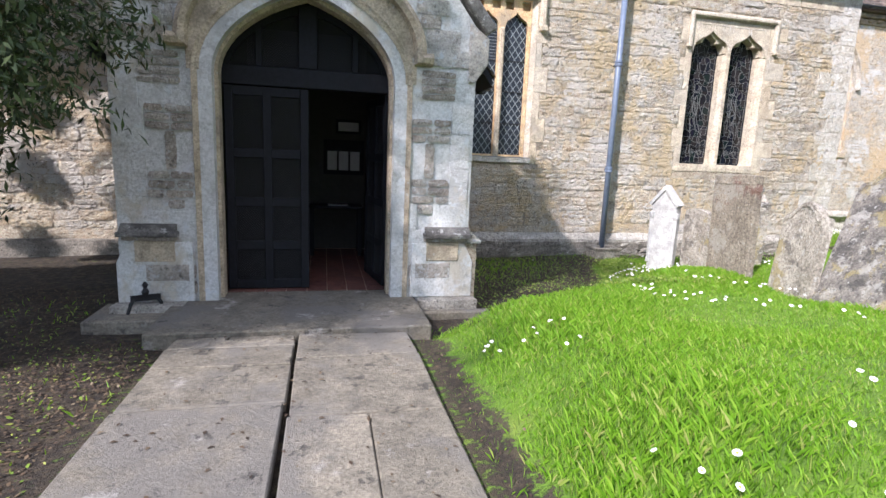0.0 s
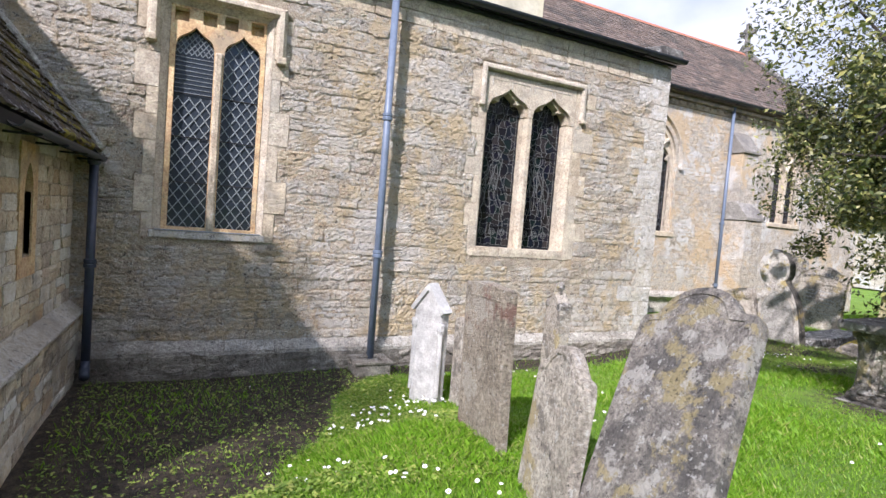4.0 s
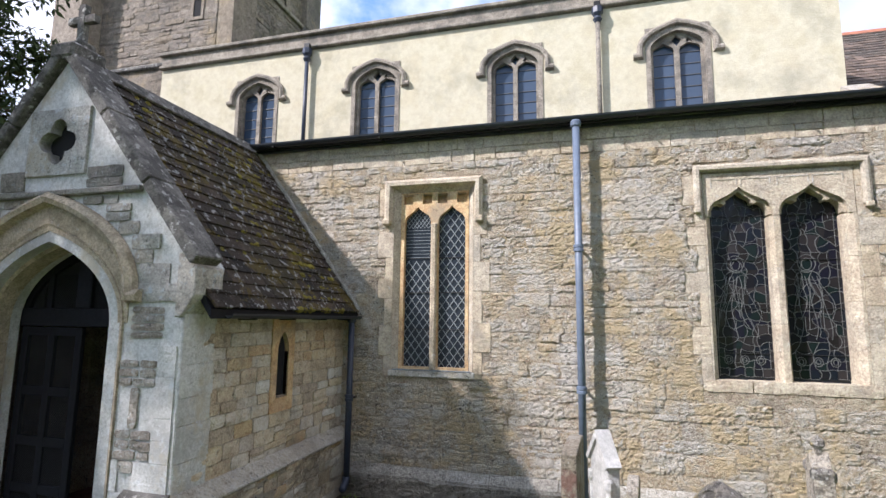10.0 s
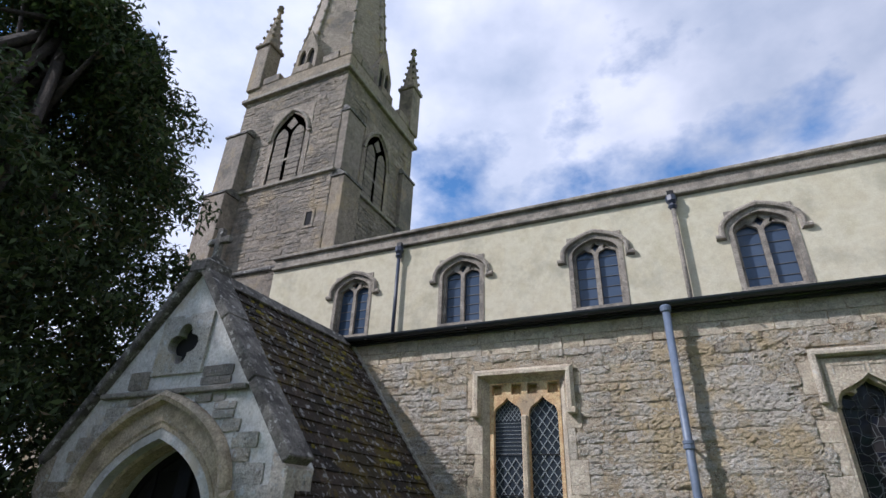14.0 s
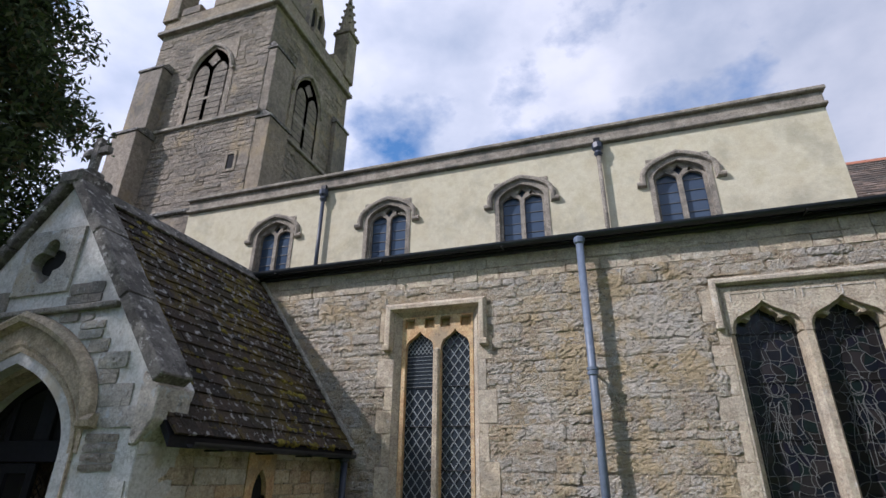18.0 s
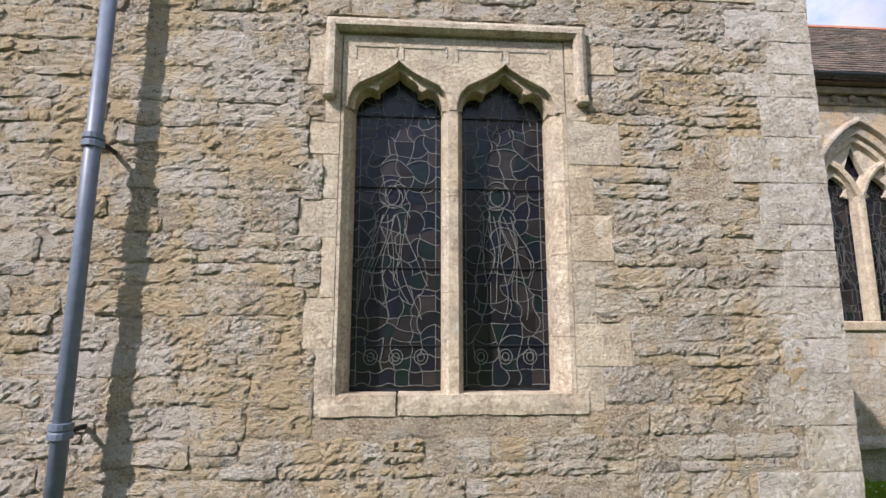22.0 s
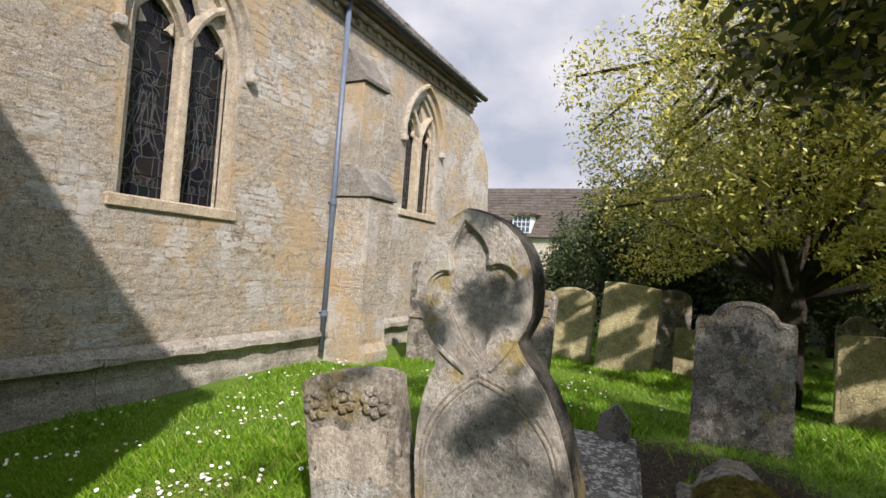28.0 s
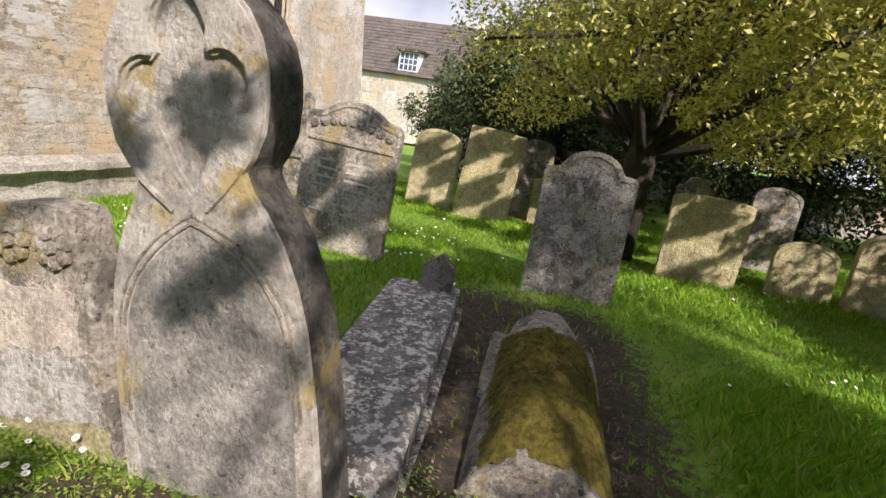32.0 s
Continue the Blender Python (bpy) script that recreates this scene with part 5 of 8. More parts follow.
butt = thing("buttress", "stepped limestone buttress against the chancel wall", "buttress", pose(0, 0, 0), kind="structure")
part("lower_stage", bevel(prism([(CY, -0.7), (3.60, -0.7), (3.60, 0.10), (3.72, 0.24), (3.72, 2.86), (CY, 2.86)], 18.10, 18.88), 0.012), M_CHANCEL, butt)
part("lower_weathering", bevel(prism([(CY, 2.87), (3.67, 2.87), (3.66, 2.95), (4.08, 3.46), (CY, 3.46)], 18.06, 18.92), 0.01), M_GABLE, butt)
part("upper_stage", bevel(prism([(CY, 3.42), (4.06, 3.42), (4.06, 4.98), (CY, 4.98)], 18.12, 18.86), 0.012), M_CHANCEL, butt)
part("upper_weathering", bevel(prism([(CY, 4.99), (4.0, 4.99), (3.99, 5.06), (4.40, 5.60), (CY, 5.72)], 18.08, 18.90), 0.01), M_GABLE, butt)
rb = random.Random(4)
set_stones("stone", lay_courses(18.10, 18.88, 0.3, 2.84, [], (0.13, 0.19), (0.3, 0.55), rb), face_south(3.72), M_CHANCEL, butt, rb, 0.003, (0.002, 0.008), 0.004, near=(18, 19, 0, 3))
set_stones("stone", lay_courses(3.73, CY, 0.3, 2.84, [], (0.13, 0.19), (0.3, 0.55), rb), face_west(18.10), M_CHANCEL, butt, rb, 0.003, (0.002, 0.008), 0.004)
eb = thing("buttress", "sloping corner buttress at the chancel east end", "buttress", pose(0, 0, 0), kind="structure")
bm = bmesh.new()
vs = [[bm.verts.new((x, y, z)) for x, z in ((23.7, -0.8), (26.1, -0.8), (25.9, 2.2), (25.45, 4.9), (24.4, 5.9), (23.7, 6.1))] for y in (CY + 0.02, CY + 0.8)]
for i in range(6):
    bm.faces.new((vs[0][i], vs[0][(i + 1) % 6], vs[1][(i + 1) % 6], vs[1][i]))
bm.faces.new(vs[0][::-1])
bm.faces.new(vs[1])
part("body", bm, M_CHANCEL, eb)
structure("trim_chancel_cornice", bevel(boxes((CX0, CX1 + 0.1, CY - 0.16, CY + 0.2, 6.30, 6.42), (CX0, CX1 + 0.1, CY - 0.05, CY + 0.2, 6.12, 6.30)), 0.02), M_CORNICE, "moulded stone cornice under the chancel eaves", "cornice")
x = CX0 + 1.2
bossing = thing("cornice_bosses", "row of small carved bosses under the chancel cornice", "cornice", pose(0, 0, 0), kind="structure")
while x < CX1:
    part("boss", bevel(boxes((x - 0.06, x + 0.06, CY - 0.12, CY - 0.04, 6.18, 6.29)), 0.03), M_CORNICE, bossing)
    x += 0.34
gutter("chancel_gutter", CX0 + 0.4, CX1 + 0.25, CY - 0.34, 6.56, "black iron gutter along the chancel eaves", 0.07, 12)
downpipe("blue-grey iron downpipe beside the chancel buttress", 17.95, CY - 0.14, 0.05, 6.52, CY, 0.05, None, (0.75, 2.75))
RY, RZ = 8.6, 10.35
bm = bmesh.new()
vs = [bm.verts.new(p) for p in ((CX0, CY - 0.30, 6.44), (CX1 + 0.1, CY - 0.30, 6.44), (CX1 + 0.1, RY, RZ - 0.05), (CX0, RY, RZ - 0.05), (CX1 + 0.1, 12.7, 6.44), (CX0, 12.7, 6.44))]
bm.faces.new((vs[0], vs[1], vs[2], vs[3]))
bm.faces.new((vs[3], vs[2], vs[4], vs[5]))
bm.faces.new((vs[1], vs[4], vs[2]))
bm.faces.new((vs[0], vs[3], vs[5]))
bm.faces.new((vs[0], vs[5], vs[4], vs[1]))
croof = structure("roof_chancel", bm, M_REDTILE, "steep chancel roof of brown tiles", "roof")


def tile_slope(x0, x1, ya, za, yb, zb, row, width, material, parent, r, thick=0.018, near=None, lift=0.02, name="tile"):
    """Rows of overlapping tiles up a slope that climbs along +y from (ya, za) to (yb, zb)."""
    L = math.hypot(yb - ya, zb - za)
    d = Vector((0, (yb - ya) / L, (zb - za) / L))
    n = Vector((0, -d.z, d.y))
    rest_v, rest_f, made = [], [], 0
    rows = int(L / row)
    for k in range(rows):
        x = x0 - r.uniform(0, width)
        while x < x1:
            w = width * r.uniform(0.8, 1.25)
            a, b_ = max(x, x0) + 0.003, min(x + w, x1) - 0.003
            x += w
            if b_ - a < 0.03:
                continue
            s0, s1 = k * row + r.uniform(-0.012, 0.012), min(L, (k + 1.5) * row)
            h0, h1 = lift + thick + r.uniform(0, 0.012), lift + 0.002
            base = Vector((0, ya, za))
            co = []
            for s, h in ((s0, h0), (s1, h1)):
                for xx in (a, b_):
                    for t in (0, thick):
                        co.append(base + Vector((xx, 0, 0)) + d * s + n * (h - t + r.uniform(-0.003, 0.003)))
            fs = [(0, 2, 6, 4), (1, 5, 7, 3), (0, 1, 3, 2), (0, 4, 5, 1), (2, 3, 7, 6)]
            if near and made < 300 and near(x, k / rows):
                o = sum(co, Vector()) / 8
                ob = raw(name, [c - o for c in co], fs, material, parent)
                ob.location = o
                made += 1
            else:
                q = len(rest_v)
                rest_v += co
                rest_f += [tuple(i + q for i in f) for f in fs]
    if rest_v:
        tagged(raw(name + "_bed", rest_v, rest_f, material, parent), kind="stuff")


tile_slope(CX0, CX1 + 0.1, CY - 0.30, 6.44, RY, RZ, 0.20, 0.22, M_REDTILE, croof, rc)
structure("trim_chancel_verge", bevel(boxes((0, 0.35, 0, math.hypot(RY - CY + 0.3, RZ - 6.44), 0.0, 0.14)), 0.02), M_COPING, "lichened stone coping on the chancel gable", "coping").matrix_world = pose(CX1 - 0.05, CY - 0.32, 6.48, math.degrees(math.atan2(RZ - 6.44, RY - CY + 0.3)))
part("ridge_tile", prism([(RY - 0.14, RZ - 0.06), (RY, RZ + 0.09), (RY + 0.14, RZ - 0.06)], CX0, CX1), plain("orange_ridge_tile", (0.34, 0.13, 0.075), 0.8), croof)
cross = thing("gable_cross", "small carved stone cross on the chancel gable", "cross", pose(CX1 + 0.1, RY, RZ + 0.12))
part("base", prism([(-0.3, 0), (0.3, 0), (0.12, 0.32), (-0.12, 0.32)], -0.15, 0.15), M_COPING, cross)
part("shaft", bevel(boxes((-0.09, 0.09, -0.08, 0.08, 0.30, 1.25)), 0.02), M_COPING, cross)
part("arm", bevel(boxes((-0.08, 0.08, -0.36, 0.36, 0.75, 0.93)), 0.02), M_COPING, cross)
part("ring", tube([(0, 0.22 * math.cos(a), 0.84 + 0.22 * math.sin(a)) for a in [math.tau * i / 16 for i in range(16)]], 0.05, 6, True), M_COPING, cross)

# ---------------------------------------------------------------- tower and spire
TX0, TX1, TY0, TY1 = -11.8, -6.0, 5.5, 11.4
TS = 19.65
bm = boxes((TX0, TX1, TY0, TY1, 0.0, TS))
tower = structure("wall_tower", bm, M_TOWER, "square grey rubble-stone church tower", "tower")
rt = random.Random(21)
TB = (-9.72, -7.50, 14.42, 18.35)
TBE = (7.2, 9.4, 14.42, 18.35)
for fr, lo, hi, hole in ((face_south(TY0), TX0, TX1, TB), (face_east(TX1), TY0, TY1, TBE)):
    st = lay_courses(lo, hi, 9.0, TS, [hole, (-7.0, -6.5, 11.9, 12.6)] if hole is TB else [hole], (0.14, 0.24), (0.3, 0.7), rt)
    set_stones("tower_stone", st, fr, M_TOWER, tower, rt, 0.012, (0.0, 0.03), 0.014)


def belfry(name, m):
    w = window_empty(name, "louvred two-light belfry opening with pointed arch", m)
    # black sheet in place of the shade behind the louvres
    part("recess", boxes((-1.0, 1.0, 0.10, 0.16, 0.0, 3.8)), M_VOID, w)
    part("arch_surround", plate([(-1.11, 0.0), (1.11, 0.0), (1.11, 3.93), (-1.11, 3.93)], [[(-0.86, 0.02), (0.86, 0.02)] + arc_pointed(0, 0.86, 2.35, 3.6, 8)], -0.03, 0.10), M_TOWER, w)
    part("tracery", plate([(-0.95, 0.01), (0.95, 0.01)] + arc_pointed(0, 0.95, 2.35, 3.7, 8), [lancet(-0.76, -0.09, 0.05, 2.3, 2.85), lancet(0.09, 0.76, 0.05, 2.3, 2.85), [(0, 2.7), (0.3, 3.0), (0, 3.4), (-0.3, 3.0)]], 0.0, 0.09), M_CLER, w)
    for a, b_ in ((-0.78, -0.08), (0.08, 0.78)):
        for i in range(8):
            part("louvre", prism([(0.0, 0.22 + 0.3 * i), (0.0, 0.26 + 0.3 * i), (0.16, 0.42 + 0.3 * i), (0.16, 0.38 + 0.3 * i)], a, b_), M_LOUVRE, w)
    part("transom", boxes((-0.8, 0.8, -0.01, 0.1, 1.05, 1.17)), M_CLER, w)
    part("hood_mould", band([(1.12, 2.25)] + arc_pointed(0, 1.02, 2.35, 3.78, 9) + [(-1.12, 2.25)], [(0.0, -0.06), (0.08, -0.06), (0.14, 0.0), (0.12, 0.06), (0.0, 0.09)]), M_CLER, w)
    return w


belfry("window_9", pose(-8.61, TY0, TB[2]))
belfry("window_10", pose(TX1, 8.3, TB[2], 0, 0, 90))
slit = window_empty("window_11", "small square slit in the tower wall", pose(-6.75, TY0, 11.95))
# the slit's inner shade as a black sheet
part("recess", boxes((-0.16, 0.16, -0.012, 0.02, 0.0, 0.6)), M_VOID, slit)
part("slit_frame", plate([(-0.25, -0.1), (0.25, -0.1), (0.25, 0.7), (-0.25, 0.7)], [[(-0.15, 0.0), (0.15, 0.0), (0.15, 0.6), (-0.15, 0.6)]], -0.04, 0.0), M_TOWER, slit)


def ring_course(x0, x1, y0, y1, z0, z1, out):
    return bevel(boxes((x0 - out, x1 + out, y0 - out, y1 + out, z0, z1)), 0.03)


part("string_course", ring_course(TX0, TX1, TY0, TY1, 14.22, 14.38, 0.12), M_CLER, tower)
part("string_course", ring_course(TX0, TX1, TY0, TY1, TS - 0.05, TS + 0.16, 0.2), M_CLER, tower)
bm = boxes((TX0 - 0.06, TX1 + 0.06, TY0 - 0.06, TY0 + 0.4, TS + 0.16, 20.55), (TX0 - 0.06, TX1 + 0.06, TY1 - 0.4, TY1 + 0.06, TS + 0.16, 20.55), (TX0 - 0.06, TX0 + 0.4, TY0 + 0.4, TY1 - 0.4, TS + 0.16, 20.55), (TX1 - 0.4, TX1 + 0.06, TY0 + 0.4, TY1 - 0.4, TS + 0.16, 20.55))
part("parapet", bevel(bm, 0.03), M_TOWER, tower)
for i in range(3):
    a = TX0 + 1.2 + i * 1.75
    part("merlon", bevel(boxes((a - 0.45, a + 0.55, TY0 - 0.08, TY0 + 0.42, 20.55, 21.0)), 0.03), M_TOWER, tower)
    c = TY0 + 1.2 + i * 1.75
    part("merlon", bevel(boxes((TX1 - 0.42, TX1 + 0.08, c - 0.45, c + 0.55, 20.55, 21.0)), 0.03), M_TOWER, tower)
for x, y in ((TX1 - 0.2, TY0 + 0.2),):
    part("corner_merlon", bevel(boxes((x - 0.5, x + 0.28, y - 0.28, y + 0.5, 20.55, 21.15)), 0.03), M_TOWER, tower)
for x, y in ((TX0 + 0.25, TY0 + 0.25), (TX1 - 0.25, TY1 - 0.25), (TX0 + 0.25, TY1 - 0.25)):
    p = thing("pinnacle", "crocketed stone pinnacle on the tower corner", "pinnacle", pose(x, y, 20.4), "tower pinnacles")
    part("shaft", bevel(boxes((-0.42, 0.42, -0.42, 0.42, 0, 2.9)), 0.03), M_TOWER, p)
    part("cap", bevel(boxes((-0.52, 0.52, -0.52, 0.52, 2.9, 3.1)), 0.04), M_TOWER, p)
    part("spirelet", lathe([(0.48, 3.1), (0.06, 6.0), (0.0, 6.05)], 8), M_TOWER, p)
    part("finial", lathe([(0.05, 5.9), (0.2, 6.05), (0.08, 6.2), (0.16, 6.32), (0.02, 6.5)], 8), M_TOWER, p)
    for k in range(4):
        for i in range(5):
            f = i / 5
            rr = 0.50 - 0.40 * f
            a = math.pi / 4 + k * math.pi / 2
            part("crocket", bevel(boxes((rr * math.cos(a) - 0.07, rr * math.cos(a) + 0.07, rr * math.sin(a) - 0.07, rr * math.sin(a) + 0.07, 3.2 + 2.6 * f, 3.34 + 2.6 * f)), 0.03), M_TOWER, p)
spire = thing("spire", "tall octagonal stone spire with crockets and lucarnes", "spire", pose(-8.9, 8.45, 20.0))
part("body", lathe([(2.75, 0.0), (2.62, 0.6), (0.08, 25.0), (0.0, 25.1)], 8), M_TOWER, spire)
for k in range(8):
    a = k * math.tau / 8
    part("rib", tube([(2.66 * math.cos(a), 2.66 * math.sin(a), 0.4), (0.1 * math.cos(a), 0.1 * math.sin(a), 24.9)], 0.07, 6), M_CLER, spire)
    for i in range(14):
        z = 1.0 + i * 0.95
        rr = 2.72 * (1 - z / 25.2)
        part("crocket", bevel(boxes((rr * math.cos(a) - 0.10, rr * math.cos(a) + 0.10, rr * math.sin(a) - 0.10, rr * math.sin(a) + 0.10, z, z + 0.22)), 0.04), M_TOWER, spire)
for k in range(4):
    a = math.radians(-90 + 22.5 * 0 + 90 * k)
    luc = part("lucarne", plate([(-0.62, 0), (0.62, 0), (0.62, 1.5), (0, 3.0), (-0.62, 1.5)], [lancet(-0.44, -0.05, 0.15, 1.2, 1.7), lancet(0.05, 0.44, 0.15, 1.2, 1.7)], 0.0, 0.9), M_TOWER, spire)
    luc.matrix_local = pose(2.72 * math.cos(a), 2.72 * math.sin(a), 0.7, 0, 0, math.degrees(a) + 90)
    # black sheet for the shade inside the lucarne
    vd = part("lucarne_recess", boxes((-0.5, 0.5, 0.12, 0.16, 0.1, 1.9)), M_VOID, luc)
# angle buttresses
for lab, bx in (("south", (TX0 - 0.1, TX0 + 1.1, TY0 - 0.95, TY0)), ("west", (TX0 - 0.9, TX0, TY0 + 0.0, TY0 + 1.1)), ("east", (TX1, TX1 + 0.75, TY0 + 0.02, TY0 + 1.15)), ("north", (TX1, TX1 + 0.5, TY1 - 1.1, TY1))):
    tb = thing("tower_buttress", "stepped angle buttress of the grey tower", "buttress", pose(0, 0, 0), "tower buttresses", "structure")
    x0, x1, y0, y1 = bx
    for i, (za, zb, k) in enumerate(((0, 10.2, 1.0), (10.2, 14.3, 0.8), (14.3, 17.6, 0.5))):
        if lab == "south":
            q = (x0, x1, y1 - (y1 - y0) * k, y1 + 0.01)
        elif lab == "west":
            q = (x1 - (x1 - x0) * k, x1 + 0.01, y0, y1)
        else:
            q = (x0 - 0.01, x0 + (x1 - x0) * k, y0, y1)
        part("stage", bevel(boxes((*q, za, zb - 0.35)), 0.02), M_TOWER, tb)
        bm = boxes((q[0] - 0.05, q[1] + 0.05, q[2] - 0.05, q[3] + 0.05, zb - 0.35, zb - 0.25), (q[0], q[1], q[2], q[3], zb - 0.25, zb))
        for v in bm.verts:
            if v.co.z > zb - 0.01:
                if lab == "south" and v.co.y < TY0 - 0.02:
                    v.co.y = TY0 - 0.02 - (TY0 - v.co.y) * 0.5
                if lab in ("east", "north") and v.co.x > TX1 + 0.02:
                    v.co.x = TX1 + (v.co.x - TX1) * 0.5
        part("weathering", bm, M_COPING, tb)
# end wall between nave and tower
st = thing("nave_west_shoulder", "stone shoulder with mossy coping between nave and tower", "wall", pose(0, 0, 0), kind="structure")
part("body", boxes((-8.4, NX0, NY + 0.15, TY0, 4.0, 9.3)), M_TOWER, st)
part("coping", bevel(prism([(NY + 0.05, 9.30), (TY0 + 0.1, 9.30), (TY0 + 0.1, 10.1), (NY + 0.05, 9.42)], -8.5, NX0 - 0.02), 0.03), M_COPING, st)
set_stones("tower_stone", lay_courses(-8.4, NX0, 5.0, 9.3, [], (0.16, 0.24), (0.3, 0.6), rt), face_south(NY + 0.15), M_TOWER, st, rt, 0.01, (0.0, 0.02), 0.01)

# ---------------------------------------------------------------- porch
PX, PF = -0.20, -3.30
PW, PE = -1.97, 1.53
door_hole = [(PX - 0.88, 0.05), (PX + 0.88, 0.05)] + arc_pointed(PX, 0.88, 2.35, 3.17, 12)
APEX, EAVE = 5.14, 2.60
gable = [(PW, -0.3), (PE, -0.3), (PE, EAVE - 0.05), (PE + 0.06, EAVE + 0.30), (PX, APEX - 0.01), (PW - 0.06, EAVE + 0.30), (PW, EAVE - 0.05)]
quat = []
for i in range(32):
    a = math.tau * i / 32
    rr = 0.16 + 0.09 * abs(math.cos(2 * a))
    quat.append((PX + rr * math.cos(a), 4.22 + rr * math.sin(a)))
porch = structure("wall_porch", plate(gable, [door_hole, quat], PF + 0.012, PF + 0.45), M_PIER, "south porch of grey and ochre stone with arched doorway", "porch")
bm = boxes((PW, PW + 0.4, PF + 0.45, -1.76, -0.3, EAVE - 0.02), (PW, PW + 0.4, -1.50, 0.0, -0.3, EAVE - 0.02), (PW, PW + 0.4, -1.76, -1.50, -0.3, 1.36), (PW, PW + 0.4, -1.76, -1.50, 2.22, EAVE - 0.02), (PE - 0.4, PE - 0.012, PF + 0.45, -1.74, -0.3, EAVE - 0.02), (PE - 0.4, PE - 0.012, -1.50, 0.0, -0.3, EAVE - 0.02), (PE - 0.4, PE - 0.012, -1.74, -1.50, -0.3, 1.50), (PE - 0.4, PE - 0.012, -1.74, -1.50, 2.28, EAVE - 0.02))
part("side_wall", bm, M_MORTAR, porch)
rp = random.Random(14)
# pale ashlar piers with columns of smaller, browner stones let into them
fronts, patched = [], []
for s in (1, -1):
    insets = [(0.95, 1.33, 2.21, 2.52, 4, 1), (0.86, 1.29, 1.78, 2.03, 3, 2), (1.01, 1.12, 1.40, 1.78, 1, 1), (0.87, 1.29, 1.13, 1.40, 3, 2), (0.95, 1.12, 1.02, 1.13, 1, 1), (0.87, 1.33, 0.15, 0.48, 2, 1)]
    flip = (lambda a, b_: (a, b_)) if s > 0 else (lambda a, b_: (2 * PX - b_, 2 * PX - a))
    rects = []
    for a, b_, z0, z1, rows, cols in insets:
        a, b_ = flip(a, b_)
        rects.append((a, b_, z0, z1))
        for i in range(rows):
            cut = a + (b_ - a) * (rp.uniform(0.35, 0.65) if cols > 1 else 1.0)
            for p_, q_ in (((a, cut), (cut, b_)) if cols > 1 else ((a, b_),)):
                patched.append((p_, q_, z0 + (z1 - z0) * i / rows, z0 + (z1 - z0) * (i + 1) / rows))
    lo, hi = (PX + 1.06, PE - 0.03) if s > 0 else (PW, PX - 1.06)
    fronts += lay_courses(lo, hi, 0.10, 3.6, rects + [(PX - 1.22, PX + 1.22, 2.55, 3.6)], (0.26, 0.42), (0.5, 0.8), rp, top=lambda u: EAVE + (APEX - EAVE) * (1 - abs(u - PX) / 1.75) - 0.25)
set_stones("inset_block", patched, face_south(PF), M_PATCH, porch, rp, 0.007, (0.004, 0.012), 0.006, near=(-3, 3, 0, 5), ragged=0.012, cell=0.05)
hoodline = arc_pointed(PX, 1.16, 2.66, 3.62, 16)
ring = [(PX - 1.24, PX + 1.24, 2.5, 2.70)]
for i in range(12):
    z0 = 2.70 + i * 0.078
    w_ = max([x - PX for x, z in hoodline if z >= z0] + [0.05])
    ring.append((PX - w_ - 0.04, PX + w_ + 0.04, z0, z0 + 0.078))
spandrels = lay_courses(PW, PE, 2.56, 3.62, ring, (0.12, 0.20), (0.2, 0.42), rp, top=lambda u: EAVE + (APEX - EAVE) * (1 - abs(u - PX) / 1.75) - 0.10)
gables = lay_courses(PW, PE, 3.71, 4.95, [(PX - 0.42, PX + 0.42, 3.86, 4.60)], (0.16, 0.26), (0.3, 0.6), rp, top=lambda u: EAVE + (APEX - EAVE) * (1 - abs(u - PX) / 1.75) - 0.12)
set_stones("block", spandrels, face_south(PF), M_PORCH, porch, rp, 0.003, (0.003, 0.012), 0.006, near=(-3, 3, 0, 5), ragged=0.008, cell=0.06)
set_stones("block", gables, face_south(PF), M_GABLE, porch, rp, 0.003, (0.003, 0.012), 0.006, near=(-3, 3, 0, 5), ragged=0.008, cell=0.06)
set_stones("block", fronts, face_south(PF), M_PIER, porch, rp, 0.0015, (0.003, 0.006), 0.002, near=(-3, 3, 0, 5), ragged=0.003, cell=0.08)
sides = lay_courses(PF + 0.02, 0.0, 0.82, EAVE - 0.05, [(-1.86, -1.38, 1.32, 2.42)], (0.10, 0.19), (0.22, 0.48), rp)
set_stones("block", sides, face_east(PE - 0.008), M_PORCHSIDE, porch, rp, 0.004, (0.002, 0.014), 0.006, near=(-4, 1, 0.8, 3), ragged=0.010, cell=0.06)
low = lay_courses(PF - 0.02, 0.0, -0.2, 0.70, [], (0.10, 0.18), (0.25, 0.6), rp)
set_stones("base_block", low, face_east(PE + 0.10), M_PORCHSIDE, porch, rp, 0.005, (0.0, 0.014), 0.008, near=(-4, 1, -1, 1))
part("base_core", boxes((PE - 0.02, PE + 0.10, PF - 0.02, 0.0, -0.3, 0.70)), M_MORTAR, porch)
part("plinth_moulding", bevel(boxes((PE - 0.02, PE + 0.15, PF - 0.06, 0.0, 0.70, 0.75)), 0.015), M_QUOIN, porch)
bm = bmesh.new()
vs = [[bm.verts.new((x, y, z)) for x, z in ((PE - 0.02, 0.75), (PE + 0.13, 0.75), (PE - 0.004, 0.86), (PE - 0.02, 0.86))] for y in (PF - 0.03, 0.0)]
for i in range(4):
    bm.faces.new((vs[0][i], vs[0][(i + 1) % 4], vs[1][(i + 1) % 4], vs[1][i]))
bm.faces.new(vs[0][::-1])
bm.faces.new(vs[1])
part("plinth_slope", bm, M_QUOIN, porch)
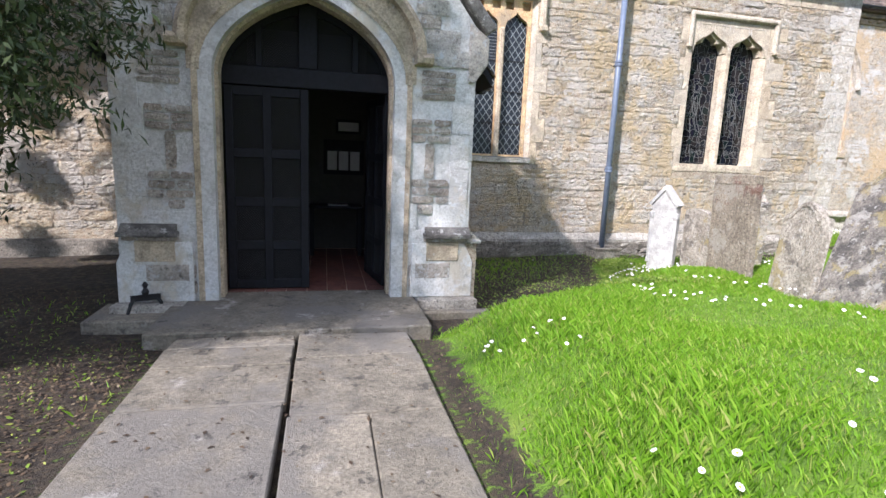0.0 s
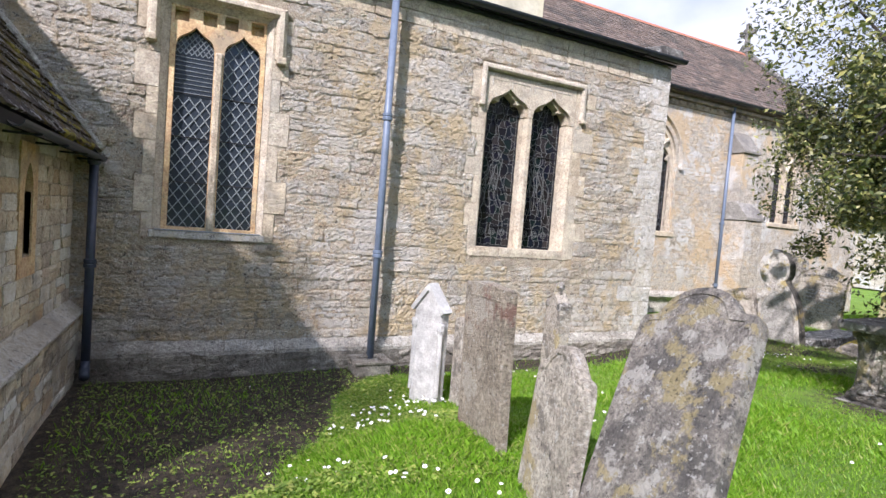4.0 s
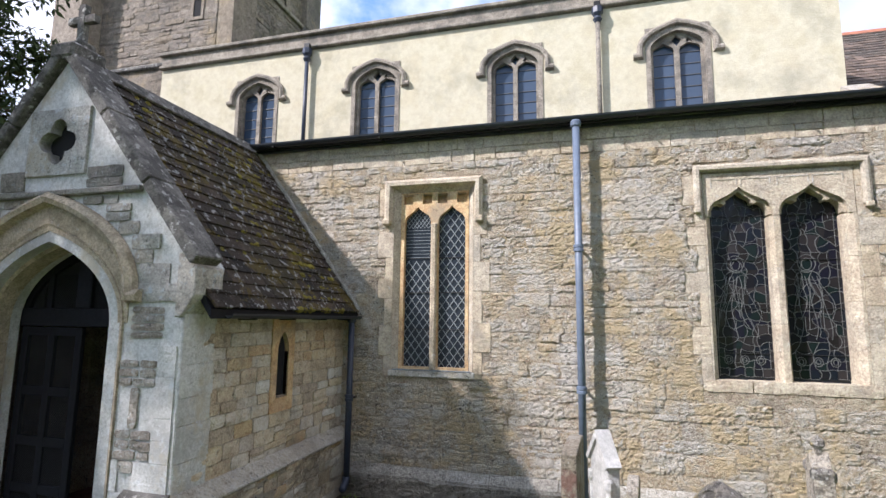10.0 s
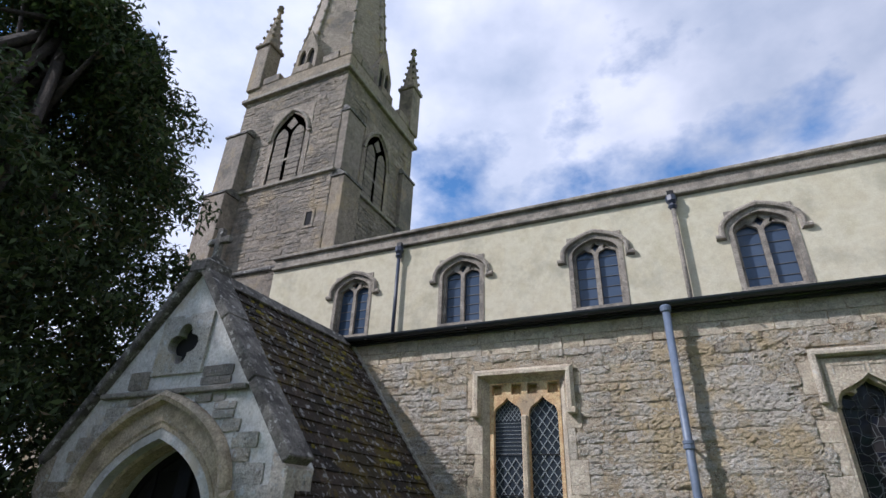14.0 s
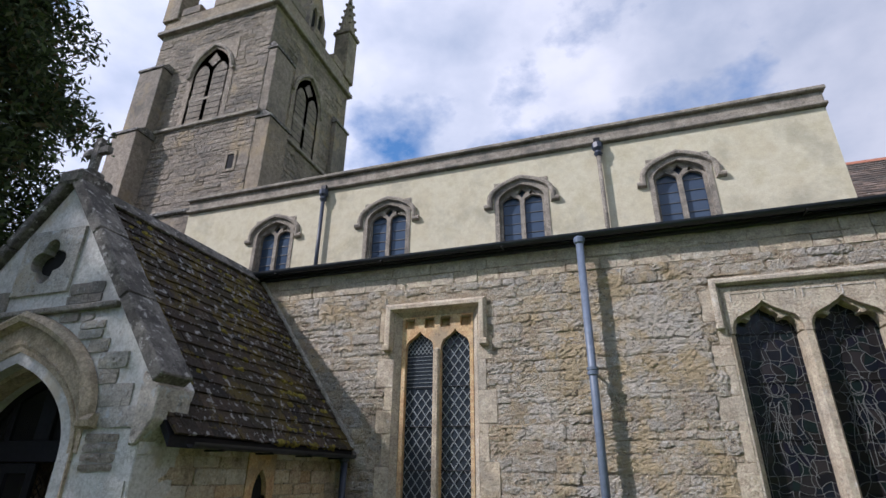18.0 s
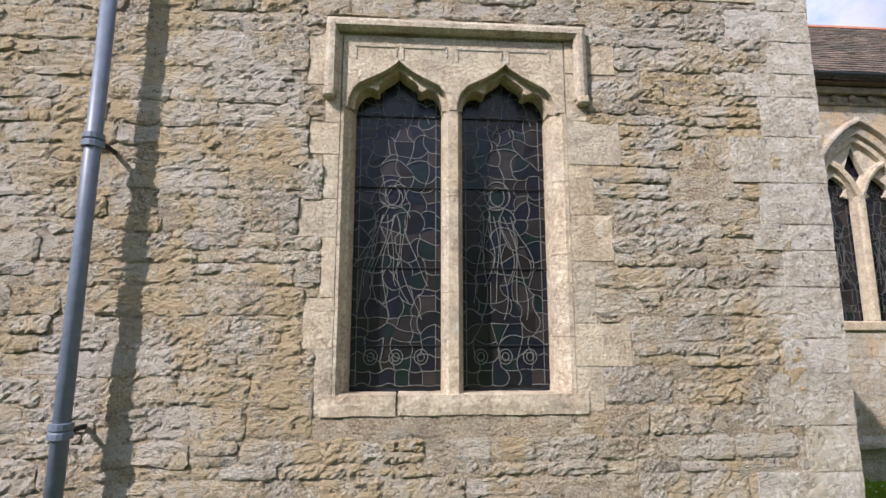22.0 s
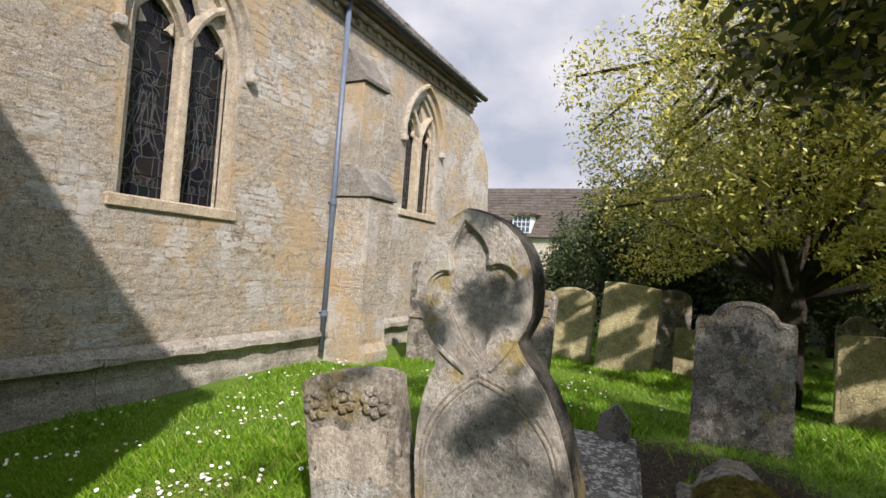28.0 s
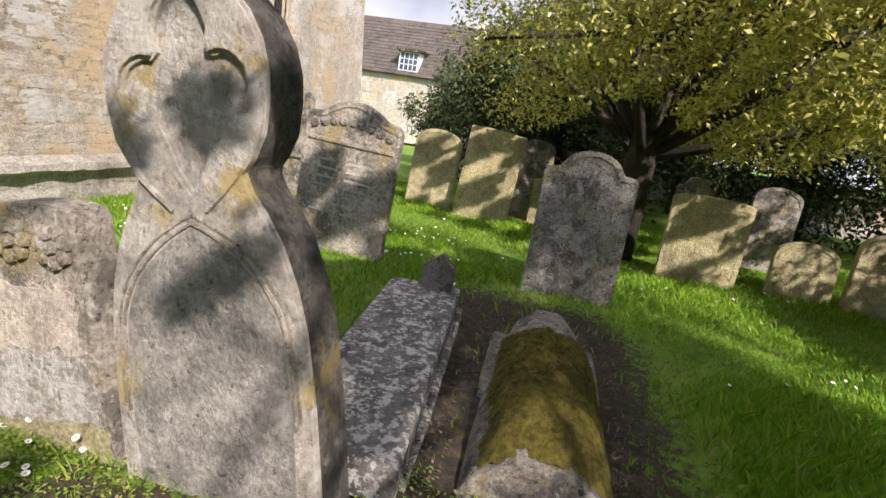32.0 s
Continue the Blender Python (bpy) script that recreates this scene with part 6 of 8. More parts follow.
for s in (-1, 1):
    mir = (lambda pts: pts) if s > 0 else (lambda pts: [(2 * PX - x, z) for x, z in pts][::-1])
    part("pier_base", bevel(plate(mir([(0.90, 0.10), (1.59, 0.10), (1.59, 0.50), (1.49, 0.70), (0.90, 0.70)]), [], PF - 0.035, PF + 0.02), 0.006), M_PIER, porch)
    # ochre stone in a darker tan: the cap's shadow is in the colour
    part("ochre_block", bevel(plate(mir([(1.06, 0.51), (1.42, 0.51), (1.42, 0.715), (1.06, 0.715)]), [], PF - 0.048, PF), 0.006), M_ARCH, porch)
    bm = plate(mir([(1.03, 0.72), (1.53, 0.72), (1.53, 0.755), (1.03, 0.755)]), [], PF - 0.055, PF + 0.01)
    part("pier_cap_bed", bevel(bm, 0.008), M_PATCH, porch)
    x0, x1 = (1.02, 1.56) if s > 0 else (2 * PX - 1.56, 2 * PX - 1.02)
    part("pier_cap", rough_block(x0, x1, PF - 0.12, PF + 0.01, 0.757, 0.817, rp, 0.05, 0.005, 0.014), M_COPING, porch)
    bm = boxes((x0 + 0.02, x1 - 0.02, PF - 0.09, PF + 0.01, 0.813, 0.88))
    for v in bm.verts:
        if v.co.z > 0.85:
            v.co.y = max(v.co.y, PF - 0.005)
    part("pier_weathering", bm, M_COPING, porch)
    x0, x1 = (0.97, 1.63) if s > 0 else (2 * PX - 1.63, 2 * PX - 0.97)
    part("pier_footing", rough_block(x0, x1, PF - 0.18, PF + 0.02, -0.15, 0.10, rp, 0.06, 0.008, 0.015), M_PLINTH, porch)
    for i, (z0, z1) in enumerate(((0.15, 0.31), (0.313, 0.48))):
        x0, x1 = (0.94, 1.33) if s > 0 else (2 * PX - 1.33, 2 * PX - 0.94)
        part("inset_block", rough_block(x0, x1, PF - 0.040, PF, z0, z1, rp, 0.05, 0.004, 0.004), M_PATCH if i else M_PIER, porch)
z, k = 0.865, 0
while z < EAVE - 0.16:
    h = min(rp.uniform(0.24, 0.40), EAVE - 0.12 - z)
    part("corner_block", rough_block(PE - 0.05, PE + 0.012, PF + 0.016, PF + (0.46 if k % 2 else 0.26), z + 0.002, z + h - 0.002, rp, 0.07, 0.003, 0.006), M_PIER, porch)
    z += h
    k += 1
# orders of the arch
for k, (w_, d0, d1, zz) in enumerate(((1.06, -0.002, 0.20, 3.36), (0.97, 0.10, 0.34, 3.26))):
    ring = [(PX - w_, 0.05), (PX + w_, 0.05)] + arc_pointed(PX, w_, 2.35, zz, 12)
    inner = [(PX - w_ + 0.12, 0.05), (PX + w_ - 0.12, 0.05)] + arc_pointed(PX, w_ - 0.12, 2.35, zz - 0.13, 12)
    bm = bmesh.new()
    a = [[bm.verts.new((x, PF - 0.012 + (d0 if q == 0 else d1), z)) for x, z in ring[1:] + ring[:1]] for q in (0, 1)]
    c = [[bm.verts.new((x, PF - 0.012 + (d0 + 0.06 if q == 0 else d1), z)) for x, z in inner[1:] + inner[:1]] for q in (0, 1)]
    n = len(ring)
    for i in range(n - 1):
        bm.faces.new((a[0][i], a[0][i + 1], c[0][i + 1], c[0][i]))
        bm.faces.new((c[0][i], c[0][i + 1], c[1][i + 1], c[1][i]))
        bm.faces.new((a[0][i + 1], a[0][i], a[1][i], a[1][i + 1]))
        bm.faces.new((c[1][i], c[1][i + 1], a[1][i + 1], a[1][i]))
    part("arch_order", bm, M_ARCH, porch)
ringo = [(PX + 1.10, 2.36)] + arc_pointed(PX, 1.10, 2.60, 3.56, 12) + [(PX - 1.10, 2.36)]
ringi = [(PX - 0.99, 2.36)] + arc_pointed(PX, 0.99, 2.38, 3.28, 12)[::-1] + [(PX + 0.99, 2.36)]
part("arch_ring", plate(ringo + ringi, [], PF + 0.001, PF + 0.02), M_ARCH, porch)
hp = [(PX + 1.26, 2.62), (PX + 1.14, 2.62)] + arc_pointed(PX, 1.14, 2.66, 3.62, 12) + [(PX - 1.14, 2.62), (PX - 1.26, 2.62)]
part("hood_mould", band(hp, [(-PF, -0.06), (-PF + 0.06, -0.05), (-PF + 0.10, 0.0), (-PF + 0.08, 0.05), (-PF, 0.07)]), M_ARCH, porch)
part("string_course", bevel(boxes((PX - 1.15, PX + 1.15, PF - 0.055, PF + 0.02, 3.63, 3.69)), 0.012), M_GABLE, porch)
for s in (-1, 1):
    x0 = PE if s > 0 else PW
    prof = [(x0 - 0.08 * s, 2.42), (x0 - 0.01 * s, 2.42), (x0 + 0.13 * s, 2.62), (x0 + 0.13 * s, 2.88), (x0 - 0.08 * s, 3.02)]
    part("kneeler", bevel(plate(prof if s > 0 else prof[::-1], [], PF - 0.02, PF + 0.36), 0.012), M_PORCH, porch)
qs = thing("porch_roundel", "quatrefoil stone roundel in the porch gable", "roundel", pose(0, 0, 0), kind="structure")
part("frame", plate([(PX - 0.40, 3.86), (PX + 0.40, 3.86), (PX + 0.40, 4.58), (PX - 0.40, 4.58)], [quat], PF - 0.02, PF + 0.10), M_PORCH, qs)
# black sheet close behind the quatrefoil for the shade within
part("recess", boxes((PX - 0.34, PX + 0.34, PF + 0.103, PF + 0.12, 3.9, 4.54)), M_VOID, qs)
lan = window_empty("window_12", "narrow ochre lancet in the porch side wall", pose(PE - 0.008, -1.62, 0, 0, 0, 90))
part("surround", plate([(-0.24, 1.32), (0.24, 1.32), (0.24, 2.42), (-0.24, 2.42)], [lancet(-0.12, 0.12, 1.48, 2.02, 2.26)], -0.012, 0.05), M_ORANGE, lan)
# no clear pane: a black sheet stands for the dark within
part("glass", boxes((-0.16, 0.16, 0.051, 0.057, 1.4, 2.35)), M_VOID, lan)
lanw = window_empty("window_13", "narrow leaded lancet in the west porch wall", pose(PW + 0.2, -1.63, 0, 0, 0, 90))
part("surround", plate([(-0.13, 1.36), (0.13, 1.36), (0.13, 2.22), (-0.13, 2.22)], [lancet(-0.11, 0.11, 1.40, 1.98, 2.17)], -0.05, 0.05), M_DRESSED, lanw)
part("lead_lattice", diamond_lattice(-0.115, 0.115, 1.38, 2.19, 0.0, 0.075, 0.11, 0.004), M_LEAD_DARK, lanw)
# porch roof
XE, ZE = PE + 0.22, EAVE - 0.10
proof = thing("roof_porch", "steep porch roof of mossy dark stone tiles", "roof", pose(0, 0, 0), kind="structure")
bm = bmesh.new()
for s in (1, -1):
    xe = PX + s * (XE - PX)
    vs = [bm.verts.new(p) for p in ((xe, PF + 0.1, ZE), (xe, -0.01, ZE), (PX, -0.01, APEX), (PX, PF + 0.1, APEX))]
    ws = [bm.verts.new(v.co + Vector((0, 0, -0.09))) for v in vs]
    bm.faces.new(vs)
    bm.faces.new(ws[::-1])
    for i in range(4):
        bm.faces.new((vs[i], ws[i], ws[(i + 1) % 4], vs[(i + 1) % 4]))
part("deck", bm, M_DOOR, proof)
for s in (1, -1):
    hold = part("slope", boxes((-0.01, 0.0, 0.0, 0.01, -0.02, -0.01)), M_TILE, proof)
    # local x runs back along the ridge, local y climbs the slope
    hold.matrix_world = Matrix.Translation((PX, 0, 0)) @ Matrix(((0, -s, 0, s * (XE - PX)), (1, 0, 0, 0), (0, 0, 1, 0), (0, 0, 0, 1)))
    tile_slope(PF + 0.12, -0.02, 0.0, ZE, XE - PX, APEX, 0.165, 0.20, M_TILE, hold, rp, 0.022, near=(lambda x, f: f < 0.62) if s > 0 else None)
    # raised coping on the gable
    L = math.hypot(APEX - EAVE - 0.27, PE + 0.10 - PX)
    cop = part("coping", bevel(boxes((0, 0.36, 0, L * 0.34, 0, 0.12), (0, 0.36, L * 0.34 + 0.01, L * 0.67, 0, 0.12), (0, 0.36, L * 0.67 + 0.01, L, 0, 0.12)), 0.015), M_COPING, proof)
    e = Vector((PX + s * (PE + 0.10 - PX), PF - 0.08, EAVE + 0.30))
    d = (Vector((PX, PF - 0.08, APEX + 0.03)) - e).normalized()
    u = Vector((0, 1, 0))
    nn = u.cross(d) * (1 if u.cross(d).z > 0 else -1)
    cop.matrix_world = Matrix(((u.x, d.x, nn.x, e.x), (u.y, d.y, nn.y, e.y), (u.z, d.z, nn.z, e.z), (0, 0, 0, 1)))
part("ridge", bevel(prism([(-0.13, -0.10), (0, 0.07), (0.13, -0.10), (0.10, -0.12), (0, 0.03), (-0.10, -0.12)], 0, 3.1), 0.005), M_COPING, proof).matrix_world = pose(PX, PF + 0.05, APEX + 0.05, 0, 0, 90)
part("apex_stone", bevel(boxes((PX - 0.16, PX + 0.16, PF - 0.10, PF + 0.32, APEX - 0.02, APEX + 0.16)), 0.03), M_COPING, proof)
cross = thing("gable_cross", "small weathered stone cross on the porch gable", "cross", pose(PX, PF + 0.12, APEX + 0.14))
part("socket", bevel(boxes((-0.11, 0.11, -0.10, 0.10, -0.03, 0.10)), 0.02), M_COPING, cross)
part("shaft", rough_block(-0.045, 0.045, -0.04, 0.04, 0.08, 0.56, rp, 0.06, 0.004, 0.008), M_COPING, cross)
part("arm", rough_block(-0.19, 0.19, -0.037, 0.037, 0.33, 0.42, rp, 0.06, 0.004, 0.008), M_COPING, cross)
for s in (1, -1):
    fil = part("mortar_fillet", rough_block(0, math.hypot(APEX - ZE, XE - PX), -0.05, 0.0, 0.0, 0.07, rp, 0.07, 0.010, 0.02), M_PLINTH, proof, "pale mortar fillet against the aisle wall")
    e = Vector((PX + s * (XE - PX), -0.004, ZE + 0.03))
    d = (Vector((PX, -0.004, APEX + 0.03)) - e).normalized()
    y_ = Vector((0, 1, 0))
    nn = y_.cross(d) * (1 if y_.cross(d).z > 0 else -1)
    fil.matrix_world = Matrix(((d.x, y_.x, nn.x, e.x), (d.y, y_.y, nn.y, e.y), (d.z, y_.z, nn.z, e.z), (0, 0, 0, 1)))
pg = gutter("porch_gutter", -3.0, -0.05, 0, 0, "dark iron gutter along the porch eaves", 0.05, 4)
pg.matrix_world = pose(XE + 0.04, -3.0, ZE - 0.04, 0, 0, 90)

# porch inside
structure("floor_porch", boxes((PW + 0.4, PE - 0.4, PF + 0.36, 0.0, -0.1, 0.075)), M_MORTAR, "red clay tile porch floor", "floor")
fl = bpy.data.objects["floor_porch"]
tm = boxes((0.004, 0.221, 0.004, 0.221, 0, 0.012))
tmm = bpy.data.meshes.new("floor_tile")
tm.to_mesh(tmm)
tmm.materials.append(M_REDFLOOR)
for i in range(12):
    for k in range(12):
        o = new("floor_tile", tmm)
        o.location, o.parent = (PW + 0.4 + i * 0.225, PF + 0.37 + k * 0.225, 0.076), fl
structure("wall_porch_inner", plate([(PW + 0.4, 0.0), (PE - 0.4, 0.0), (PE - 0.4, 3.0), (PX, 4.6), (PW + 0.4, 3.0)], [], -0.12, -0.02), M_PLASTERIN, "plaster inside the porch, coloured dark for the gloom", "wall")
nb = thing("notice_board", "framed notice board on the inner porch wall", "notice board", pose(0.28, -0.14, 1.55))
part("board", boxes((-0.32, 0.32, -0.03, 0, -0.25, 0.3)), M_DOOR, nb)
for i in range(3):
    part("paper", boxes((-0.26 + i * 0.18, -0.11 + i * 0.18, -0.036, -0.03, -0.18, 0.12)), M_PAPER, nb)
nb2 = thing("framed_notice", "small dark framed notice on the porch wall", "notice board", pose(0.35, -0.14, 2.05))
part("frame", boxes((-0.2, 0.2, -0.03, 0, -0.1, 0.12)), M_DOOR, nb2)
part("paper", boxes((-0.16, 0.16, -0.035, -0.03, -0.06, 0.08)), M_PAPER, nb2)
tb = thing("side_table", "dark wooden side table with papers in the porch", "table", pose(0.15, -0.6, 0.088))
part("tabletop", bevel(boxes((-0.4, 0.4, -0.25, 0.25, 0.72, 0.76)), 0.008), M_DOOR, tb)
for x in (-0.36, 0.36):
    for y in (-0.21, 0.21):
        part("leg", boxes((x - 0.03, x + 0.03, y - 0.03, y + 0.03, 0, 0.72)), M_DOOR, tb)
lf = thing("leaflets", "white leaflets lying on the porch table", "paper", pose(0.18, -0.65, 0.848))
part("sheet", boxes((-0.15, 0.15, -0.1, 0.1, 0, 0.012)), M_PAPER, lf)


def door_leaf(name, label, m, w, h):
    """A framed leaf with wire mesh panels."""
    d = tagged(thing(name, label, "door", m), kind="structure")
    for x in (0.0, w - 0.09, w * 0.5 - 0.045):
        part("stile", bevel(boxes((x, x + 0.09, -0.025, 0.025, 0, h)), 0.006), M_DOOR, d)
    zs = [0.0, h * 0.20, h * 0.42, h * 0.66, h - 0.10]
    for z in zs:
        part("rail", bevel(boxes((0.09, w - 0.09, -0.022, 0.022, z, z + 0.10)), 0.006), M_DOOR, d)
    for z0, z1 in zip(zs, zs[1:]):
        for x in (0.09, w * 0.5 + 0.045):
            a, b_ = x, x + w * 0.5 - 0.135
            # lower mesh is backed by a black sheet for the dark porch
            if z0 < h * 0.3:
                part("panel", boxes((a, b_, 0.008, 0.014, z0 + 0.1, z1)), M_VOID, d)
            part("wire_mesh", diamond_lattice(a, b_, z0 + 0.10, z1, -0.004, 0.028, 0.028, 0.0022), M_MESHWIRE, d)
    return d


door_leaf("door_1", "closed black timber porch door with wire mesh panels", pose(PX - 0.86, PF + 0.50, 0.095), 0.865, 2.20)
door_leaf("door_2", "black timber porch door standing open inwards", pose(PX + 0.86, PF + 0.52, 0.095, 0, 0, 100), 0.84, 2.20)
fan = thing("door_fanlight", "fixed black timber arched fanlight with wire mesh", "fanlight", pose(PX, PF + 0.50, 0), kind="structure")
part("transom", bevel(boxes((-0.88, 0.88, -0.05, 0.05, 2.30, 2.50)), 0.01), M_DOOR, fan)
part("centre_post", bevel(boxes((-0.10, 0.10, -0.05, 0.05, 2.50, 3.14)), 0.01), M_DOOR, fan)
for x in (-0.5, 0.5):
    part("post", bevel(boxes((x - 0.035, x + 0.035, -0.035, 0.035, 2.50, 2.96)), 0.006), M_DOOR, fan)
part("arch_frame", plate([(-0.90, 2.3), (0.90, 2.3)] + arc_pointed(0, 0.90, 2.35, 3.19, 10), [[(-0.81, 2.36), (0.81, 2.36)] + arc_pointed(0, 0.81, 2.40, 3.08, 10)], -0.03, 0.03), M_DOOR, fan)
# black sheet behind the mesh for the shade inside
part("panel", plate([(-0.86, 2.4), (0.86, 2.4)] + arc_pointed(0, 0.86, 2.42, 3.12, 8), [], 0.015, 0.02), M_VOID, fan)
part("wire_mesh", diamond_lattice(-0.62, 0.62, 2.50, 2.88, 0.0, 0.028, 0.028, 0.0022), M_MESHWIRE, fan)

# ---------------------------------------------------------------- path and landing
landing = structure("pavement_landing", bevel(boxes((-1.50, 0.95, -4.29, PF + 0.35, -0.12, 0.092)), 0.012), M_PAVE, "broad worn stone landing before the porch", "pavement")
structure("pavement_side", bevel(boxes((-2.18, -1.51, -3.72, -3.10, -0.12, 0.03)), 0.012), M_PAVE, "side slab beside the porch landing", "pavement")
structure("pavement_corner", bevel(boxes((0.97, 1.75, -3.60, -3.49, -0.15, 0.0)), 0.012), M_PAVE, "small corner slab beside the porch", "pavement")
path = structure("pavement_path", boxes((-1.25, 0.72, -14.0, -4.30, -0.3, -0.05)), M_MORTAR, "stone-flagged path to the porch", "pavement")
rq = random.Random(2)
CUTL, CUTR = [0.10, 0.20, 0.44, 0.62, 0.95, 1.2, 0.9, 1.1, 1.0, 1.2, 1.2, 1.0], [0.62, 0.95, 1.15, 0.9, 1.2, 1.0, 1.3, 1.0, 1.2, 1.2]


def flag(x0, x1, y0, y1):
    bm = boxes((x0 + 0.008, x1 - 0.008, y0 + 0.008, y1 - 0.008, -0.1, 0.0))
    for v in bm.verts:
        v.co.x += rq.uniform(-0.012, 0.012)
        v.co.y += rq.uniform(-0.012, 0.012)
        if v.co.z > -0.05:
            v.co.z = 0.012 + float(ground_z(0.0, v.co.y)) + 0.06 + rq.uniform(-0.006, 0.006)
    part("flagstone", bevel(bm, 0.008), M_PAVE, path)


for cuts, x0, x1 in ((CUTL, -1.24, -0.265), (CUTR, -0.25, 0.72)):
    y = -4.30
    for i, c in enumerate(cuts):
        y0 = max(y - c, -14)
        if cuts is CUTR and i == 2:
            flag(x0, x0 + 0.48, y0, y)
            flag(x0 + 0.48, x1, y0, y)
        elif cuts is CUTL and i == 0:
            flag(x0, x0 + 0.42, y0, y)
            flag(x0 + 0.42, x1, y0, y)
        else:
            flag(x0, x1, y0, y)
        y = y0
sc = thing("boot_scraper", "black wrought-iron boot scraper on its slab", "boot scraper", pose(-1.72, -3.42, 0.03, 0, 0, 20))
for s in (-1, 1):
    part("foot", tube([(s * 0.16, -0.05, 0), (s * 0.13, -0.02, 0.08), (s * 0.10, 0, 0.13)], 0.016, 6), M_IRON, sc)
    part("foot", tube([(s * 0.16, 0.05, 0), (s * 0.13, 0.02, 0.08), (s * 0.10, 0, 0.13)], 0.016, 6), M_IRON, sc)
part("blade", bevel(boxes((-0.13, 0.13, -0.012, 0.012, 0.11, 0.17)), 0.004), M_IRON, sc)
part("finial", lathe([(0.02, 0.15), (0.035, 0.2), (0.015, 0.24), (0.03, 0.27), (0.0, 0.31)], 8), M_IRON, sc)

# ---------------------------------------------------------------- graves
def headstone(label, x, yc, w, h, t, style, material, lean_y=0.0, lean_x=0.0, turn=0.0, base=None, group="headstones", carved=True):
    """A headstone whose face looks west: its outline drawn in local x (width), z; local -y is the face."""
    hw = w / 2
    if style == "round":
        top = [(hw, h - hw * 0.55)] + [(hw * math.cos(a), h - hw * 0.55 + hw * 0.55 * math.sin(a)) for a in [math.pi * i / 12 for i in range(1, 12)]] + [(-hw, h - hw * 0.55)]
    elif style == "shoulder":
        s = hw * 0.62
        top = [(hw, h - 0.24), (hw - 0.02, h - 0.19), (s + 0.03, h - 0.18)] + [(s * math.cos(a), h - 0.16 + 0.16 * math.sin(a)) for a in [math.pi * i / 12 for i in range(1, 12)]] + [(-s - 0.03, h - 0.18), (-hw + 0.02, h - 0.19), (-hw, h - 0.24)]
    elif style == "scroll":
        top = [(hw, h - 0.22), (hw * 0.92, h - 0.15), (hw * 0.7, h - 0.14), (hw * 0.45, h - 0.06), (hw * 0.2, h - 0.01), (0, h), (-hw * 0.2, h - 0.01), (-hw * 0.45, h - 0.06), (-hw * 0.7, h - 0.14), (-hw * 0.92, h - 0.15), (-hw, h - 0.22)]
    elif style == "gable":
        top = [(hw, h - hw * 1.0), (0, h), (-hw, h - hw * 1.0)]
    elif style == "slant":
        top = [(hw, h - 0.03), (hw * 0.3, h - 0.01), (-hw * 0.4, h), (-hw, h - 0.02)]
    elif style == "low":
        top = [(hw, h - 0.06)] + [(hw * math.cos(a), h - 0.06 + 0.06 * math.sin(a)) for a in [math.pi * i / 8 for i in range(1, 8)]] + [(-hw, h - 0.06)]
    loop = [(-hw, -0.35), (hw, -0.35)] + top
    z = gz(x, yc) if base is None else base
    g = thing("headstone", label, "headstone", pose(x, yc, z, 0, 0, -90 + turn) @ pose(0, 0, 0, lean_x, lean_y, 0), group)
    bm = plate(loop, [], -t / 2, t / 2)
    bmesh.ops.dissolve_limit(bm, angle_limit=0.02, verts=bm.verts, edges=bm.edges)
    rr = random.Random(int(x * 100 + yc * 10))
    sharp = [e for e in bm.edges if e.calc_length() > 0.001 and len(e.link_faces) == 2 and e.calc_face_angle() > 0.6]
    bmesh.ops.bevel(bm, geom=sharp, offset=min(0.014, t * 0.15), segments=2, affect="EDGES", profile=0.6)
    part("slab", bm, material, g)
    if style in ("shoulder", "scroll", "round"):
        q = [(px * 0.88, pz - 0.045) for px, pz in top]
        part("moulding", band(q, [(t / 2 - 0.004, -0.012), (t / 2 + 0.010, -0.008), (t / 2 + 0.010, 0.008), (t / 2 - 0.004, 0.012)]), material, g)
    elif carved and style in ("slant", "low", "gable") and w > 0.35:
        k = 0.06
        q = [(hw - k, 0.12), (hw - k, h - (0.12 if style != "gable" else hw)), (-hw + k, h - (0.12 if style != "gable" else hw)), (-hw + k, 0.12)]
        if style == "low":
            q = [(hw - k, 0.12), (hw - k, h - 0.14)] + [((hw - k) * math.cos(a), h - 0.14 + 0.05 * math.sin(a)) for a in [math.pi * i / 8 for i in range(1, 8)]] + [(-hw + k, h - 0.14), (-hw + k, 0.12)]
        if style != "gable":
            part("border_moulding", band(q, [(t / 2 - 0.004, -0.008), (t / 2 + 0.006, -0.005), (t / 2 + 0.006, 0.005), (t / 2 - 0.004, 0.008)]), material, g)
    if carved and h > 0.8 and style != "gable":
        for i in range(6):
            z0 = h * 0.72 - i * h * 0.075
            for x0, x1 in ((-0.30, -0.12), (-0.09, 0.10), (0.13, 0.29)):
                o = rr.uniform(-0.03, 0.03)
                part("inscription_bar", boxes((w * (x0 + o), w * (x1 + o), -t / 2 - 0.0025, -t / 2 + 0.002, z0, z0 + 0.016)), material, g)
    return g


def face_panel(g, w, z0, z1, t, material, rows, r):
    """Worn lettering that cannot be read, as short bars on the face."""
    z = z1
    for i in range(rows):
        n = r.randint(2, 4)
        x = -w / 2
        for k in range(n):
            l = r.uniform(0.4, 0.9) * w / n
            part("inscription_bar", boxes((x, x + l, -t / 2 - 0.003, -t / 2 + 0.002, z, z + 0.022)), material, g)
            x += w / n
        z -= (z1 - z0) / rows


rg = random.Random(31)
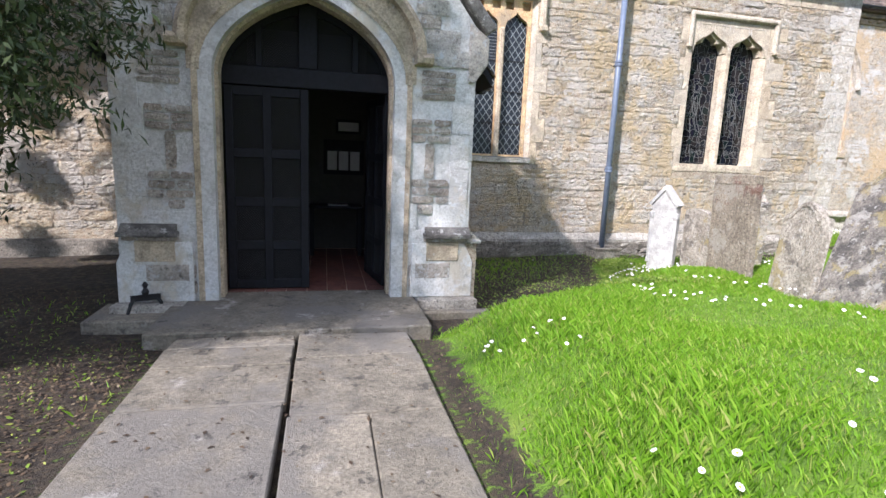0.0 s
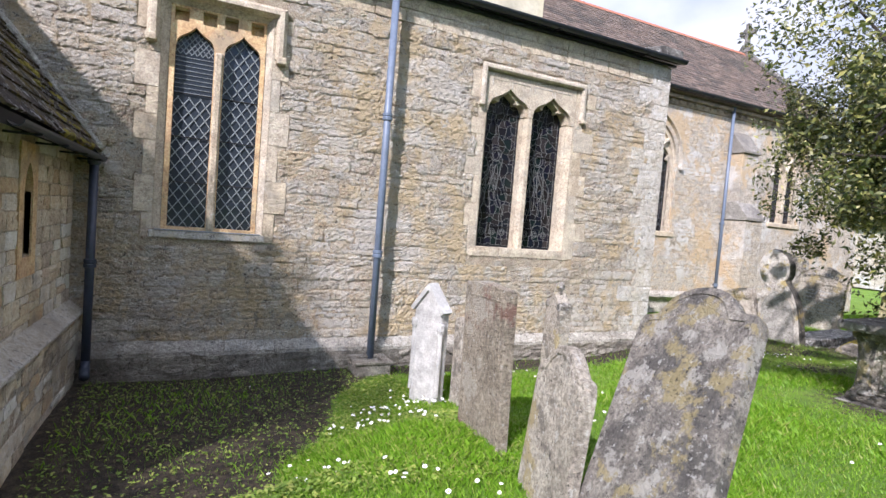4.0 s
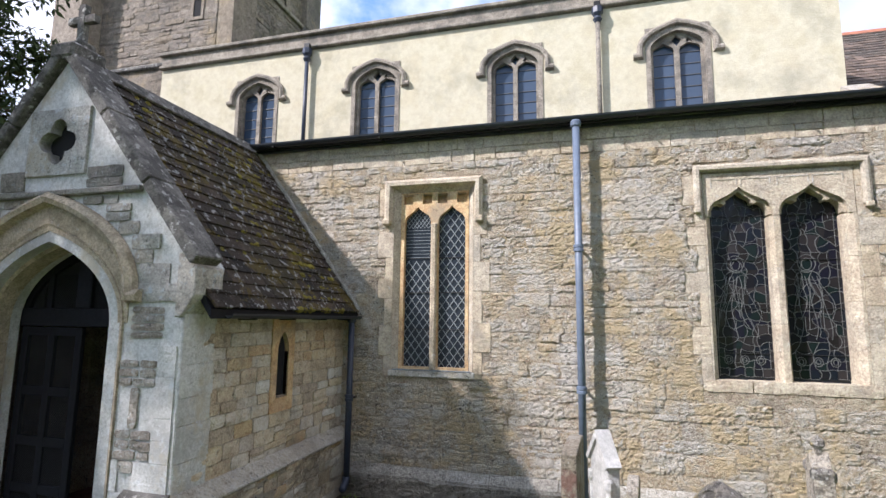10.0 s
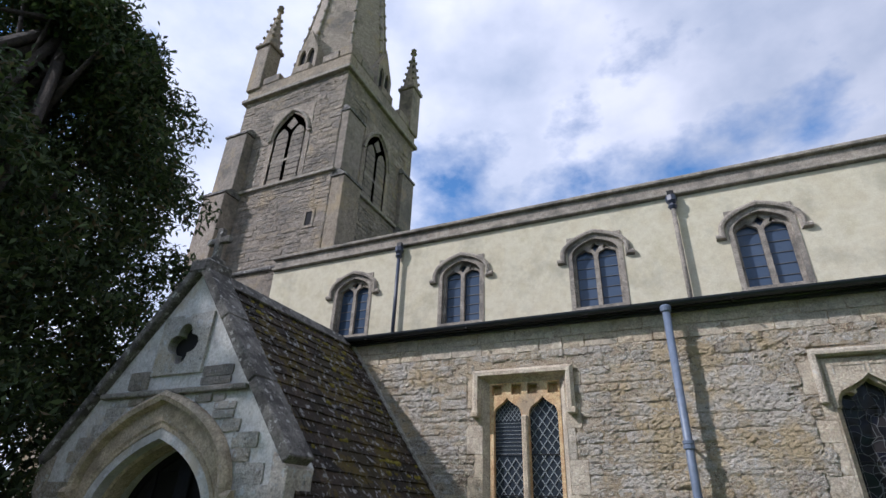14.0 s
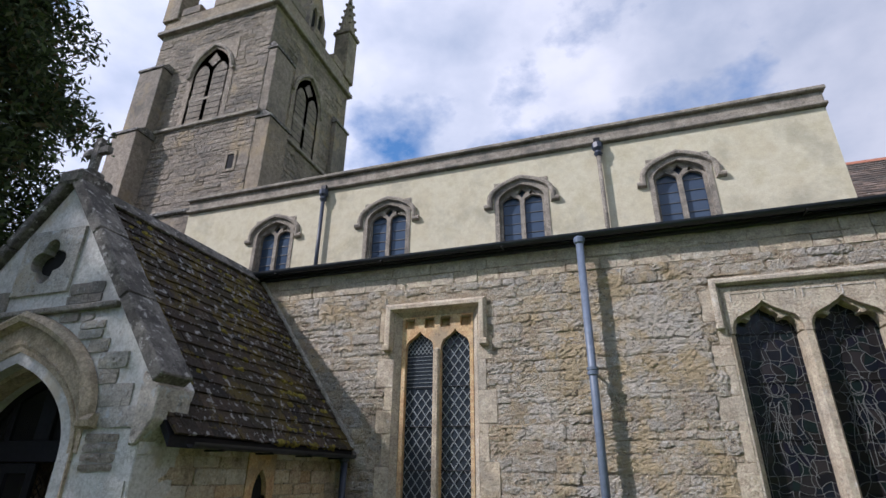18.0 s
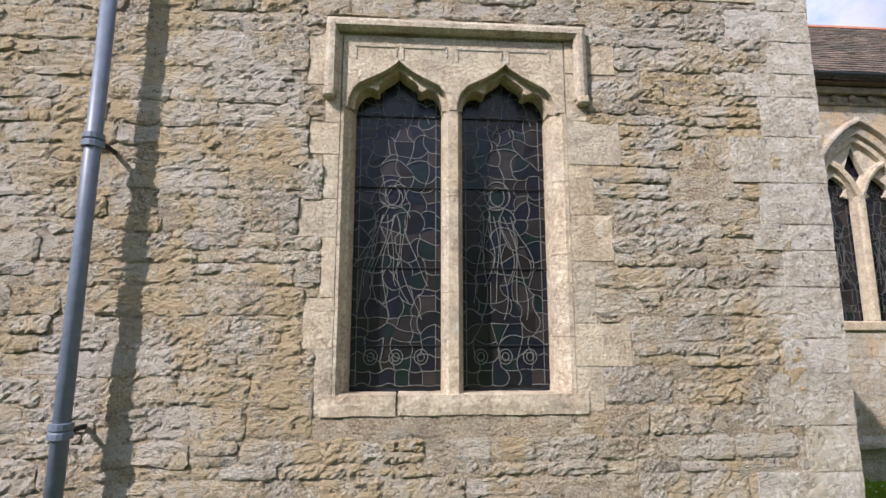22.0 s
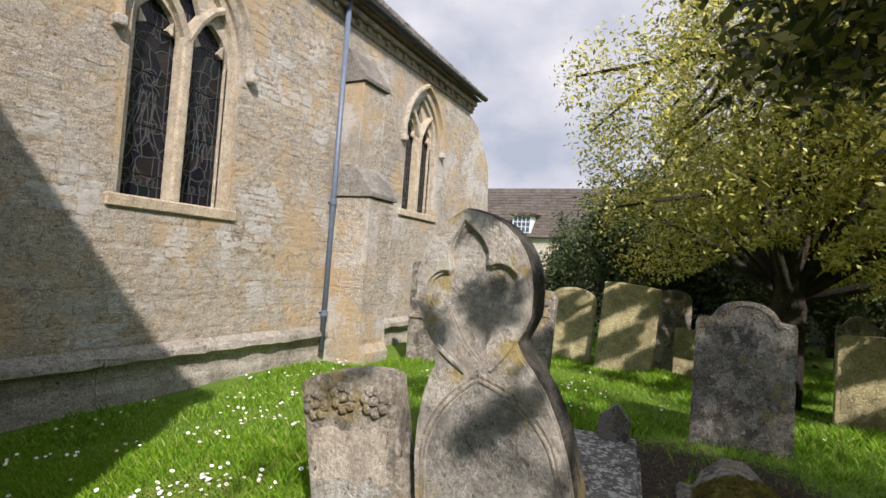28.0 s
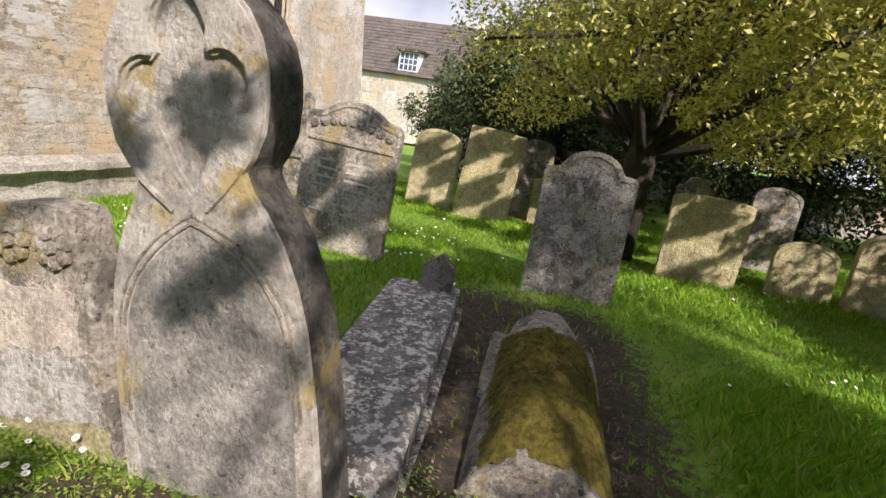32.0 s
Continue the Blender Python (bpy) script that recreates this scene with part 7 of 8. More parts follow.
# by the aisle
g = headstone("small white marble headstone with a pointed gable top", 5.22, -1.66, 0.42, 1.28, 0.12, "gable", M_GRAVE_WHITE, turn=22, base=0.02)
for s in (-1, 1):
    part("side_shaft", lathe([(0.035, 0.1), (0.03, 0.2), (0.03, 0.8), (0.045, 0.84), (0.045, 0.9), (0.03, 0.92)], 8), M_GRAVE_WHITE, g).location = (s * 0.2, -0.05, 0)
part("gable_coping", band([(0.24, 1.03), (0, 1.31), (-0.24, 1.03)], [(-0.06, -0.02), (0.09, -0.02), (0.09, 0.03), (-0.06, 0.03)]), M_GRAVE_WHITE, g)
headstone("tall flat-topped headstone stained rust red", 4.97, -3.35, 0.72, 1.26, 0.10, "slant", M_GRAVE_RED, lean_y=-2, turn=-3, base=0.33)
g = headstone("pale curved-top headstone with carved scroll edge", 4.84, -4.38, 0.64, 0.98, 0.09, "scroll", M_GRAVE_PALE, lean_y=-2, turn=-12, base=0.36, lean_x=-7)
g = headstone("narrow carved headstone with a knobbed finial near the wall", 7.14, -1.42, 0.42, 1.26, 0.16, "gable", M_GRAVE_PALE, lean_y=2, turn=-10, base=0.0)
part("finial", lathe([(0.04, 1.22), (0.03, 1.27), (0.06, 1.31), (0.055, 1.36), (0.0, 1.40)], 8), M_GRAVE, g)
for s in (-1, 1):
    part("side_crocket", bevel(boxes((s * 0.16 - 0.05, s * 0.16 + 0.05, -0.10, 0.10, 1.02, 1.14)), 0.03), M_GRAVE, g)
headstone("worn lichened headstone between the white and the rust-stained ones", 5.45, -2.12, 0.56, 0.92, 0.10, "low", M_GRAVE_PALE, turn=-6, base=0.12)
g = headstone("large leaning grey headstone with shouldered top and white lichen", 4.82, -5.08, 0.76, 1.62, 0.12, "shoulder", M_GRAVE, lean_y=-11, lean_x=-32, turn=4, base=0.40)

# small iron grille in the aisle footing
ag = thing("air_grille", "small dark iron air grille low in the aisle wall", "grille", pose(5.95, -0.115, -0.02))
part("frame", boxes((-0.12, 0.12, -0.008, 0.01, -0.075, -0.055), (-0.12, 0.12, -0.008, 0.01, 0.055, 0.075), (-0.12, -0.10, -0.008, 0.01, -0.055, 0.055), (0.10, 0.12, -0.008, 0.01, -0.055, 0.055)), M_IRON, ag)
for i in range(7):
    part("bar", boxes((-0.09 + i * 0.03 - 0.005, -0.09 + i * 0.03 + 0.005, -0.006, 0.006, -0.055, 0.055)), M_IRON, ag)

# table tomb
tt = thing("table_tomb", "weathered stone table tomb with a moulded lid", "tomb", pose(10.85, -3.95, 0.20, 0, 0, 4))
part("base", bevel(boxes((-1.05, 1.05, -0.62, 0.62, -0.25, 0.14)), 0.03), M_GRAVE, tt)
part("base_moulding", bevel(boxes((-0.96, 0.96, -0.54, 0.54, 0.14, 0.24)), 0.04, 2), M_GRAVE_DARK, tt)
part("chest", bevel(boxes((-0.86, 0.86, -0.44, 0.44, 0.24, 0.88)), 0.02), M_GRAVE_PALE, tt)
for x in (-0.82, 0.82):
    for y in (-0.40, 0.40):
        part("corner_pilaster", lathe([(0.13, 0.24), (0.10, 0.30), (0.085, 0.5), (0.10, 0.78), (0.13, 0.88)], 10), M_GRAVE, tt).location = (x, y, 0)
part("end_panel", bevel(boxes((-0.885, -0.85, -0.24, 0.24, 0.32, 0.80)), 0.01), M_GRAVE_PALE, tt)
part("lid_moulding", bevel(boxes((-0.96, 0.96, -0.54, 0.54, 0.88, 0.97)), 0.035, 2), M_GRAVE, tt)
part("lid", bevel(boxes((-1.08, 1.08, -0.65, 0.65, 0.97, 1.08)), 0.03, 2), M_COPING, tt)

# the carved wheel-headed stone and its neighbour
def wheel_stone():
    g = thing("headstone", "tall lichened headstone with a round trefoil-carved head", "headstone", pose(12.80, -0.93, 0.30, 0, 0, -90) @ pose(0, 0, 0, -2, -10.5, 0), "headstones")
    hw = 0.385
    body = [(-hw, -0.4), (hw, -0.4), (hw - 0.005, 0.40), (0.365, 0.66)]
    right = [(0.34, 0.80), (0.30, 0.93), (0.25, 1.03), (0.21, 1.09), (0.19, 1.15)]
    head = [(0.225, 1.19), (0.265, 1.26), (0.285, 1.36), (0.29, 1.44), (0.275, 1.53), (0.24, 1.61), (0.185, 1.68), (0.115, 1.735), (0.05, 1.765), (0.0, 1.78)]
    pts = body + right + head
    loop = pts + [(-x, z) for x, z in pts[:1:-1][1:]]

    def trefoil(k):
        """The sunk trefoil of the head, grown by k."""
        lobe = [(0.135 + (0.082 + k) * math.cos(a), 1.395 + (0.088 + k) * math.sin(a)) for a in [math.radians(-105 + 215 * i / 10) for i in range(11)]]
        half = [(0.0, 1.085 - k), (0.045 + k, 1.15), (0.075 + k, 1.22), (0.105 + k * 0.5, 1.29)] + lobe + [(0.082 + k, 1.50), (0.09 + k, 1.56), (0.066 + k, 1.62), (0.03 + k * 0.6, 1.67)]
        return [half + [(0.0, 1.705 + k)] + [(-x, z) for x, z in half[:0:-1]]]

    arch = [(0.318, 0.34), (0.312, 0.50)] + arc_pointed(0, 0.305, 0.60, 0.99, 10) + [(-0.312, 0.50), (-0.318, 0.34)]
    bm = plate(loop, [], -0.082, 0.11)
    bmesh.ops.dissolve_limit(bm, angle_limit=0.02, verts=bm.verts, edges=bm.edges)
    sharp = [e for e in bm.edges if len(e.link_faces) == 2 and e.calc_face_angle() > 0.9]
    bmesh.ops.bevel(bm, geom=sharp, offset=0.02, segments=2, affect="EDGES", profile=0.55)
    part("slab", bm, M_GRAVE_DARK, g)
    part("sunk_ground", plate([(x * 0.97, z if z < 0 else z * 0.99) for x, z in loop], [], -0.0845, -0.08), M_WHEEL, g)
    part("grey_panel", plate([(-0.30, -0.38), (0.30, -0.38)] + [(x * 0.96, z * 0.985) for x, z in arch], [], -0.1145, -0.111), M_PANEL, g, "grey weathered panel")
    for k, y in ((1.0, 0.120), (1.05, 0.117)):
        part("arch_moulding", band([(x * k, z + (k - 1) * 0.5) for x, z in arch], [(y - 0.012, -0.007), (y, -0.004), (y, 0.004), (y - 0.012, 0.007)]), M_GRAVE_PALE, g)
    part("moulded_step", plate([(x * 0.985, z if z < 0 else z * 0.993) for x, z in loop], trefoil(0.0), -0.098, -0.083), M_WHEEL, g)
    part("carved_face", plate([(x * 0.965, z if z < 0 else z * 0.986) for x, z in loop], trefoil(0.014), -0.112, -0.097), M_WHEEL, g)
    # the one word that can still be read, set round the panel's arch
    for i, ch in enumerate("SACRED"):
        a = radians(62 - 24.8 * i)
        cu = bpy.data.curves.new("inscription_letter", "FONT")
        cu.body, cu.size, cu.extrude, cu.align_x, cu.align_y = ch, 0.062, 0.0025, "CENTER", "CENTER"
        tmp = bpy.data.objects.new("inscription_letter", cu)
        me = bpy.data.meshes.new_from_object(tmp)
        bpy.data.objects.remove(tmp)
        bpy.data.curves.remove(cu)
        me.materials.clear()
        me.materials.append(M_PANEL)
        o = new("inscription_letter", me)
        o.parent = g
        o.matrix_local = pose(-0.175 * math.sin(a), -0.1155, 0.66 + 0.16 * math.cos(a)) @ Matrix.Rotation(-a, 4, "Y") @ pose(0, 0, 0, 90)
    for s in (-1, 1):
        st = [(s * 0.19, 1.16), (s * 0.17, 1.13), (s * 0.13, 1.09), (s * 0.06, 1.03)]
        part("stalk_line", band(st[::-s], [(0.108, -0.010), (0.124, -0.006), (0.124, 0.006), (0.108, 0.010)]), M_WHEEL, g)
    return g


wheel_stone()
g = headstone("pale headstone with carved rosettes and a worn blank face", 12.78, -0.225, 0.56, 0.93, 0.15, "low", M_GRAVE_PALE, lean_y=-12.5, base=0.30, carved=False)
for x in (-0.18, 0.0, 0.18):
    for k in range(7):
        a = k * math.tau / 7 + x
        pet = part("rosette_petal", lathe([(0.0, 0), (0.030, 0.006), (0.026, 0.022), (0.012, 0.030), (0.0, 0.028)], 7), M_GRAVE_PALE, g)
        pet.matrix_local = pose(x + 0.054 * math.cos(a), -0.073, 0.80 - abs(x) * 0.15 + 0.054 * math.sin(a), 90)
    part("rosette_eye", lathe([(0.0, 0), (0.028, 0.006), (0.020, 0.034), (0.0, 0.038)], 8), M_GRAVE_PALE, g).matrix_local = pose(x, -0.073, 0.80 - abs(x) * 0.15, 90)
re_ = random.Random(31)


def ragged_loop(x0, x1, z0, z1, amp, n=9):
    """A rough rectangle with a wandering outline."""
    side = [(x0 + (x1 - x0) * i / n, z0) for i in range(n)] + [(x1, z0 + (z1 - z0) * i / n) for i in range(n)] + [(x1 - (x1 - x0) * i / n, z1) for i in range(n)] + [(x0, z1 - (z1 - z0) * i / n) for i in range(n)]
    return [(min(max(x + re_.uniform(-amp, amp), -0.272), 0.272), z + re_.uniform(-amp, amp)) for x, z in side]


part("spalled_face", plate(ragged_loop(-0.24, 0.21, 0.40, 0.64, 0.022), [], -0.0785, -0.074), M_SPALL, g, "pale blank patch where the face has flaked")
part("white_crust", plate(ragged_loop(-0.255, 0.24, 0.13, 0.41, 0.025), [], -0.0770, -0.074), M_CRUST, g, "white lichen crust on the lower face")
part("algae_foot", plate(ragged_loop(-0.262, 0.262, -0.10, 0.12, 0.018), [], -0.0762, -0.074), M_GRAVE_YEL, g, "yellow-green algae at the foot")
sl = thing("ledger_slab", "dark ledger slab speckled with white lichen", "grave slab", pose(14.0, -1.06, 0.26, 0, 0, 7))
part("slab", bevel(boxes((-1.10, 1.10, -0.27, 0.27, 0.06, 0.22)), 0.015), M_SLAB, sl)
part("plinth", bevel(boxes((-1.14, 1.14, -0.31, 0.31, -0.15, 0.06)), 0.015), M_SLAB, sl)
headstone("small rough footstone on the ledger slab", 15.0, -1.02, 0.24, 0.30, 0.08, "gable", M_GRAVE, base=0.47, lean_y=6)
mt = thing("coffin_tomb", "ridged coffin tomb overgrown with yellow-green moss", "grave slab", pose(14.05, -1.92, 0.18, 0, 0, 3))
m_, nt, b = nodes_of("cushion_moss", 0.95)
n1 = noise_tex(nt, 26, 8, 0.75)
n2 = noise_tex(nt, 3.5, 6, 0.6)
cmoss = blend(nt, ramp(nt, n2, [(0.4, (0, 0, 0)), (0.6, (1, 1, 1))]), ramp(nt, n1, [(0.3, (0.16, 0.14, 0.024)), (0.7, (0.52, 0.43, 0.065))]), ramp(nt, n1, [(0.3, (0.10, 0.085, 0.016)), (0.7, (0.32, 0.26, 0.036))]))
nt.links.new(cmoss, b.inputs["Base Color"])
bump(nt, b, noise_tex(nt, 55, 6, 0.8), 1.0, 0.03)
M_MOSS = m_
part("plinth", bevel(boxes((-0.95, 0.95, -0.36, 0.36, -0.2, 0.10)), 0.02), M_GRAVE, mt)
rm = random.Random(77)
mv_, mf_ = [], []
for _ in range(420):
    f = rm.random() ** 1.3
    y = PF + 0.25 + 2.95 * rm.random()
    if noise.noise(Vector((f * 4.0, y * 1.6, 3.0))) < -0.02:
        continue
    f = (int(f * 17) + 0.12 * rm.random()) / 17
    c = Vector((XE + (PX - XE) * f, y, ZE + (APEX - ZE) * f))
    up = Vector((0.82, 0, 0.57))
    along = Vector((-0.57, 0, 0.82))
    r_ = rm.uniform(0.015, 0.05)
    k0 = len(mv_)
    mv_.append(c + up * (0.035 + r_ * 0.7))
    for i in range(7):
        a = i * math.tau / 7
        q_ = r_ * rm.uniform(0.7, 1.3)
        mv_.append(c + up * (0.03 + r_ * 0.45) + (Vector((0, 1, 0)) * math.cos(a) * 1.3 + along * math.sin(a)) * q_ * 0.7)
    for i in range(7):
        a = i * math.tau / 7
        mv_.append(c + up * 0.008 + (Vector((0, 1, 0)) * math.cos(a) * 1.3 + along * math.sin(a)) * r_)
    mf_ += [(k0, k0 + 1 + i, k0 + 1 + (i + 1) % 7) for i in range(7)]
    mf_ += [(k0 + 1 + i, k0 + 8 + i, k0 + 8 + (i + 1) % 7, k0 + 1 + (i + 1) % 7) for i in range(7)]
tagged(raw("moss_tufts", mv_, mf_, M_MOSS, proof), kind="stuff")
bm = bmesh.new()
vs = [[bm.verts.new((x, y * k, z)) for y, z in ((-0.33, 0.10), (-0.27, 0.22), (-0.10, 0.34), (0.10, 0.34), (0.27, 0.22), (0.33, 0.10))] for x, k in ((-0.92, 1.0), (-0.5, 1.0), (0.5, 0.9), (0.92, 0.75))]
for a, c in zip(vs, vs[1:]):
    for i in range(5):
        bm.faces.new((a[i], a[i + 1], c[i + 1], c[i]))
bm.faces.new(vs[0][::-1])
bm.faces.new(vs[-1])
part("coped_top", bevel(bm, 0.015), M_GRAVE, mt)
bm = bmesh.new()
n_ = 70
mv = {}
for i in range(n_):
    for k in range(n_):
        x, y = -0.88 + 1.4 * i / (n_ - 1), -0.32 + 0.60 * k / (n_ - 1)
        zz = 0.10 + 0.26 * max(0.0, 1 - (abs(y) / 0.35) ** 2.2)
        edge = min(1, 9 * min(i, n_ - 1 - i) / n_) * min(1, 7 * min(k, n_ - 1 - k) / n_)
        lift = 0.05 * edge + 0.03 * noise.noise(Vector((x * 6, y * 6, 1))) - 0.012 + 0.022 * noise.noise(Vector((x * 22, y * 22, 2))) + 0.012 * noise.noise(Vector((x * 55, y * 55, 5)))
        mv[i, k] = bm.verts.new((x, y, zz + lift))
for i in range(n_ - 1):
    for k in range(n_ - 1):
        bm.faces.new((mv[i, k], mv[i + 1, k], mv[i + 1, k + 1], mv[i, k + 1]))
bmesh.ops.solidify(bm, geom=list(bm.faces), thickness=0.03)
part("moss", bm, M_MOSS, mt, "thick yellow-green moss cushion", smooth=True)
headstone("dark shouldered headstone blotched with grey lichen", 16.44, -2.0, 0.87, 1.50, 0.11, "shoulder", M_GRAVE, base=0.14, lean_x=-4)
headstone("algae-yellow headstone with carved shoulders", 18.36, -3.56, 0.94, 1.12, 0.11, "low", M_GRAVE_YEL, base=0.19)
headstone("tall square yellowed headstone dappled by tree shade", 19.9, -0.45, 0.92, 1.53, 0.11, "slant", M_GRAVE_YEL, base=0.16, lean_y=4)
headstone("curved-top yellowed headstone with scrolls", 20.2, 0.55, 0.82, 1.36, 0.11, "round", M_GRAVE_YEL, base=0.18, lean_y=3)
headstone("shaded brown headstone under the holly", 20.7, -1.15, 0.62, 1.45, 0.11, "round", M_GRAVE, base=0.18)
headstone("small yellowed headstone under the holly", 20.3, -1.40, 0.36, 0.85, 0.09, "slant", M_GRAVE_YEL, base=0.16)
g = headstone("pale headstone with a carved cherub border", 16.2, 0.36, 1.0, 1.46, 0.12, "scroll", M_GRAVE_PALE, base=0.28, lean_y=3)
for i in range(9):
    part("carving", lathe([(0.0, 0), (0.05, 0.004), (0.035, 0.02), (0.0, 0.026)], 8), M_GRAVE, g).matrix_local = pose(-0.4 + 0.1 * i, -0.058, 1.16 + 0.10 * math.cos((i - 4) * 0.33), 90)
part("ledge", bevel(boxes((-0.46, 0.46, -0.075, -0.05, 1.03, 1.07)), 0.006), M_GRAVE_PALE, g)
face_panel(g, 0.7, 0.25, 0.85, 0.12, M_GRAVE_WHITE, 7, rg)
g = headstone("broad grey headstone with twin oval panels by the buttress", 19.0, 2.76, 0.95, 1.70, 0.13, "scroll", M_GRAVE, base=0.24)
for x in (-0.22, 0.22):
    part("oval_moulding", band([(x + 0.17 * math.cos(a), 1.05 + 0.25 * math.sin(a)) for a in [math.tau * i / 20 for i in range(21)]], [(0.06, -0.015), (0.085, -0.01), (0.085, 0.01), (0.06, 0.015)]), M_GRAVE, g)
part("ledge", bevel(boxes((-0.47, 0.47, -0.10, -0.05, 0.52, 0.57)), 0.008), M_GRAVE, g)
headstone("low rounded yellowed headstone in the shade", 18.5, -4.80, 0.72, 0.74, 0.11, "round", M_GRAVE_YEL, base=0.22, lean_y=-3)
headstone("rounded yellowed headstone in deep shade", 18.4, -5.60, 0.72, 1.0, 0.11, "round", M_GRAVE_YEL, base=0.22)
headstone("dark headstone behind the yellowed row", 20.6, -5.0, 0.7, 1.3, 0.11, "round", M_GRAVE, base=0.2)
headstone("dark headstone deep under the trees", 22.5, -4.2, 0.7, 1.2, 0.11, "shoulder", M_GRAVE, base=0.2)

# ---------------------------------------------------------------- cottage beyond
ct = thing("cottage", "cream stone cottage with a stone-tiled roof and a dormer", "house", pose(0, 0, 0))
HX = 42.0
bm = boxes((HX, HX + 6, 3.0, 16.0, 0.0, 3.9))
part("wall", bm, M_CHANCEL, ct)
rh = random.Random(9)
set_stones("stone", lay_courses(3.0, 16.0, 0.3, 3.85, [], (0.2, 0.3), (0.4, 0.9), rh), face_west(HX), M_CHANCEL, ct, rh, 0.008, (0.0, 0.02), 0.01)
bm = bmesh.new()
vs = [bm.verts.new(p) for p in ((HX - 0.3, 2.8, 3.85), (HX - 0.3, 16.2, 3.85), (HX + 3.2, 16.2, 7.5), (HX + 3.2, 2.8, 7.5), (HX + 6.4, 2.8, 3.85), (HX + 6.4, 16.2, 3.85))]
bm.faces.new((vs[0], vs[1], vs[2], vs[3]))
bm.faces.new((vs[3], vs[2], vs[5], vs[4]))
bm.faces.new((vs[0], vs[3], vs[4]))
bm.faces.new((vs[1], vs[5], vs[2]))
bm.faces.new((vs[0], vs[4], vs[5], vs[1]))
roof_c = part("roof", bm, M_GREYTILE, ct)
hold = part("tile_bed", boxes((2.8, 2.81, 0, 0.01, -0.02, -0.01)), M_TILE, ct)
hold.matrix_world = Matrix(((0, 1, 0, HX - 0.3), (1, 0, 0, 0), (0, 0, 1, 0), (0, 0, 0, 1)))
tile_slope(2.8, 16.2, 0.0, 3.85, 3.5, 7.5, 0.3, 0.34, M_GREYTILE, hold, rh, 0.03)
dm = part("dormer", boxes((HX - 0.1, HX + 2.0, 8.22, 9.45, 4.05, 5.25)), M_WHITEPAINT, ct)
part("dormer_roof", prism([(8.05, 5.22), (9.62, 5.22), (9.62, 5.36), (7.95, 5.36)], HX - 0.35, HX + 2.4), M_TILE, dm)
for k in (0, 1):
    part("sash", boxes((HX - 0.13, HX - 0.1, 8.32 + k * 0.55, 8.80 + k * 0.55, 4.2, 5.15)), M_GLASS_SKY, dm)
    for q in (0.33, 0.66):
        part("glazing_bar", boxes((HX - 0.15, HX - 0.12, 8.32 + k * 0.55, 8.80 + k * 0.55, 4.2 + 0.95 * q - 0.02, 4.2 + 0.95 * q + 0.02)), M_WHITEPAINT, dm)
    part("glazing_bar", boxes((HX - 0.15, HX - 0.12, 8.54 + k * 0.55, 8.58 + k * 0.55, 4.2, 5.15)), M_WHITEPAINT, dm)
tie = part("wall_tie", boxes((HX - 0.08, HX - 0.02, 8.1, 8.75, 1.95, 2.05), (HX - 0.08, HX - 0.02, 8.38, 8.47, 1.7, 2.3)), M_IRON, ct)

# ---------------------------------------------------------------- trees
def leaf_mat(name, stops, rough=0.5, trans=0.25):
    m, nt, b = nodes_of(name, rough)
    g = nt.nodes.new("ShaderNodeNewGeometry")
    c = ramp(nt, g.outputs["Random Per Island"], stops)
    nt.links.new(c, b.inputs["Base Color"])
    t = nt.nodes.new("ShaderNodeBsdfTranslucent")
    nt.links.new(c, t.inputs["Color"])
    mx = nt.nodes.new("ShaderNodeMixShader")
    mx.inputs[0].default_value = trans
    nt.links.new(b.outputs[0], mx.inputs[1])
    nt.links.new(t.outputs[0], mx.inputs[2])
    nt.links.new(mx.outputs[0], nt.nodes["Material Output"].inputs[0])
    return m


# One kind of holly in two colours: sunlit tones here, shade in the next
M_HOLLY = leaf_mat("holly_leaf", [(0.0, (0.12, 0.15, 0.03)), (0.25, (0.34, 0.36, 0.06)), (0.5, (0.58, 0.55, 0.11)), (0.75, (0.68, 0.62, 0.16)), (1.0, (0.70, 0.65, 0.28))], 0.34, 0.34)
M_HOLLY_SHADED = leaf_mat("shaded_holly_leaf", [(0.0, (0.028, 0.044, 0.014)), (0.32, (0.07, 0.095, 0.022)), (0.62, (0.16, 0.18, 0.044)), (0.86, (0.33, 0.32, 0.09)), (1.0, (0.52, 0.48, 0.21))], 0.38, 0.26)
M_YEW = leaf_mat("yew_spray", [(0.0, (0.018, 0.032, 0.012)), (0.5, (0.045, 0.075, 0.024)), (0.85, (0.085, 0.125, 0.034)), (1.0, (0.11, 0.075, 0.035))], 0.75, 0.25)
M_BARK = stone_mat("tree_bark", [(0.04, 0.032, 0.024), (0.075, 0.06, 0.045)], stain=(0.04, 0.035, 0.028), pieces=False, big=4.0, bump_d=0.03)


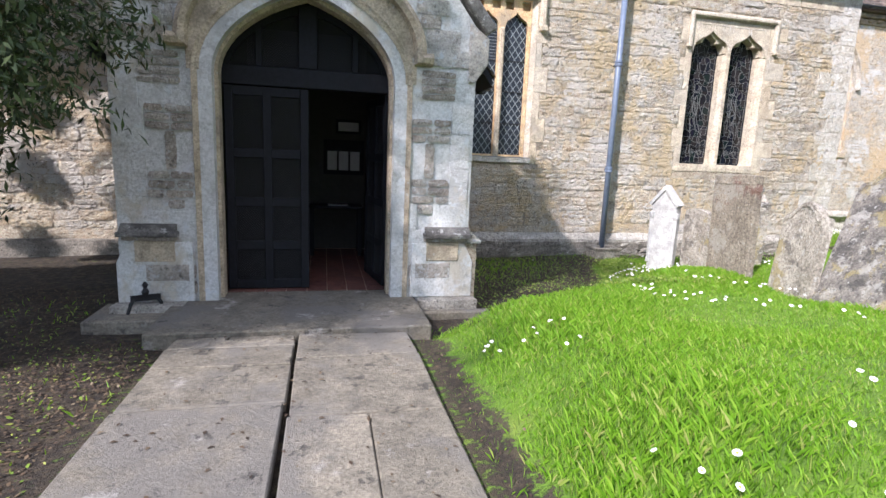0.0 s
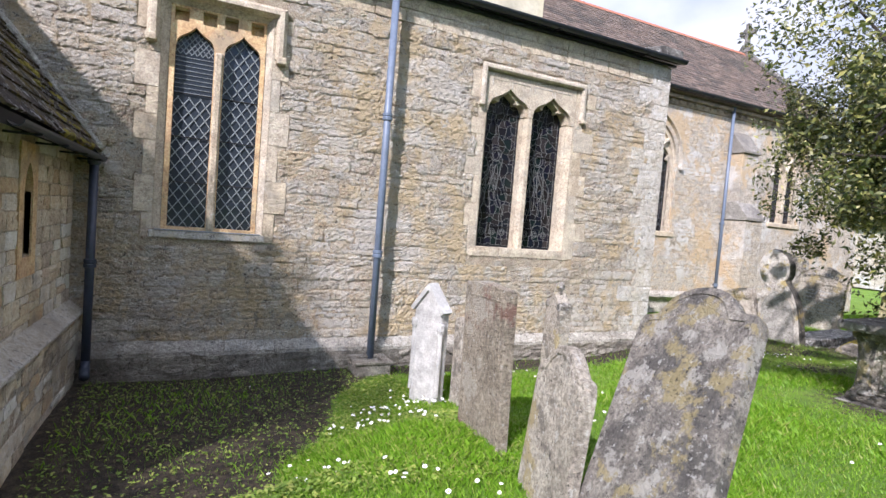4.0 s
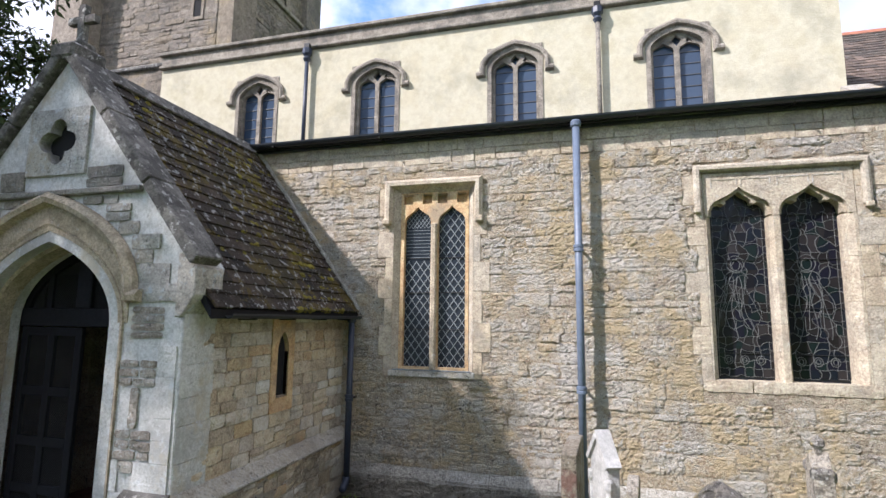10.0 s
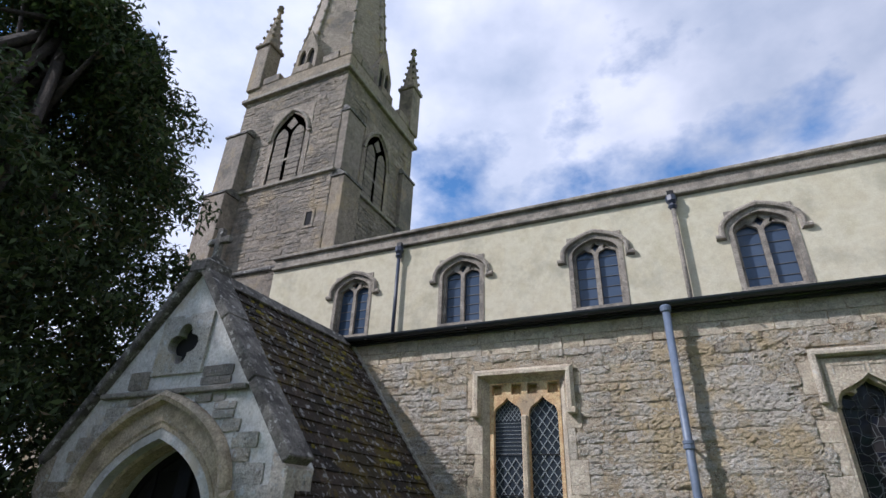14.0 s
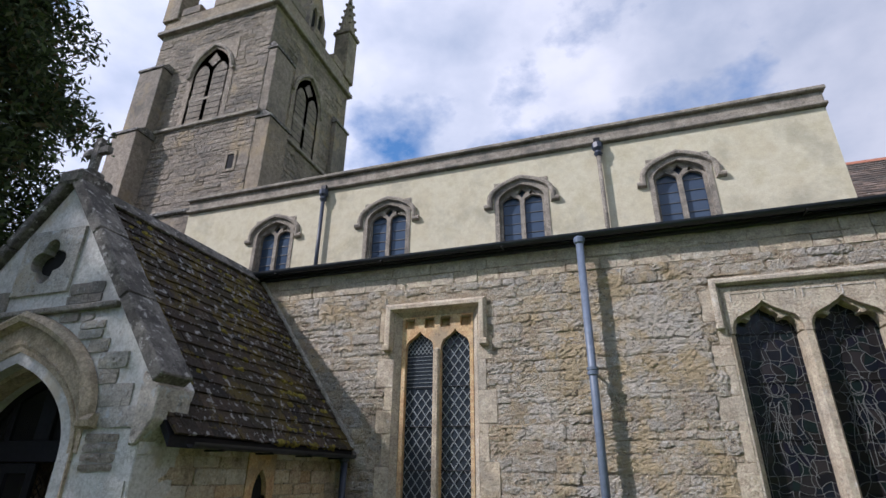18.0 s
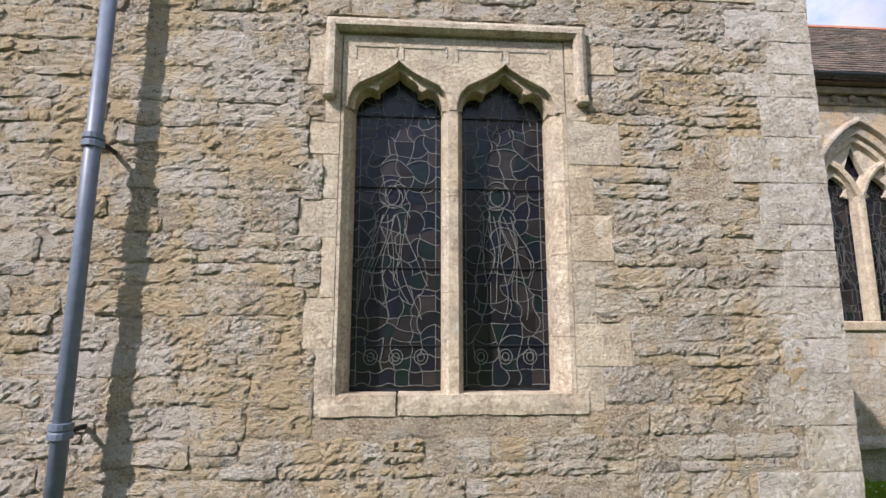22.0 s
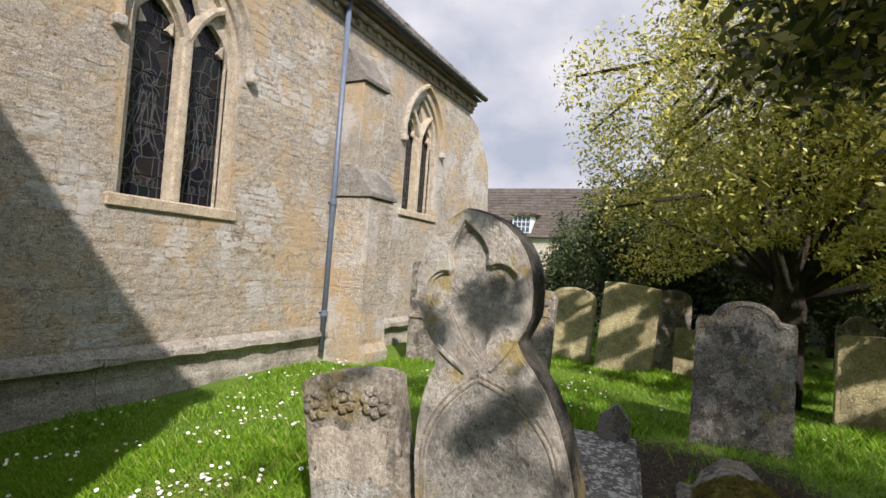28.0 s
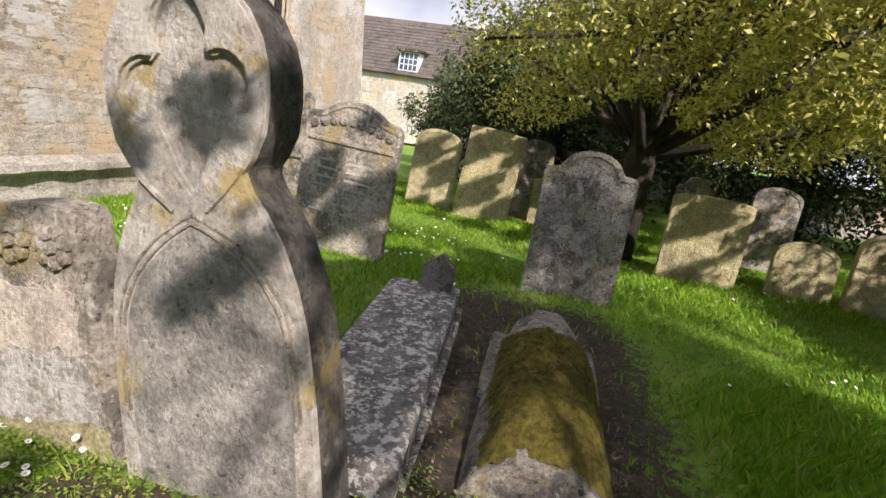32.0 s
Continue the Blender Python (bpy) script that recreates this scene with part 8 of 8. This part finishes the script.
def leaf_cloud(centres, radii, per, size, rs_, aspect=0.45, droop=0.0, keep=None, fold=True):
    """Many small folded leaves scattered in clumps; returns corners (4 a leaf)."""
    cs = np.repeat(np.asarray(centres), per, axis=0)
    rr = np.repeat(np.asarray(radii), per)[:, None]
    n = len(cs)
    d = rs_.normal(size=(n, 3))
    d /= np.linalg.norm(d, axis=1)[:, None]
    p = cs + d * rr * rs_.random((n, 1)) ** 0.5
    outward = d * 0.5
    if keep is not None:
        ok = keep(p)
        p, outward = p[ok], outward[ok]
        n = len(p)
    facing = rs_.normal(size=(n, 3)) * 0.75 + outward + np.array([-0.35, -0.25, 0.65])
    a = np.cross(facing, rs_.normal(size=(n, 3)))
    a[:, 2] -= droop
    a /= np.linalg.norm(a, axis=1)[:, None]
    b_ = np.cross(facing, a)
    b_ /= np.linalg.norm(b_, axis=1)[:, None]
    s = size * rs_.uniform(0.65, 1.25, (n, 1))
    w = s * aspect
    c = np.empty((n, 4, 3))
    up = np.cross(a, b_)
    c[:, 0] = p
    c[:, 1] = p + a * s * 0.5 + b_ * w * 0.5 + up * w * 0.25
    c[:, 2] = p + a * s
    c[:, 3] = p + a * s * 0.5 - b_ * w * 0.5 + up * w * 0.25
    return c.reshape(-1, 3)


def limbs(trunk, base_r, tips, rs_):
    """A tapered trunk and bent limbs to the given tips."""
    bms = []
    bms.append(("trunk", tube([tuple(v) for v in trunk], [base_r * (1 - 0.75 * i / (len(trunk) - 1)) for i in range(len(trunk))], 10)))
    for t in tips:
        k = rs_.integers(1, len(trunk))
        s = Vector(trunk[k])
        t = Vector(t)
        mid = s.lerp(t, 0.5) + Vector((rs_.normal() * 0.15, rs_.normal() * 0.15, 0.15))
        bms.append(("limb", tube([s, mid, t], [base_r * 0.32, base_r * 0.2, base_r * 0.06], 6)))
    return bms


def crown_points(centre, rad, n, rs_, power=0.45, lump=0.35):
    """Clump centres in an uneven ellipsoid, denser outside."""
    d = rs_.normal(size=(n, 3))
    d /= np.linalg.norm(d, axis=1)[:, None]
    ph = np.sin(d[:, 0] * 5 + d[:, 2] * 3) * np.cos(d[:, 1] * 4 - d[:, 2] * 2)
    r = rs_.random(n) ** power * (1 + lump * ph)
    return np.asarray(centre) + d * np.asarray(rad) * r[:, None]


def tree(name, label, cat, trunk, base_r, tips, clumps, crad, per, size, mat, seed, aspect=0.45, droop=0.0, keep=None, group=""):
    rs_ = np.random.default_rng(seed)
    t = thing(name, label, cat, pose(*trunk[0]), group)
    for nm, bm in limbs(trunk, base_r, tips, rs_):
        o = part(nm, bm, M_BARK, t, smooth=True)
        o.matrix_parent_inverse = pose(*trunk[0]).inverted()
    co = leaf_cloud(clumps, crad, per, size, rs_, aspect, droop, keep)
    o = quads("crown", co, mat, 4, t)
    o.matrix_parent_inverse = pose(*trunk[0]).inverted()
    return t


r1 = np.random.default_rng(41)
# the yew west of the porch, with a low skirt of branches towards the path
def yew_points(n):
    z = 2.0 + 10.6 * r1.random(n) ** 0.9
    prof = np.interp(z, [1.9, 3.9, 6.6, 9.3, 11.5, 13.1], [2.5, 3.2, 3.3, 2.9, 1.9, 0.2])
    a = r1.random(n) * math.tau
    rr = prof * r1.random(n) ** 0.35 * (1 + 0.14 * np.sin(a * 5 + z * 2.2) + 0.10 * np.sin(a * 9 - z * 3))
    return np.stack([-6.15 + rr * np.cos(a), -3.7 + rr * np.sin(a), z], 1)


def yew_gap(p):
    """Leaves cut along the sun's line so the wall and the ground west of the porch stay lit."""
    j = -p[:, 1]
    wx, wz = p[:, 0] + 1.2 * j, p[:, 2] - 1.31 * j
    lit = (wx > -6.5) & (wx < -2.3 + 0.3 * np.sin(wz * 5)) & (wz > -1.6) & (wz < 2.4) & (np.sin(wx * 5) + np.sin(wz * 6 + wx * 2) > -1.1)
    # the same cut keeps the wall above the porch lit
    lit |= (wx > -0.8) & (wz > 2.3 + 0.25 * np.sin(wx * 3)) & (wz < 5.4)
    return (p[:, 2] > 1.7) & ~lit


yc = yew_points(2600)
# unseen leaf mass, added to shade the porch front and path
shade_mass = crown_points((-4.4, -6.2, 7.0), (2.6, 2.2, 3.9), 200, r1, 0.5, 0.2)
shade_mass = shade_mass[(shade_mass[:, 2] < 0.3 - 1.25 * shade_mass[:, 1]) & (shade_mass[:, 2] > 2.2)]
yk = crown_points((-2.95, -5.0, 2.75), (1.65, 1.0, 1.65), 460, r1, 0.5, 0.25)
yew = tree("yew_tree", "tall dark green yew with low branches beside the porch", "tree", [(-6.15, -3.8, 0.0), (-6.05, -3.8, 2.0), (-6.15, -3.7, 4.5), (-6.15, -3.7, 8.0), (-6.15, -3.7, 12.0)], 0.42,
           [tuple(v) for v in yc[:60] if math.hypot(v[0] + 6.15, v[1] + 3.7) < 1.9] + [tuple(v) for v in shade_mass[:24]] + [tuple(v) for v in yk[:8]], yc, np.full(len(yc), 0.42), 62, 0.17, M_YEW, 5, 0.36, 0.3, yew_gap)
lowb = np.concatenate([shade_mass, yk])
o = quads("skirt_and_shade_mass", leaf_cloud(lowb, np.full(len(lowb), 0.33), 95, 0.085, np.random.default_rng(15), 0.26, 0.6, lambda p: (p[:, 2] > 1.35 + 0.45 * np.sin(p[:, 0] * 3)) & ~((p[:, 0] > -2.2) & (p[:, 1] > -3.75))), M_YEW, 4, yew)
o.matrix_parent_inverse = pose(-6.15, -3.8, 0.0).inverted()

# the holly by the table tomb, which overhangs the way
c1 = crown_points((10.75, -4.45, 3.8), (2.75, 2.75, 2.8), 1650, r1, 0.42, 0.25)
c1 = np.concatenate([c1, np.stack([r1.uniform(10.55, 12.0, 420), r1.uniform(-3.2, -1.4, 420), r1.uniform(2.0, 4.5, 420)], 1), np.stack([r1.uniform(11.9, 13.6, 440), r1.uniform(-3.3, -1.75, 440), r1.uniform(2.5, 5.2, 440)], 1)])


def way_and_sun_gaps(p):
    """Leaves stay off the way; gaps are cut along the sun's line to light the carved stones and the turf beyond."""
    x, y, z = p[:, 0], p[:, 1], p[:, 2]
    low = (z < 2.5) & (y > -2.85) & ~((x > 10.65) & (x < 11.3) & (y < -2.0) & (z > 1.95))
    side = y > -2.42 + 0.35 * (x - 8.72)
    k = (12.75 - x) / 1.2
    hy, hz = y + k, z - 1.31 * k
    gap = (hy > -1.45) & (hy < 0.25) & (hz > 0.1) & (hz < 2.2) & (np.sin(hy * 15 + 1.0 + 2 * np.sin(hz * 6)) + np.sin(hz * 12.0 + hy * 7) + 0.7 * np.sin(hy * 33 - hz * 27 + x * 9) < 1.35)
    j = (z - 0.4) / 1.31
    lx, ly = x + 1.2 * j, y + j
    gap |= (lx > 11.0) & (lx < 13.6) & (ly > -2.5) & (ly < 0.8) & (np.sin(lx * 6) + np.sin(ly * 7 + lx * 2) > -0.8)
    gap |= (lx > 13.0) & (lx < 15.3) & (ly > -2.5) & (ly < -1.3) & (np.sin(lx * 7) + np.sin(ly * 9 + lx * 3) > -0.9)
    gap |= (lx > 15.2) & (lx < 17.6) & (ly > -0.8) & (ly < 1.6) & (np.sin(lx * 6) + np.sin(ly * 8 + lx * 2) > -0.1)
    return ~low & ~gap & ~side & (z > 1.2)


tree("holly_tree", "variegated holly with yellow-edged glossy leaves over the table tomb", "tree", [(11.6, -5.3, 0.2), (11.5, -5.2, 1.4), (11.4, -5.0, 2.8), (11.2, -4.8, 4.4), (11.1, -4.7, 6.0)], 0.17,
     [tuple(v) for v in c1[:110] if v[1] < -3.0 and v[2] > 1.6] + [tuple(v) for v in c1[-300:-294]], c1, np.full(len(c1), 0.32), 90, 0.074, M_HOLLY_SHADED, 6, 0.42, 0.1, way_and_sun_gaps, "hollies")
# the holly over the far graves
def far_gaps(p):
    """A ragged underside, and gaps that let sun dapple the headstones."""
    j = (p[:, 2] - 0.8) / 1.31
    lx, ly = p[:, 0] + 1.2 * j, p[:, 1] + j
    gap = (lx > 15.5) & (lx < 21.5) & (ly > -6.2) & (ly < 1.6) & (np.sin(lx * 7 + np.sin(ly * 3)) + np.sin(ly * 8 + lx * 2) + 0.5 * np.sin(lx * 17 + ly * 13) > -0.15)
    return (p[:, 2] > 2.0 + 0.3 * np.sin(p[:, 1] * 2)) & ~gap


c2 = crown_points((19.4, -4.0, 3.8), (3.3, 3.9, 3.4), 1900, r1, 0.18, 0.2)
c2 = np.concatenate([c2, crown_points((17.6, -4.3, 3.5), (1.7, 3.0, 1.7), 800, r1, 0.3)])
tree("holly_tree", "large variegated holly spreading over the far headstones", "tree", [(19.3, -2.65, 0.15), (19.3, -2.7, 1.6), (19.4, -2.8, 3.2), (19.3, -3.0, 5.2), (19.3, -3.2, 7.2)], 0.26,
     [tuple(v) for v in c2[:160] if v[2] > 2.6 and v[0] > 17.6], c2, np.full(len(c2), 0.42), 88, 0.082, M_HOLLY, 7, 0.42, 0.1, far_gaps, "hollies")
# dark evergreens closing the yard; the last seven are unseen, added for shade
# those far to the south only darken sky light and glass reflections
for i, (x, y, h, r_) in enumerate(((25.5, 0.0, 4.6, 1.6), (25.6, -2.2, 5.5, 2.0), (26.5, -4.6, 6.5, 2.4), (26.0, -7.4, 7.0, 2.6), (24.5, -10.0, 7.0, 2.8), (21.0, -12.5, 7.5, 3.0), (31.0, 2.6, 3.6, 1.6), (15.3, -7.6, 3.4, 1.6), (-6.0, -19.0, 10.0, 3.2), (0.5, -21.0, 11.0, 3.6), (7.0, -20.0, 10.0, 3.4), (13.0, -19.0, 9.0, 3.0), (18.0, -18.0, 9.0, 3.0), (-7.6, -8.6, 13.4, 3.5))):
    # x below -7: an unseen crown that shades the porch front and lower wall
    cc = crown_points((x, y, h * 0.5), (r_, r_, h * 0.52), 420, r1) if x > -7 else crown_points((x, y, 10.2), (r_, r_, 3.4), 125, r1)
    tree("yew_tree", "dense dark evergreen behind the graves, some added unseen elsewhere for shade", "tree", [(x, y, 0.0), (x, y, h * 0.4), (x, y, h * 0.8)], 0.2, [tuple(v) for v in cc[:20]], cc, np.full(len(cc), 0.5), 60 if y > -13 else 22, 0.17 if y > -13 else 0.28, M_YEW, 50 + i, 0.4, 0.2, lambda p: p[:, 2] > 0.1, "boundary evergreens")
structure("wall_boundary", bevel(boxes((28.5, 28.9, -22, 2.0, -0.2, 1.6)), 0.03), M_CHANCEL, "low stone boundary wall of the churchyard", "wall")

# ---------------------------------------------------------------- grass, daisies, litter
M_GRASS = leaf_mat("grass_blade", [(0.0, (0.12, 0.27, 0.012)), (0.5, (0.20, 0.40, 0.02)), (0.85, (0.30, 0.48, 0.045)), (1.0, (0.42, 0.42, 0.14))], 0.5, 0.45)
M_WEED = leaf_mat("daisy_leaf", [(0.0, (0.10, 0.18, 0.02)), (0.6, (0.21, 0.31, 0.04)), (1.0, (0.36, 0.38, 0.09))], 0.55, 0.25)
M_LITTER = leaf_mat("dry_leaf_litter", [(0.0, (0.03, 0.02, 0.014)), (0.5, (0.085, 0.055, 0.033)), (0.9, (0.15, 0.105, 0.06)), (1.0, (0.24, 0.19, 0.12))], 0.8, 0.1)
M_PETAL = plain("white_petal", (0.82, 0.82, 0.80), 0.6, 0.0, 0.05)
M_EYE = plain("yellow_daisy_eye", (0.75, 0.50, 0.03), 0.7, 0.0, 0.1)
r2 = np.random.default_rng(77)


def on_plot(x, y):
    """Where grass may grow: off the path, the buildings and the tombs."""
    ok = ~((x < 0.82) & (x > -1.35)) & ~((y > -0.12) & (x < 10.45)) & ~((x > -2.3) & (x < 1.75) & (y > -4.0)) & (y < 4.33)
    ok &= ~((np.abs(x - 10.85) < 1.06) & (np.abs(y + 3.95) < 0.64))
    ok &= ~((np.abs(x - 14.0) < 1.1) & (np.abs(y + 1.06) < 0.33)) & ~((np.abs(x - 14.05) < 0.95) & (np.abs(y + 1.92) < 0.36))
    return ok & ~((x > 17.9) & (y > 3.5))


def scatter(n, x0, x1, y0, y1, bare_keep=0.06, bare_only=False, lumps=True):
    x, y = r2.uniform(x0, x1, n), r2.uniform(y0, y1, n)
    bare = np.clip(bare_amount(x, y) + 0.25 * np.sin(x * 4.1 + 1.3 * np.sin(y * 3)) * np.sin(y * 5.3), 0, 1)
    p = bare if bare_only else np.maximum(1 - bare * 1.5, bare_keep)
    keep = on_plot(x, y) & (r2.random(n) < p)
    return x[keep], y[keep]


def blades(n, area, h0, h1, wide):
    x, y = scatter(n, *area)
    thin = r2.random(len(x)) < np.clip((y - area[2]) / 1.6, 0.02, 1)
    x, y = x[thin], y[thin]
    n = len(x)
    z = ground_z(x, y) - 0.006
    tall = 0.65 + 0.5 * np.sin(x * 1.9 + np.sin(y * 2.1)) * np.sin(y * 1.6 + 0.5)
    h = r2.uniform(h0, h1, n) * np.clip(tall, 0.35, 1.3)
    a = r2.uniform(0, math.tau, n)
    lean = r2.uniform(0.1, 0.9, n) * h
    lx, ly = np.cos(a) * lean, np.sin(a) * lean
    b_ = a + math.pi / 2 + r2.normal(0, 0.5, n)
    w = wide * r2.uniform(0.7, 1.4, n)
    wx, wy = np.cos(b_) * w, np.sin(b_) * w
    c = np.empty((n, 4, 3))
    c[:, 0] = np.stack([x - wx, y - wy, z], 1)
    c[:, 1] = np.stack([x + wx, y + wy, z], 1)
    c[:, 2] = np.stack([x + lx, y + ly, z + h], 1)
    c[:, 3] = np.stack([x - wx * 0.8 + lx * 0.35, y - wy * 0.8 + ly * 0.35, z + h * 0.6], 1)
    return c.reshape(-1, 3)


sward = np.concatenate([blades(345000, (0.7, 6.5, -10.0, -0.1), 0.03, 0.095, 0.0015), blades(135000, (6.4, 11.0, -9.6, -0.1), 0.05, 0.12, 0.003),
                        blades(130000, (10.4, 14.0, -1.4, 4.3), 0.03, 0.10, 0.0022), blades(95000, (10.4, 14.0, -4.2, -0.3), 0.02, 0.065, 0.0017), blades(165000, (13.5, 23.5, -8.4, 4.3), 0.05, 0.14, 0.005), blades(46000, (10.3, 17.0, -10.0, -3.2), 0.05, 0.12, 0.005),
                        blades(14000, (-4.0, -1.3, -8.0, -2.5), 0.03, 0.07, 0.004)])
tagged(quads("grass", sward, M_GRASS, 4), "lush bright green churchyard grass", "grass", kind="stuff")


def flat_leaves(n, area, size, lift, bare_only=False, keep=0.3):
    x, y = scatter(n, *area, keep, bare_only)
    n = len(x)
    z = ground_z(x, y) + r2.uniform(0.004, lift, n)
    a = r2.uniform(0, math.tau, n)
    t = r2.uniform(-0.5, 0.5, n)
    s = size * r2.uniform(0.6, 1.4, n)
    d = np.stack([np.cos(a), np.sin(a), t], 1) * s[:, None]
    e = np.stack([-np.sin(a), np.cos(a), r2.uniform(-0.4, 0.4, n)], 1) * s[:, None] * 0.28
    p = np.stack([x, y, z], 1)
    c = np.empty((n, 4, 3))
    c[:, 0], c[:, 1], c[:, 2], c[:, 3] = p, p + d * 0.6 + e, p + d, p + d * 0.6 - e
    return c.reshape(-1, 3)


weeds = np.concatenate([flat_leaves(150000, (10.3, 13.2, -3.2, 1.5), 0.017, 0.045, False, 0.24), flat_leaves(46000, (1.5, 5.2, -4.0, -0.2), 0.034, 0.04, False, 0.10), flat_leaves(11000, (-4.0, -1.3, -7.5, -3.0), 0.03, 0.03, False, 0.15)])
tagged(quads("weeds", weeds, M_WEED, 4), "low daisy and clover leaves in thin turf", "weeds", kind="stuff")
litter = np.concatenate([flat_leaves(30000, (-5.0, -1.2, -8.5, -2.0), 0.026, 0.015, True), flat_leaves(5000, (0.6, 6.0, -8.0, -0.1), 0.025, 0.015, True), flat_leaves(26000, (10.0, 16.0, -4.5, 0.5), 0.022, 0.015, True)])
tagged(quads("leaf_litter", litter, M_LITTER, 4), "dry brown leaf litter on bare soil", "leaves", kind="stuff")


# dead leaves and crumbs blown over the flags
px_, py_ = r2.uniform(-1.2, 0.7, 260), r2.uniform(-9.5, -3.4, 260)
pa_ = r2.uniform(0, math.tau, 260)
ps_ = r2.uniform(0.008, 0.024, 260)
pz_ = np.where(py_ > -3.95, 0.045, ground_z(0.0, py_) + 0.078)
crumbs = np.stack([np.stack([px_ + np.cos(pa_ + q) * ps_ * m_, py_ + np.sin(pa_ + q) * ps_ * m_, pz_ + h_], 1) for q, m_, h_ in ((0, 1, 0.002), (1.5, 0.5, 0.008), (3.1, 1, 0.003), (4.7, 0.5, 0.007))], 1).reshape(-1, 3)
tagged(quads("blown_leaves", crumbs, M_LITTER, 4), "dead leaves and crumbs scattered over the flagstones", "leaves", kind="stuff")


def daisies(n, area, rad, h0, h1, lump):
    x, y = scatter(n * 4, *area)
    patch = np.sin(x * 2.3 + 0.7) * np.sin(y * 2.9 + x) + 0.6 * np.sin(x * 5.1 + y * 3.3)
    keep = patch > lump
    x, y = x[keep][:n], y[keep][:n]
    n = len(x)
    z = ground_z(x, y) + r2.uniform(h0, h1, n)
    up = np.stack([r2.normal(-0.25, 0.25, n), r2.normal(-0.25, 0.25, n), np.ones(n)], 1)
    up /= np.linalg.norm(up, axis=1)[:, None]
    u = np.cross(up, [0.3, 0.9, 0.1])
    u /= np.linalg.norm(u, axis=1)[:, None]
    v = np.cross(up, u)
    p = np.stack([x, y, z], 1)
    rr = (rad * r2.uniform(0.8, 1.2, n))[:, None]
    pet, eye = [], []
    for k in range(11):
        a = math.tau * k / 11
        d = u * math.cos(a) + v * math.sin(a)
        e = -u * math.sin(a) + v * math.cos(a)
        q = np.stack([p + d * rr * 0.2, p + d * rr * 0.75 + e * rr * 0.24, p + d * rr + up * rr * 0.1, p + d * rr * 0.75 - e * rr * 0.24], 1)
        pet.append(q.reshape(-1, 3))
    for k in range(3):
        a0, a1, a2 = [math.tau * (2 * k + i) / 6 for i in range(3)]
        o = p + up * rr * 0.18
        f_ = lambda a: p + (u * math.cos(a) + v * math.sin(a)) * rr * 0.33 + up * rr * 0.06
        eye.append(np.stack([o, f_(a0), f_(a1), f_(a2)], 1).reshape(-1, 3))
    return np.concatenate(pet), np.concatenate(eye)


sets = [daisies(560, (10.7, 13.2, -2.6, 1.4), 0.0135, 0.03, 0.07, -0.2), daisies(330, (11.0, 18.0, -0.8, 4.2), 0.015, 0.06, 0.12, 0.2), daisies(170, (1.0, 5.0, -8.0, -2.0), 0.016, 0.08, 0.13, 0.55),
        daisies(120, (3.2, 6.0, -3.4, -0.4), 0.015, 0.06, 0.12, 0.1), daisies(90, (5.5, 10.5, -6.0, -0.6), 0.015, 0.08, 0.13, 0.6), daisies(60, (14.0, 22.0, -4.5, 2.0), 0.016, 0.08, 0.14, 0.4)]
dz = tagged(quads("daisies", np.concatenate([s[0] for s in sets]), M_PETAL, 4), "white daisies scattered through the grass", "flowers", kind="stuff")
quads("daisy_eyes", np.concatenate([s[1] for s in sets]), M_EYE, 4, dz)
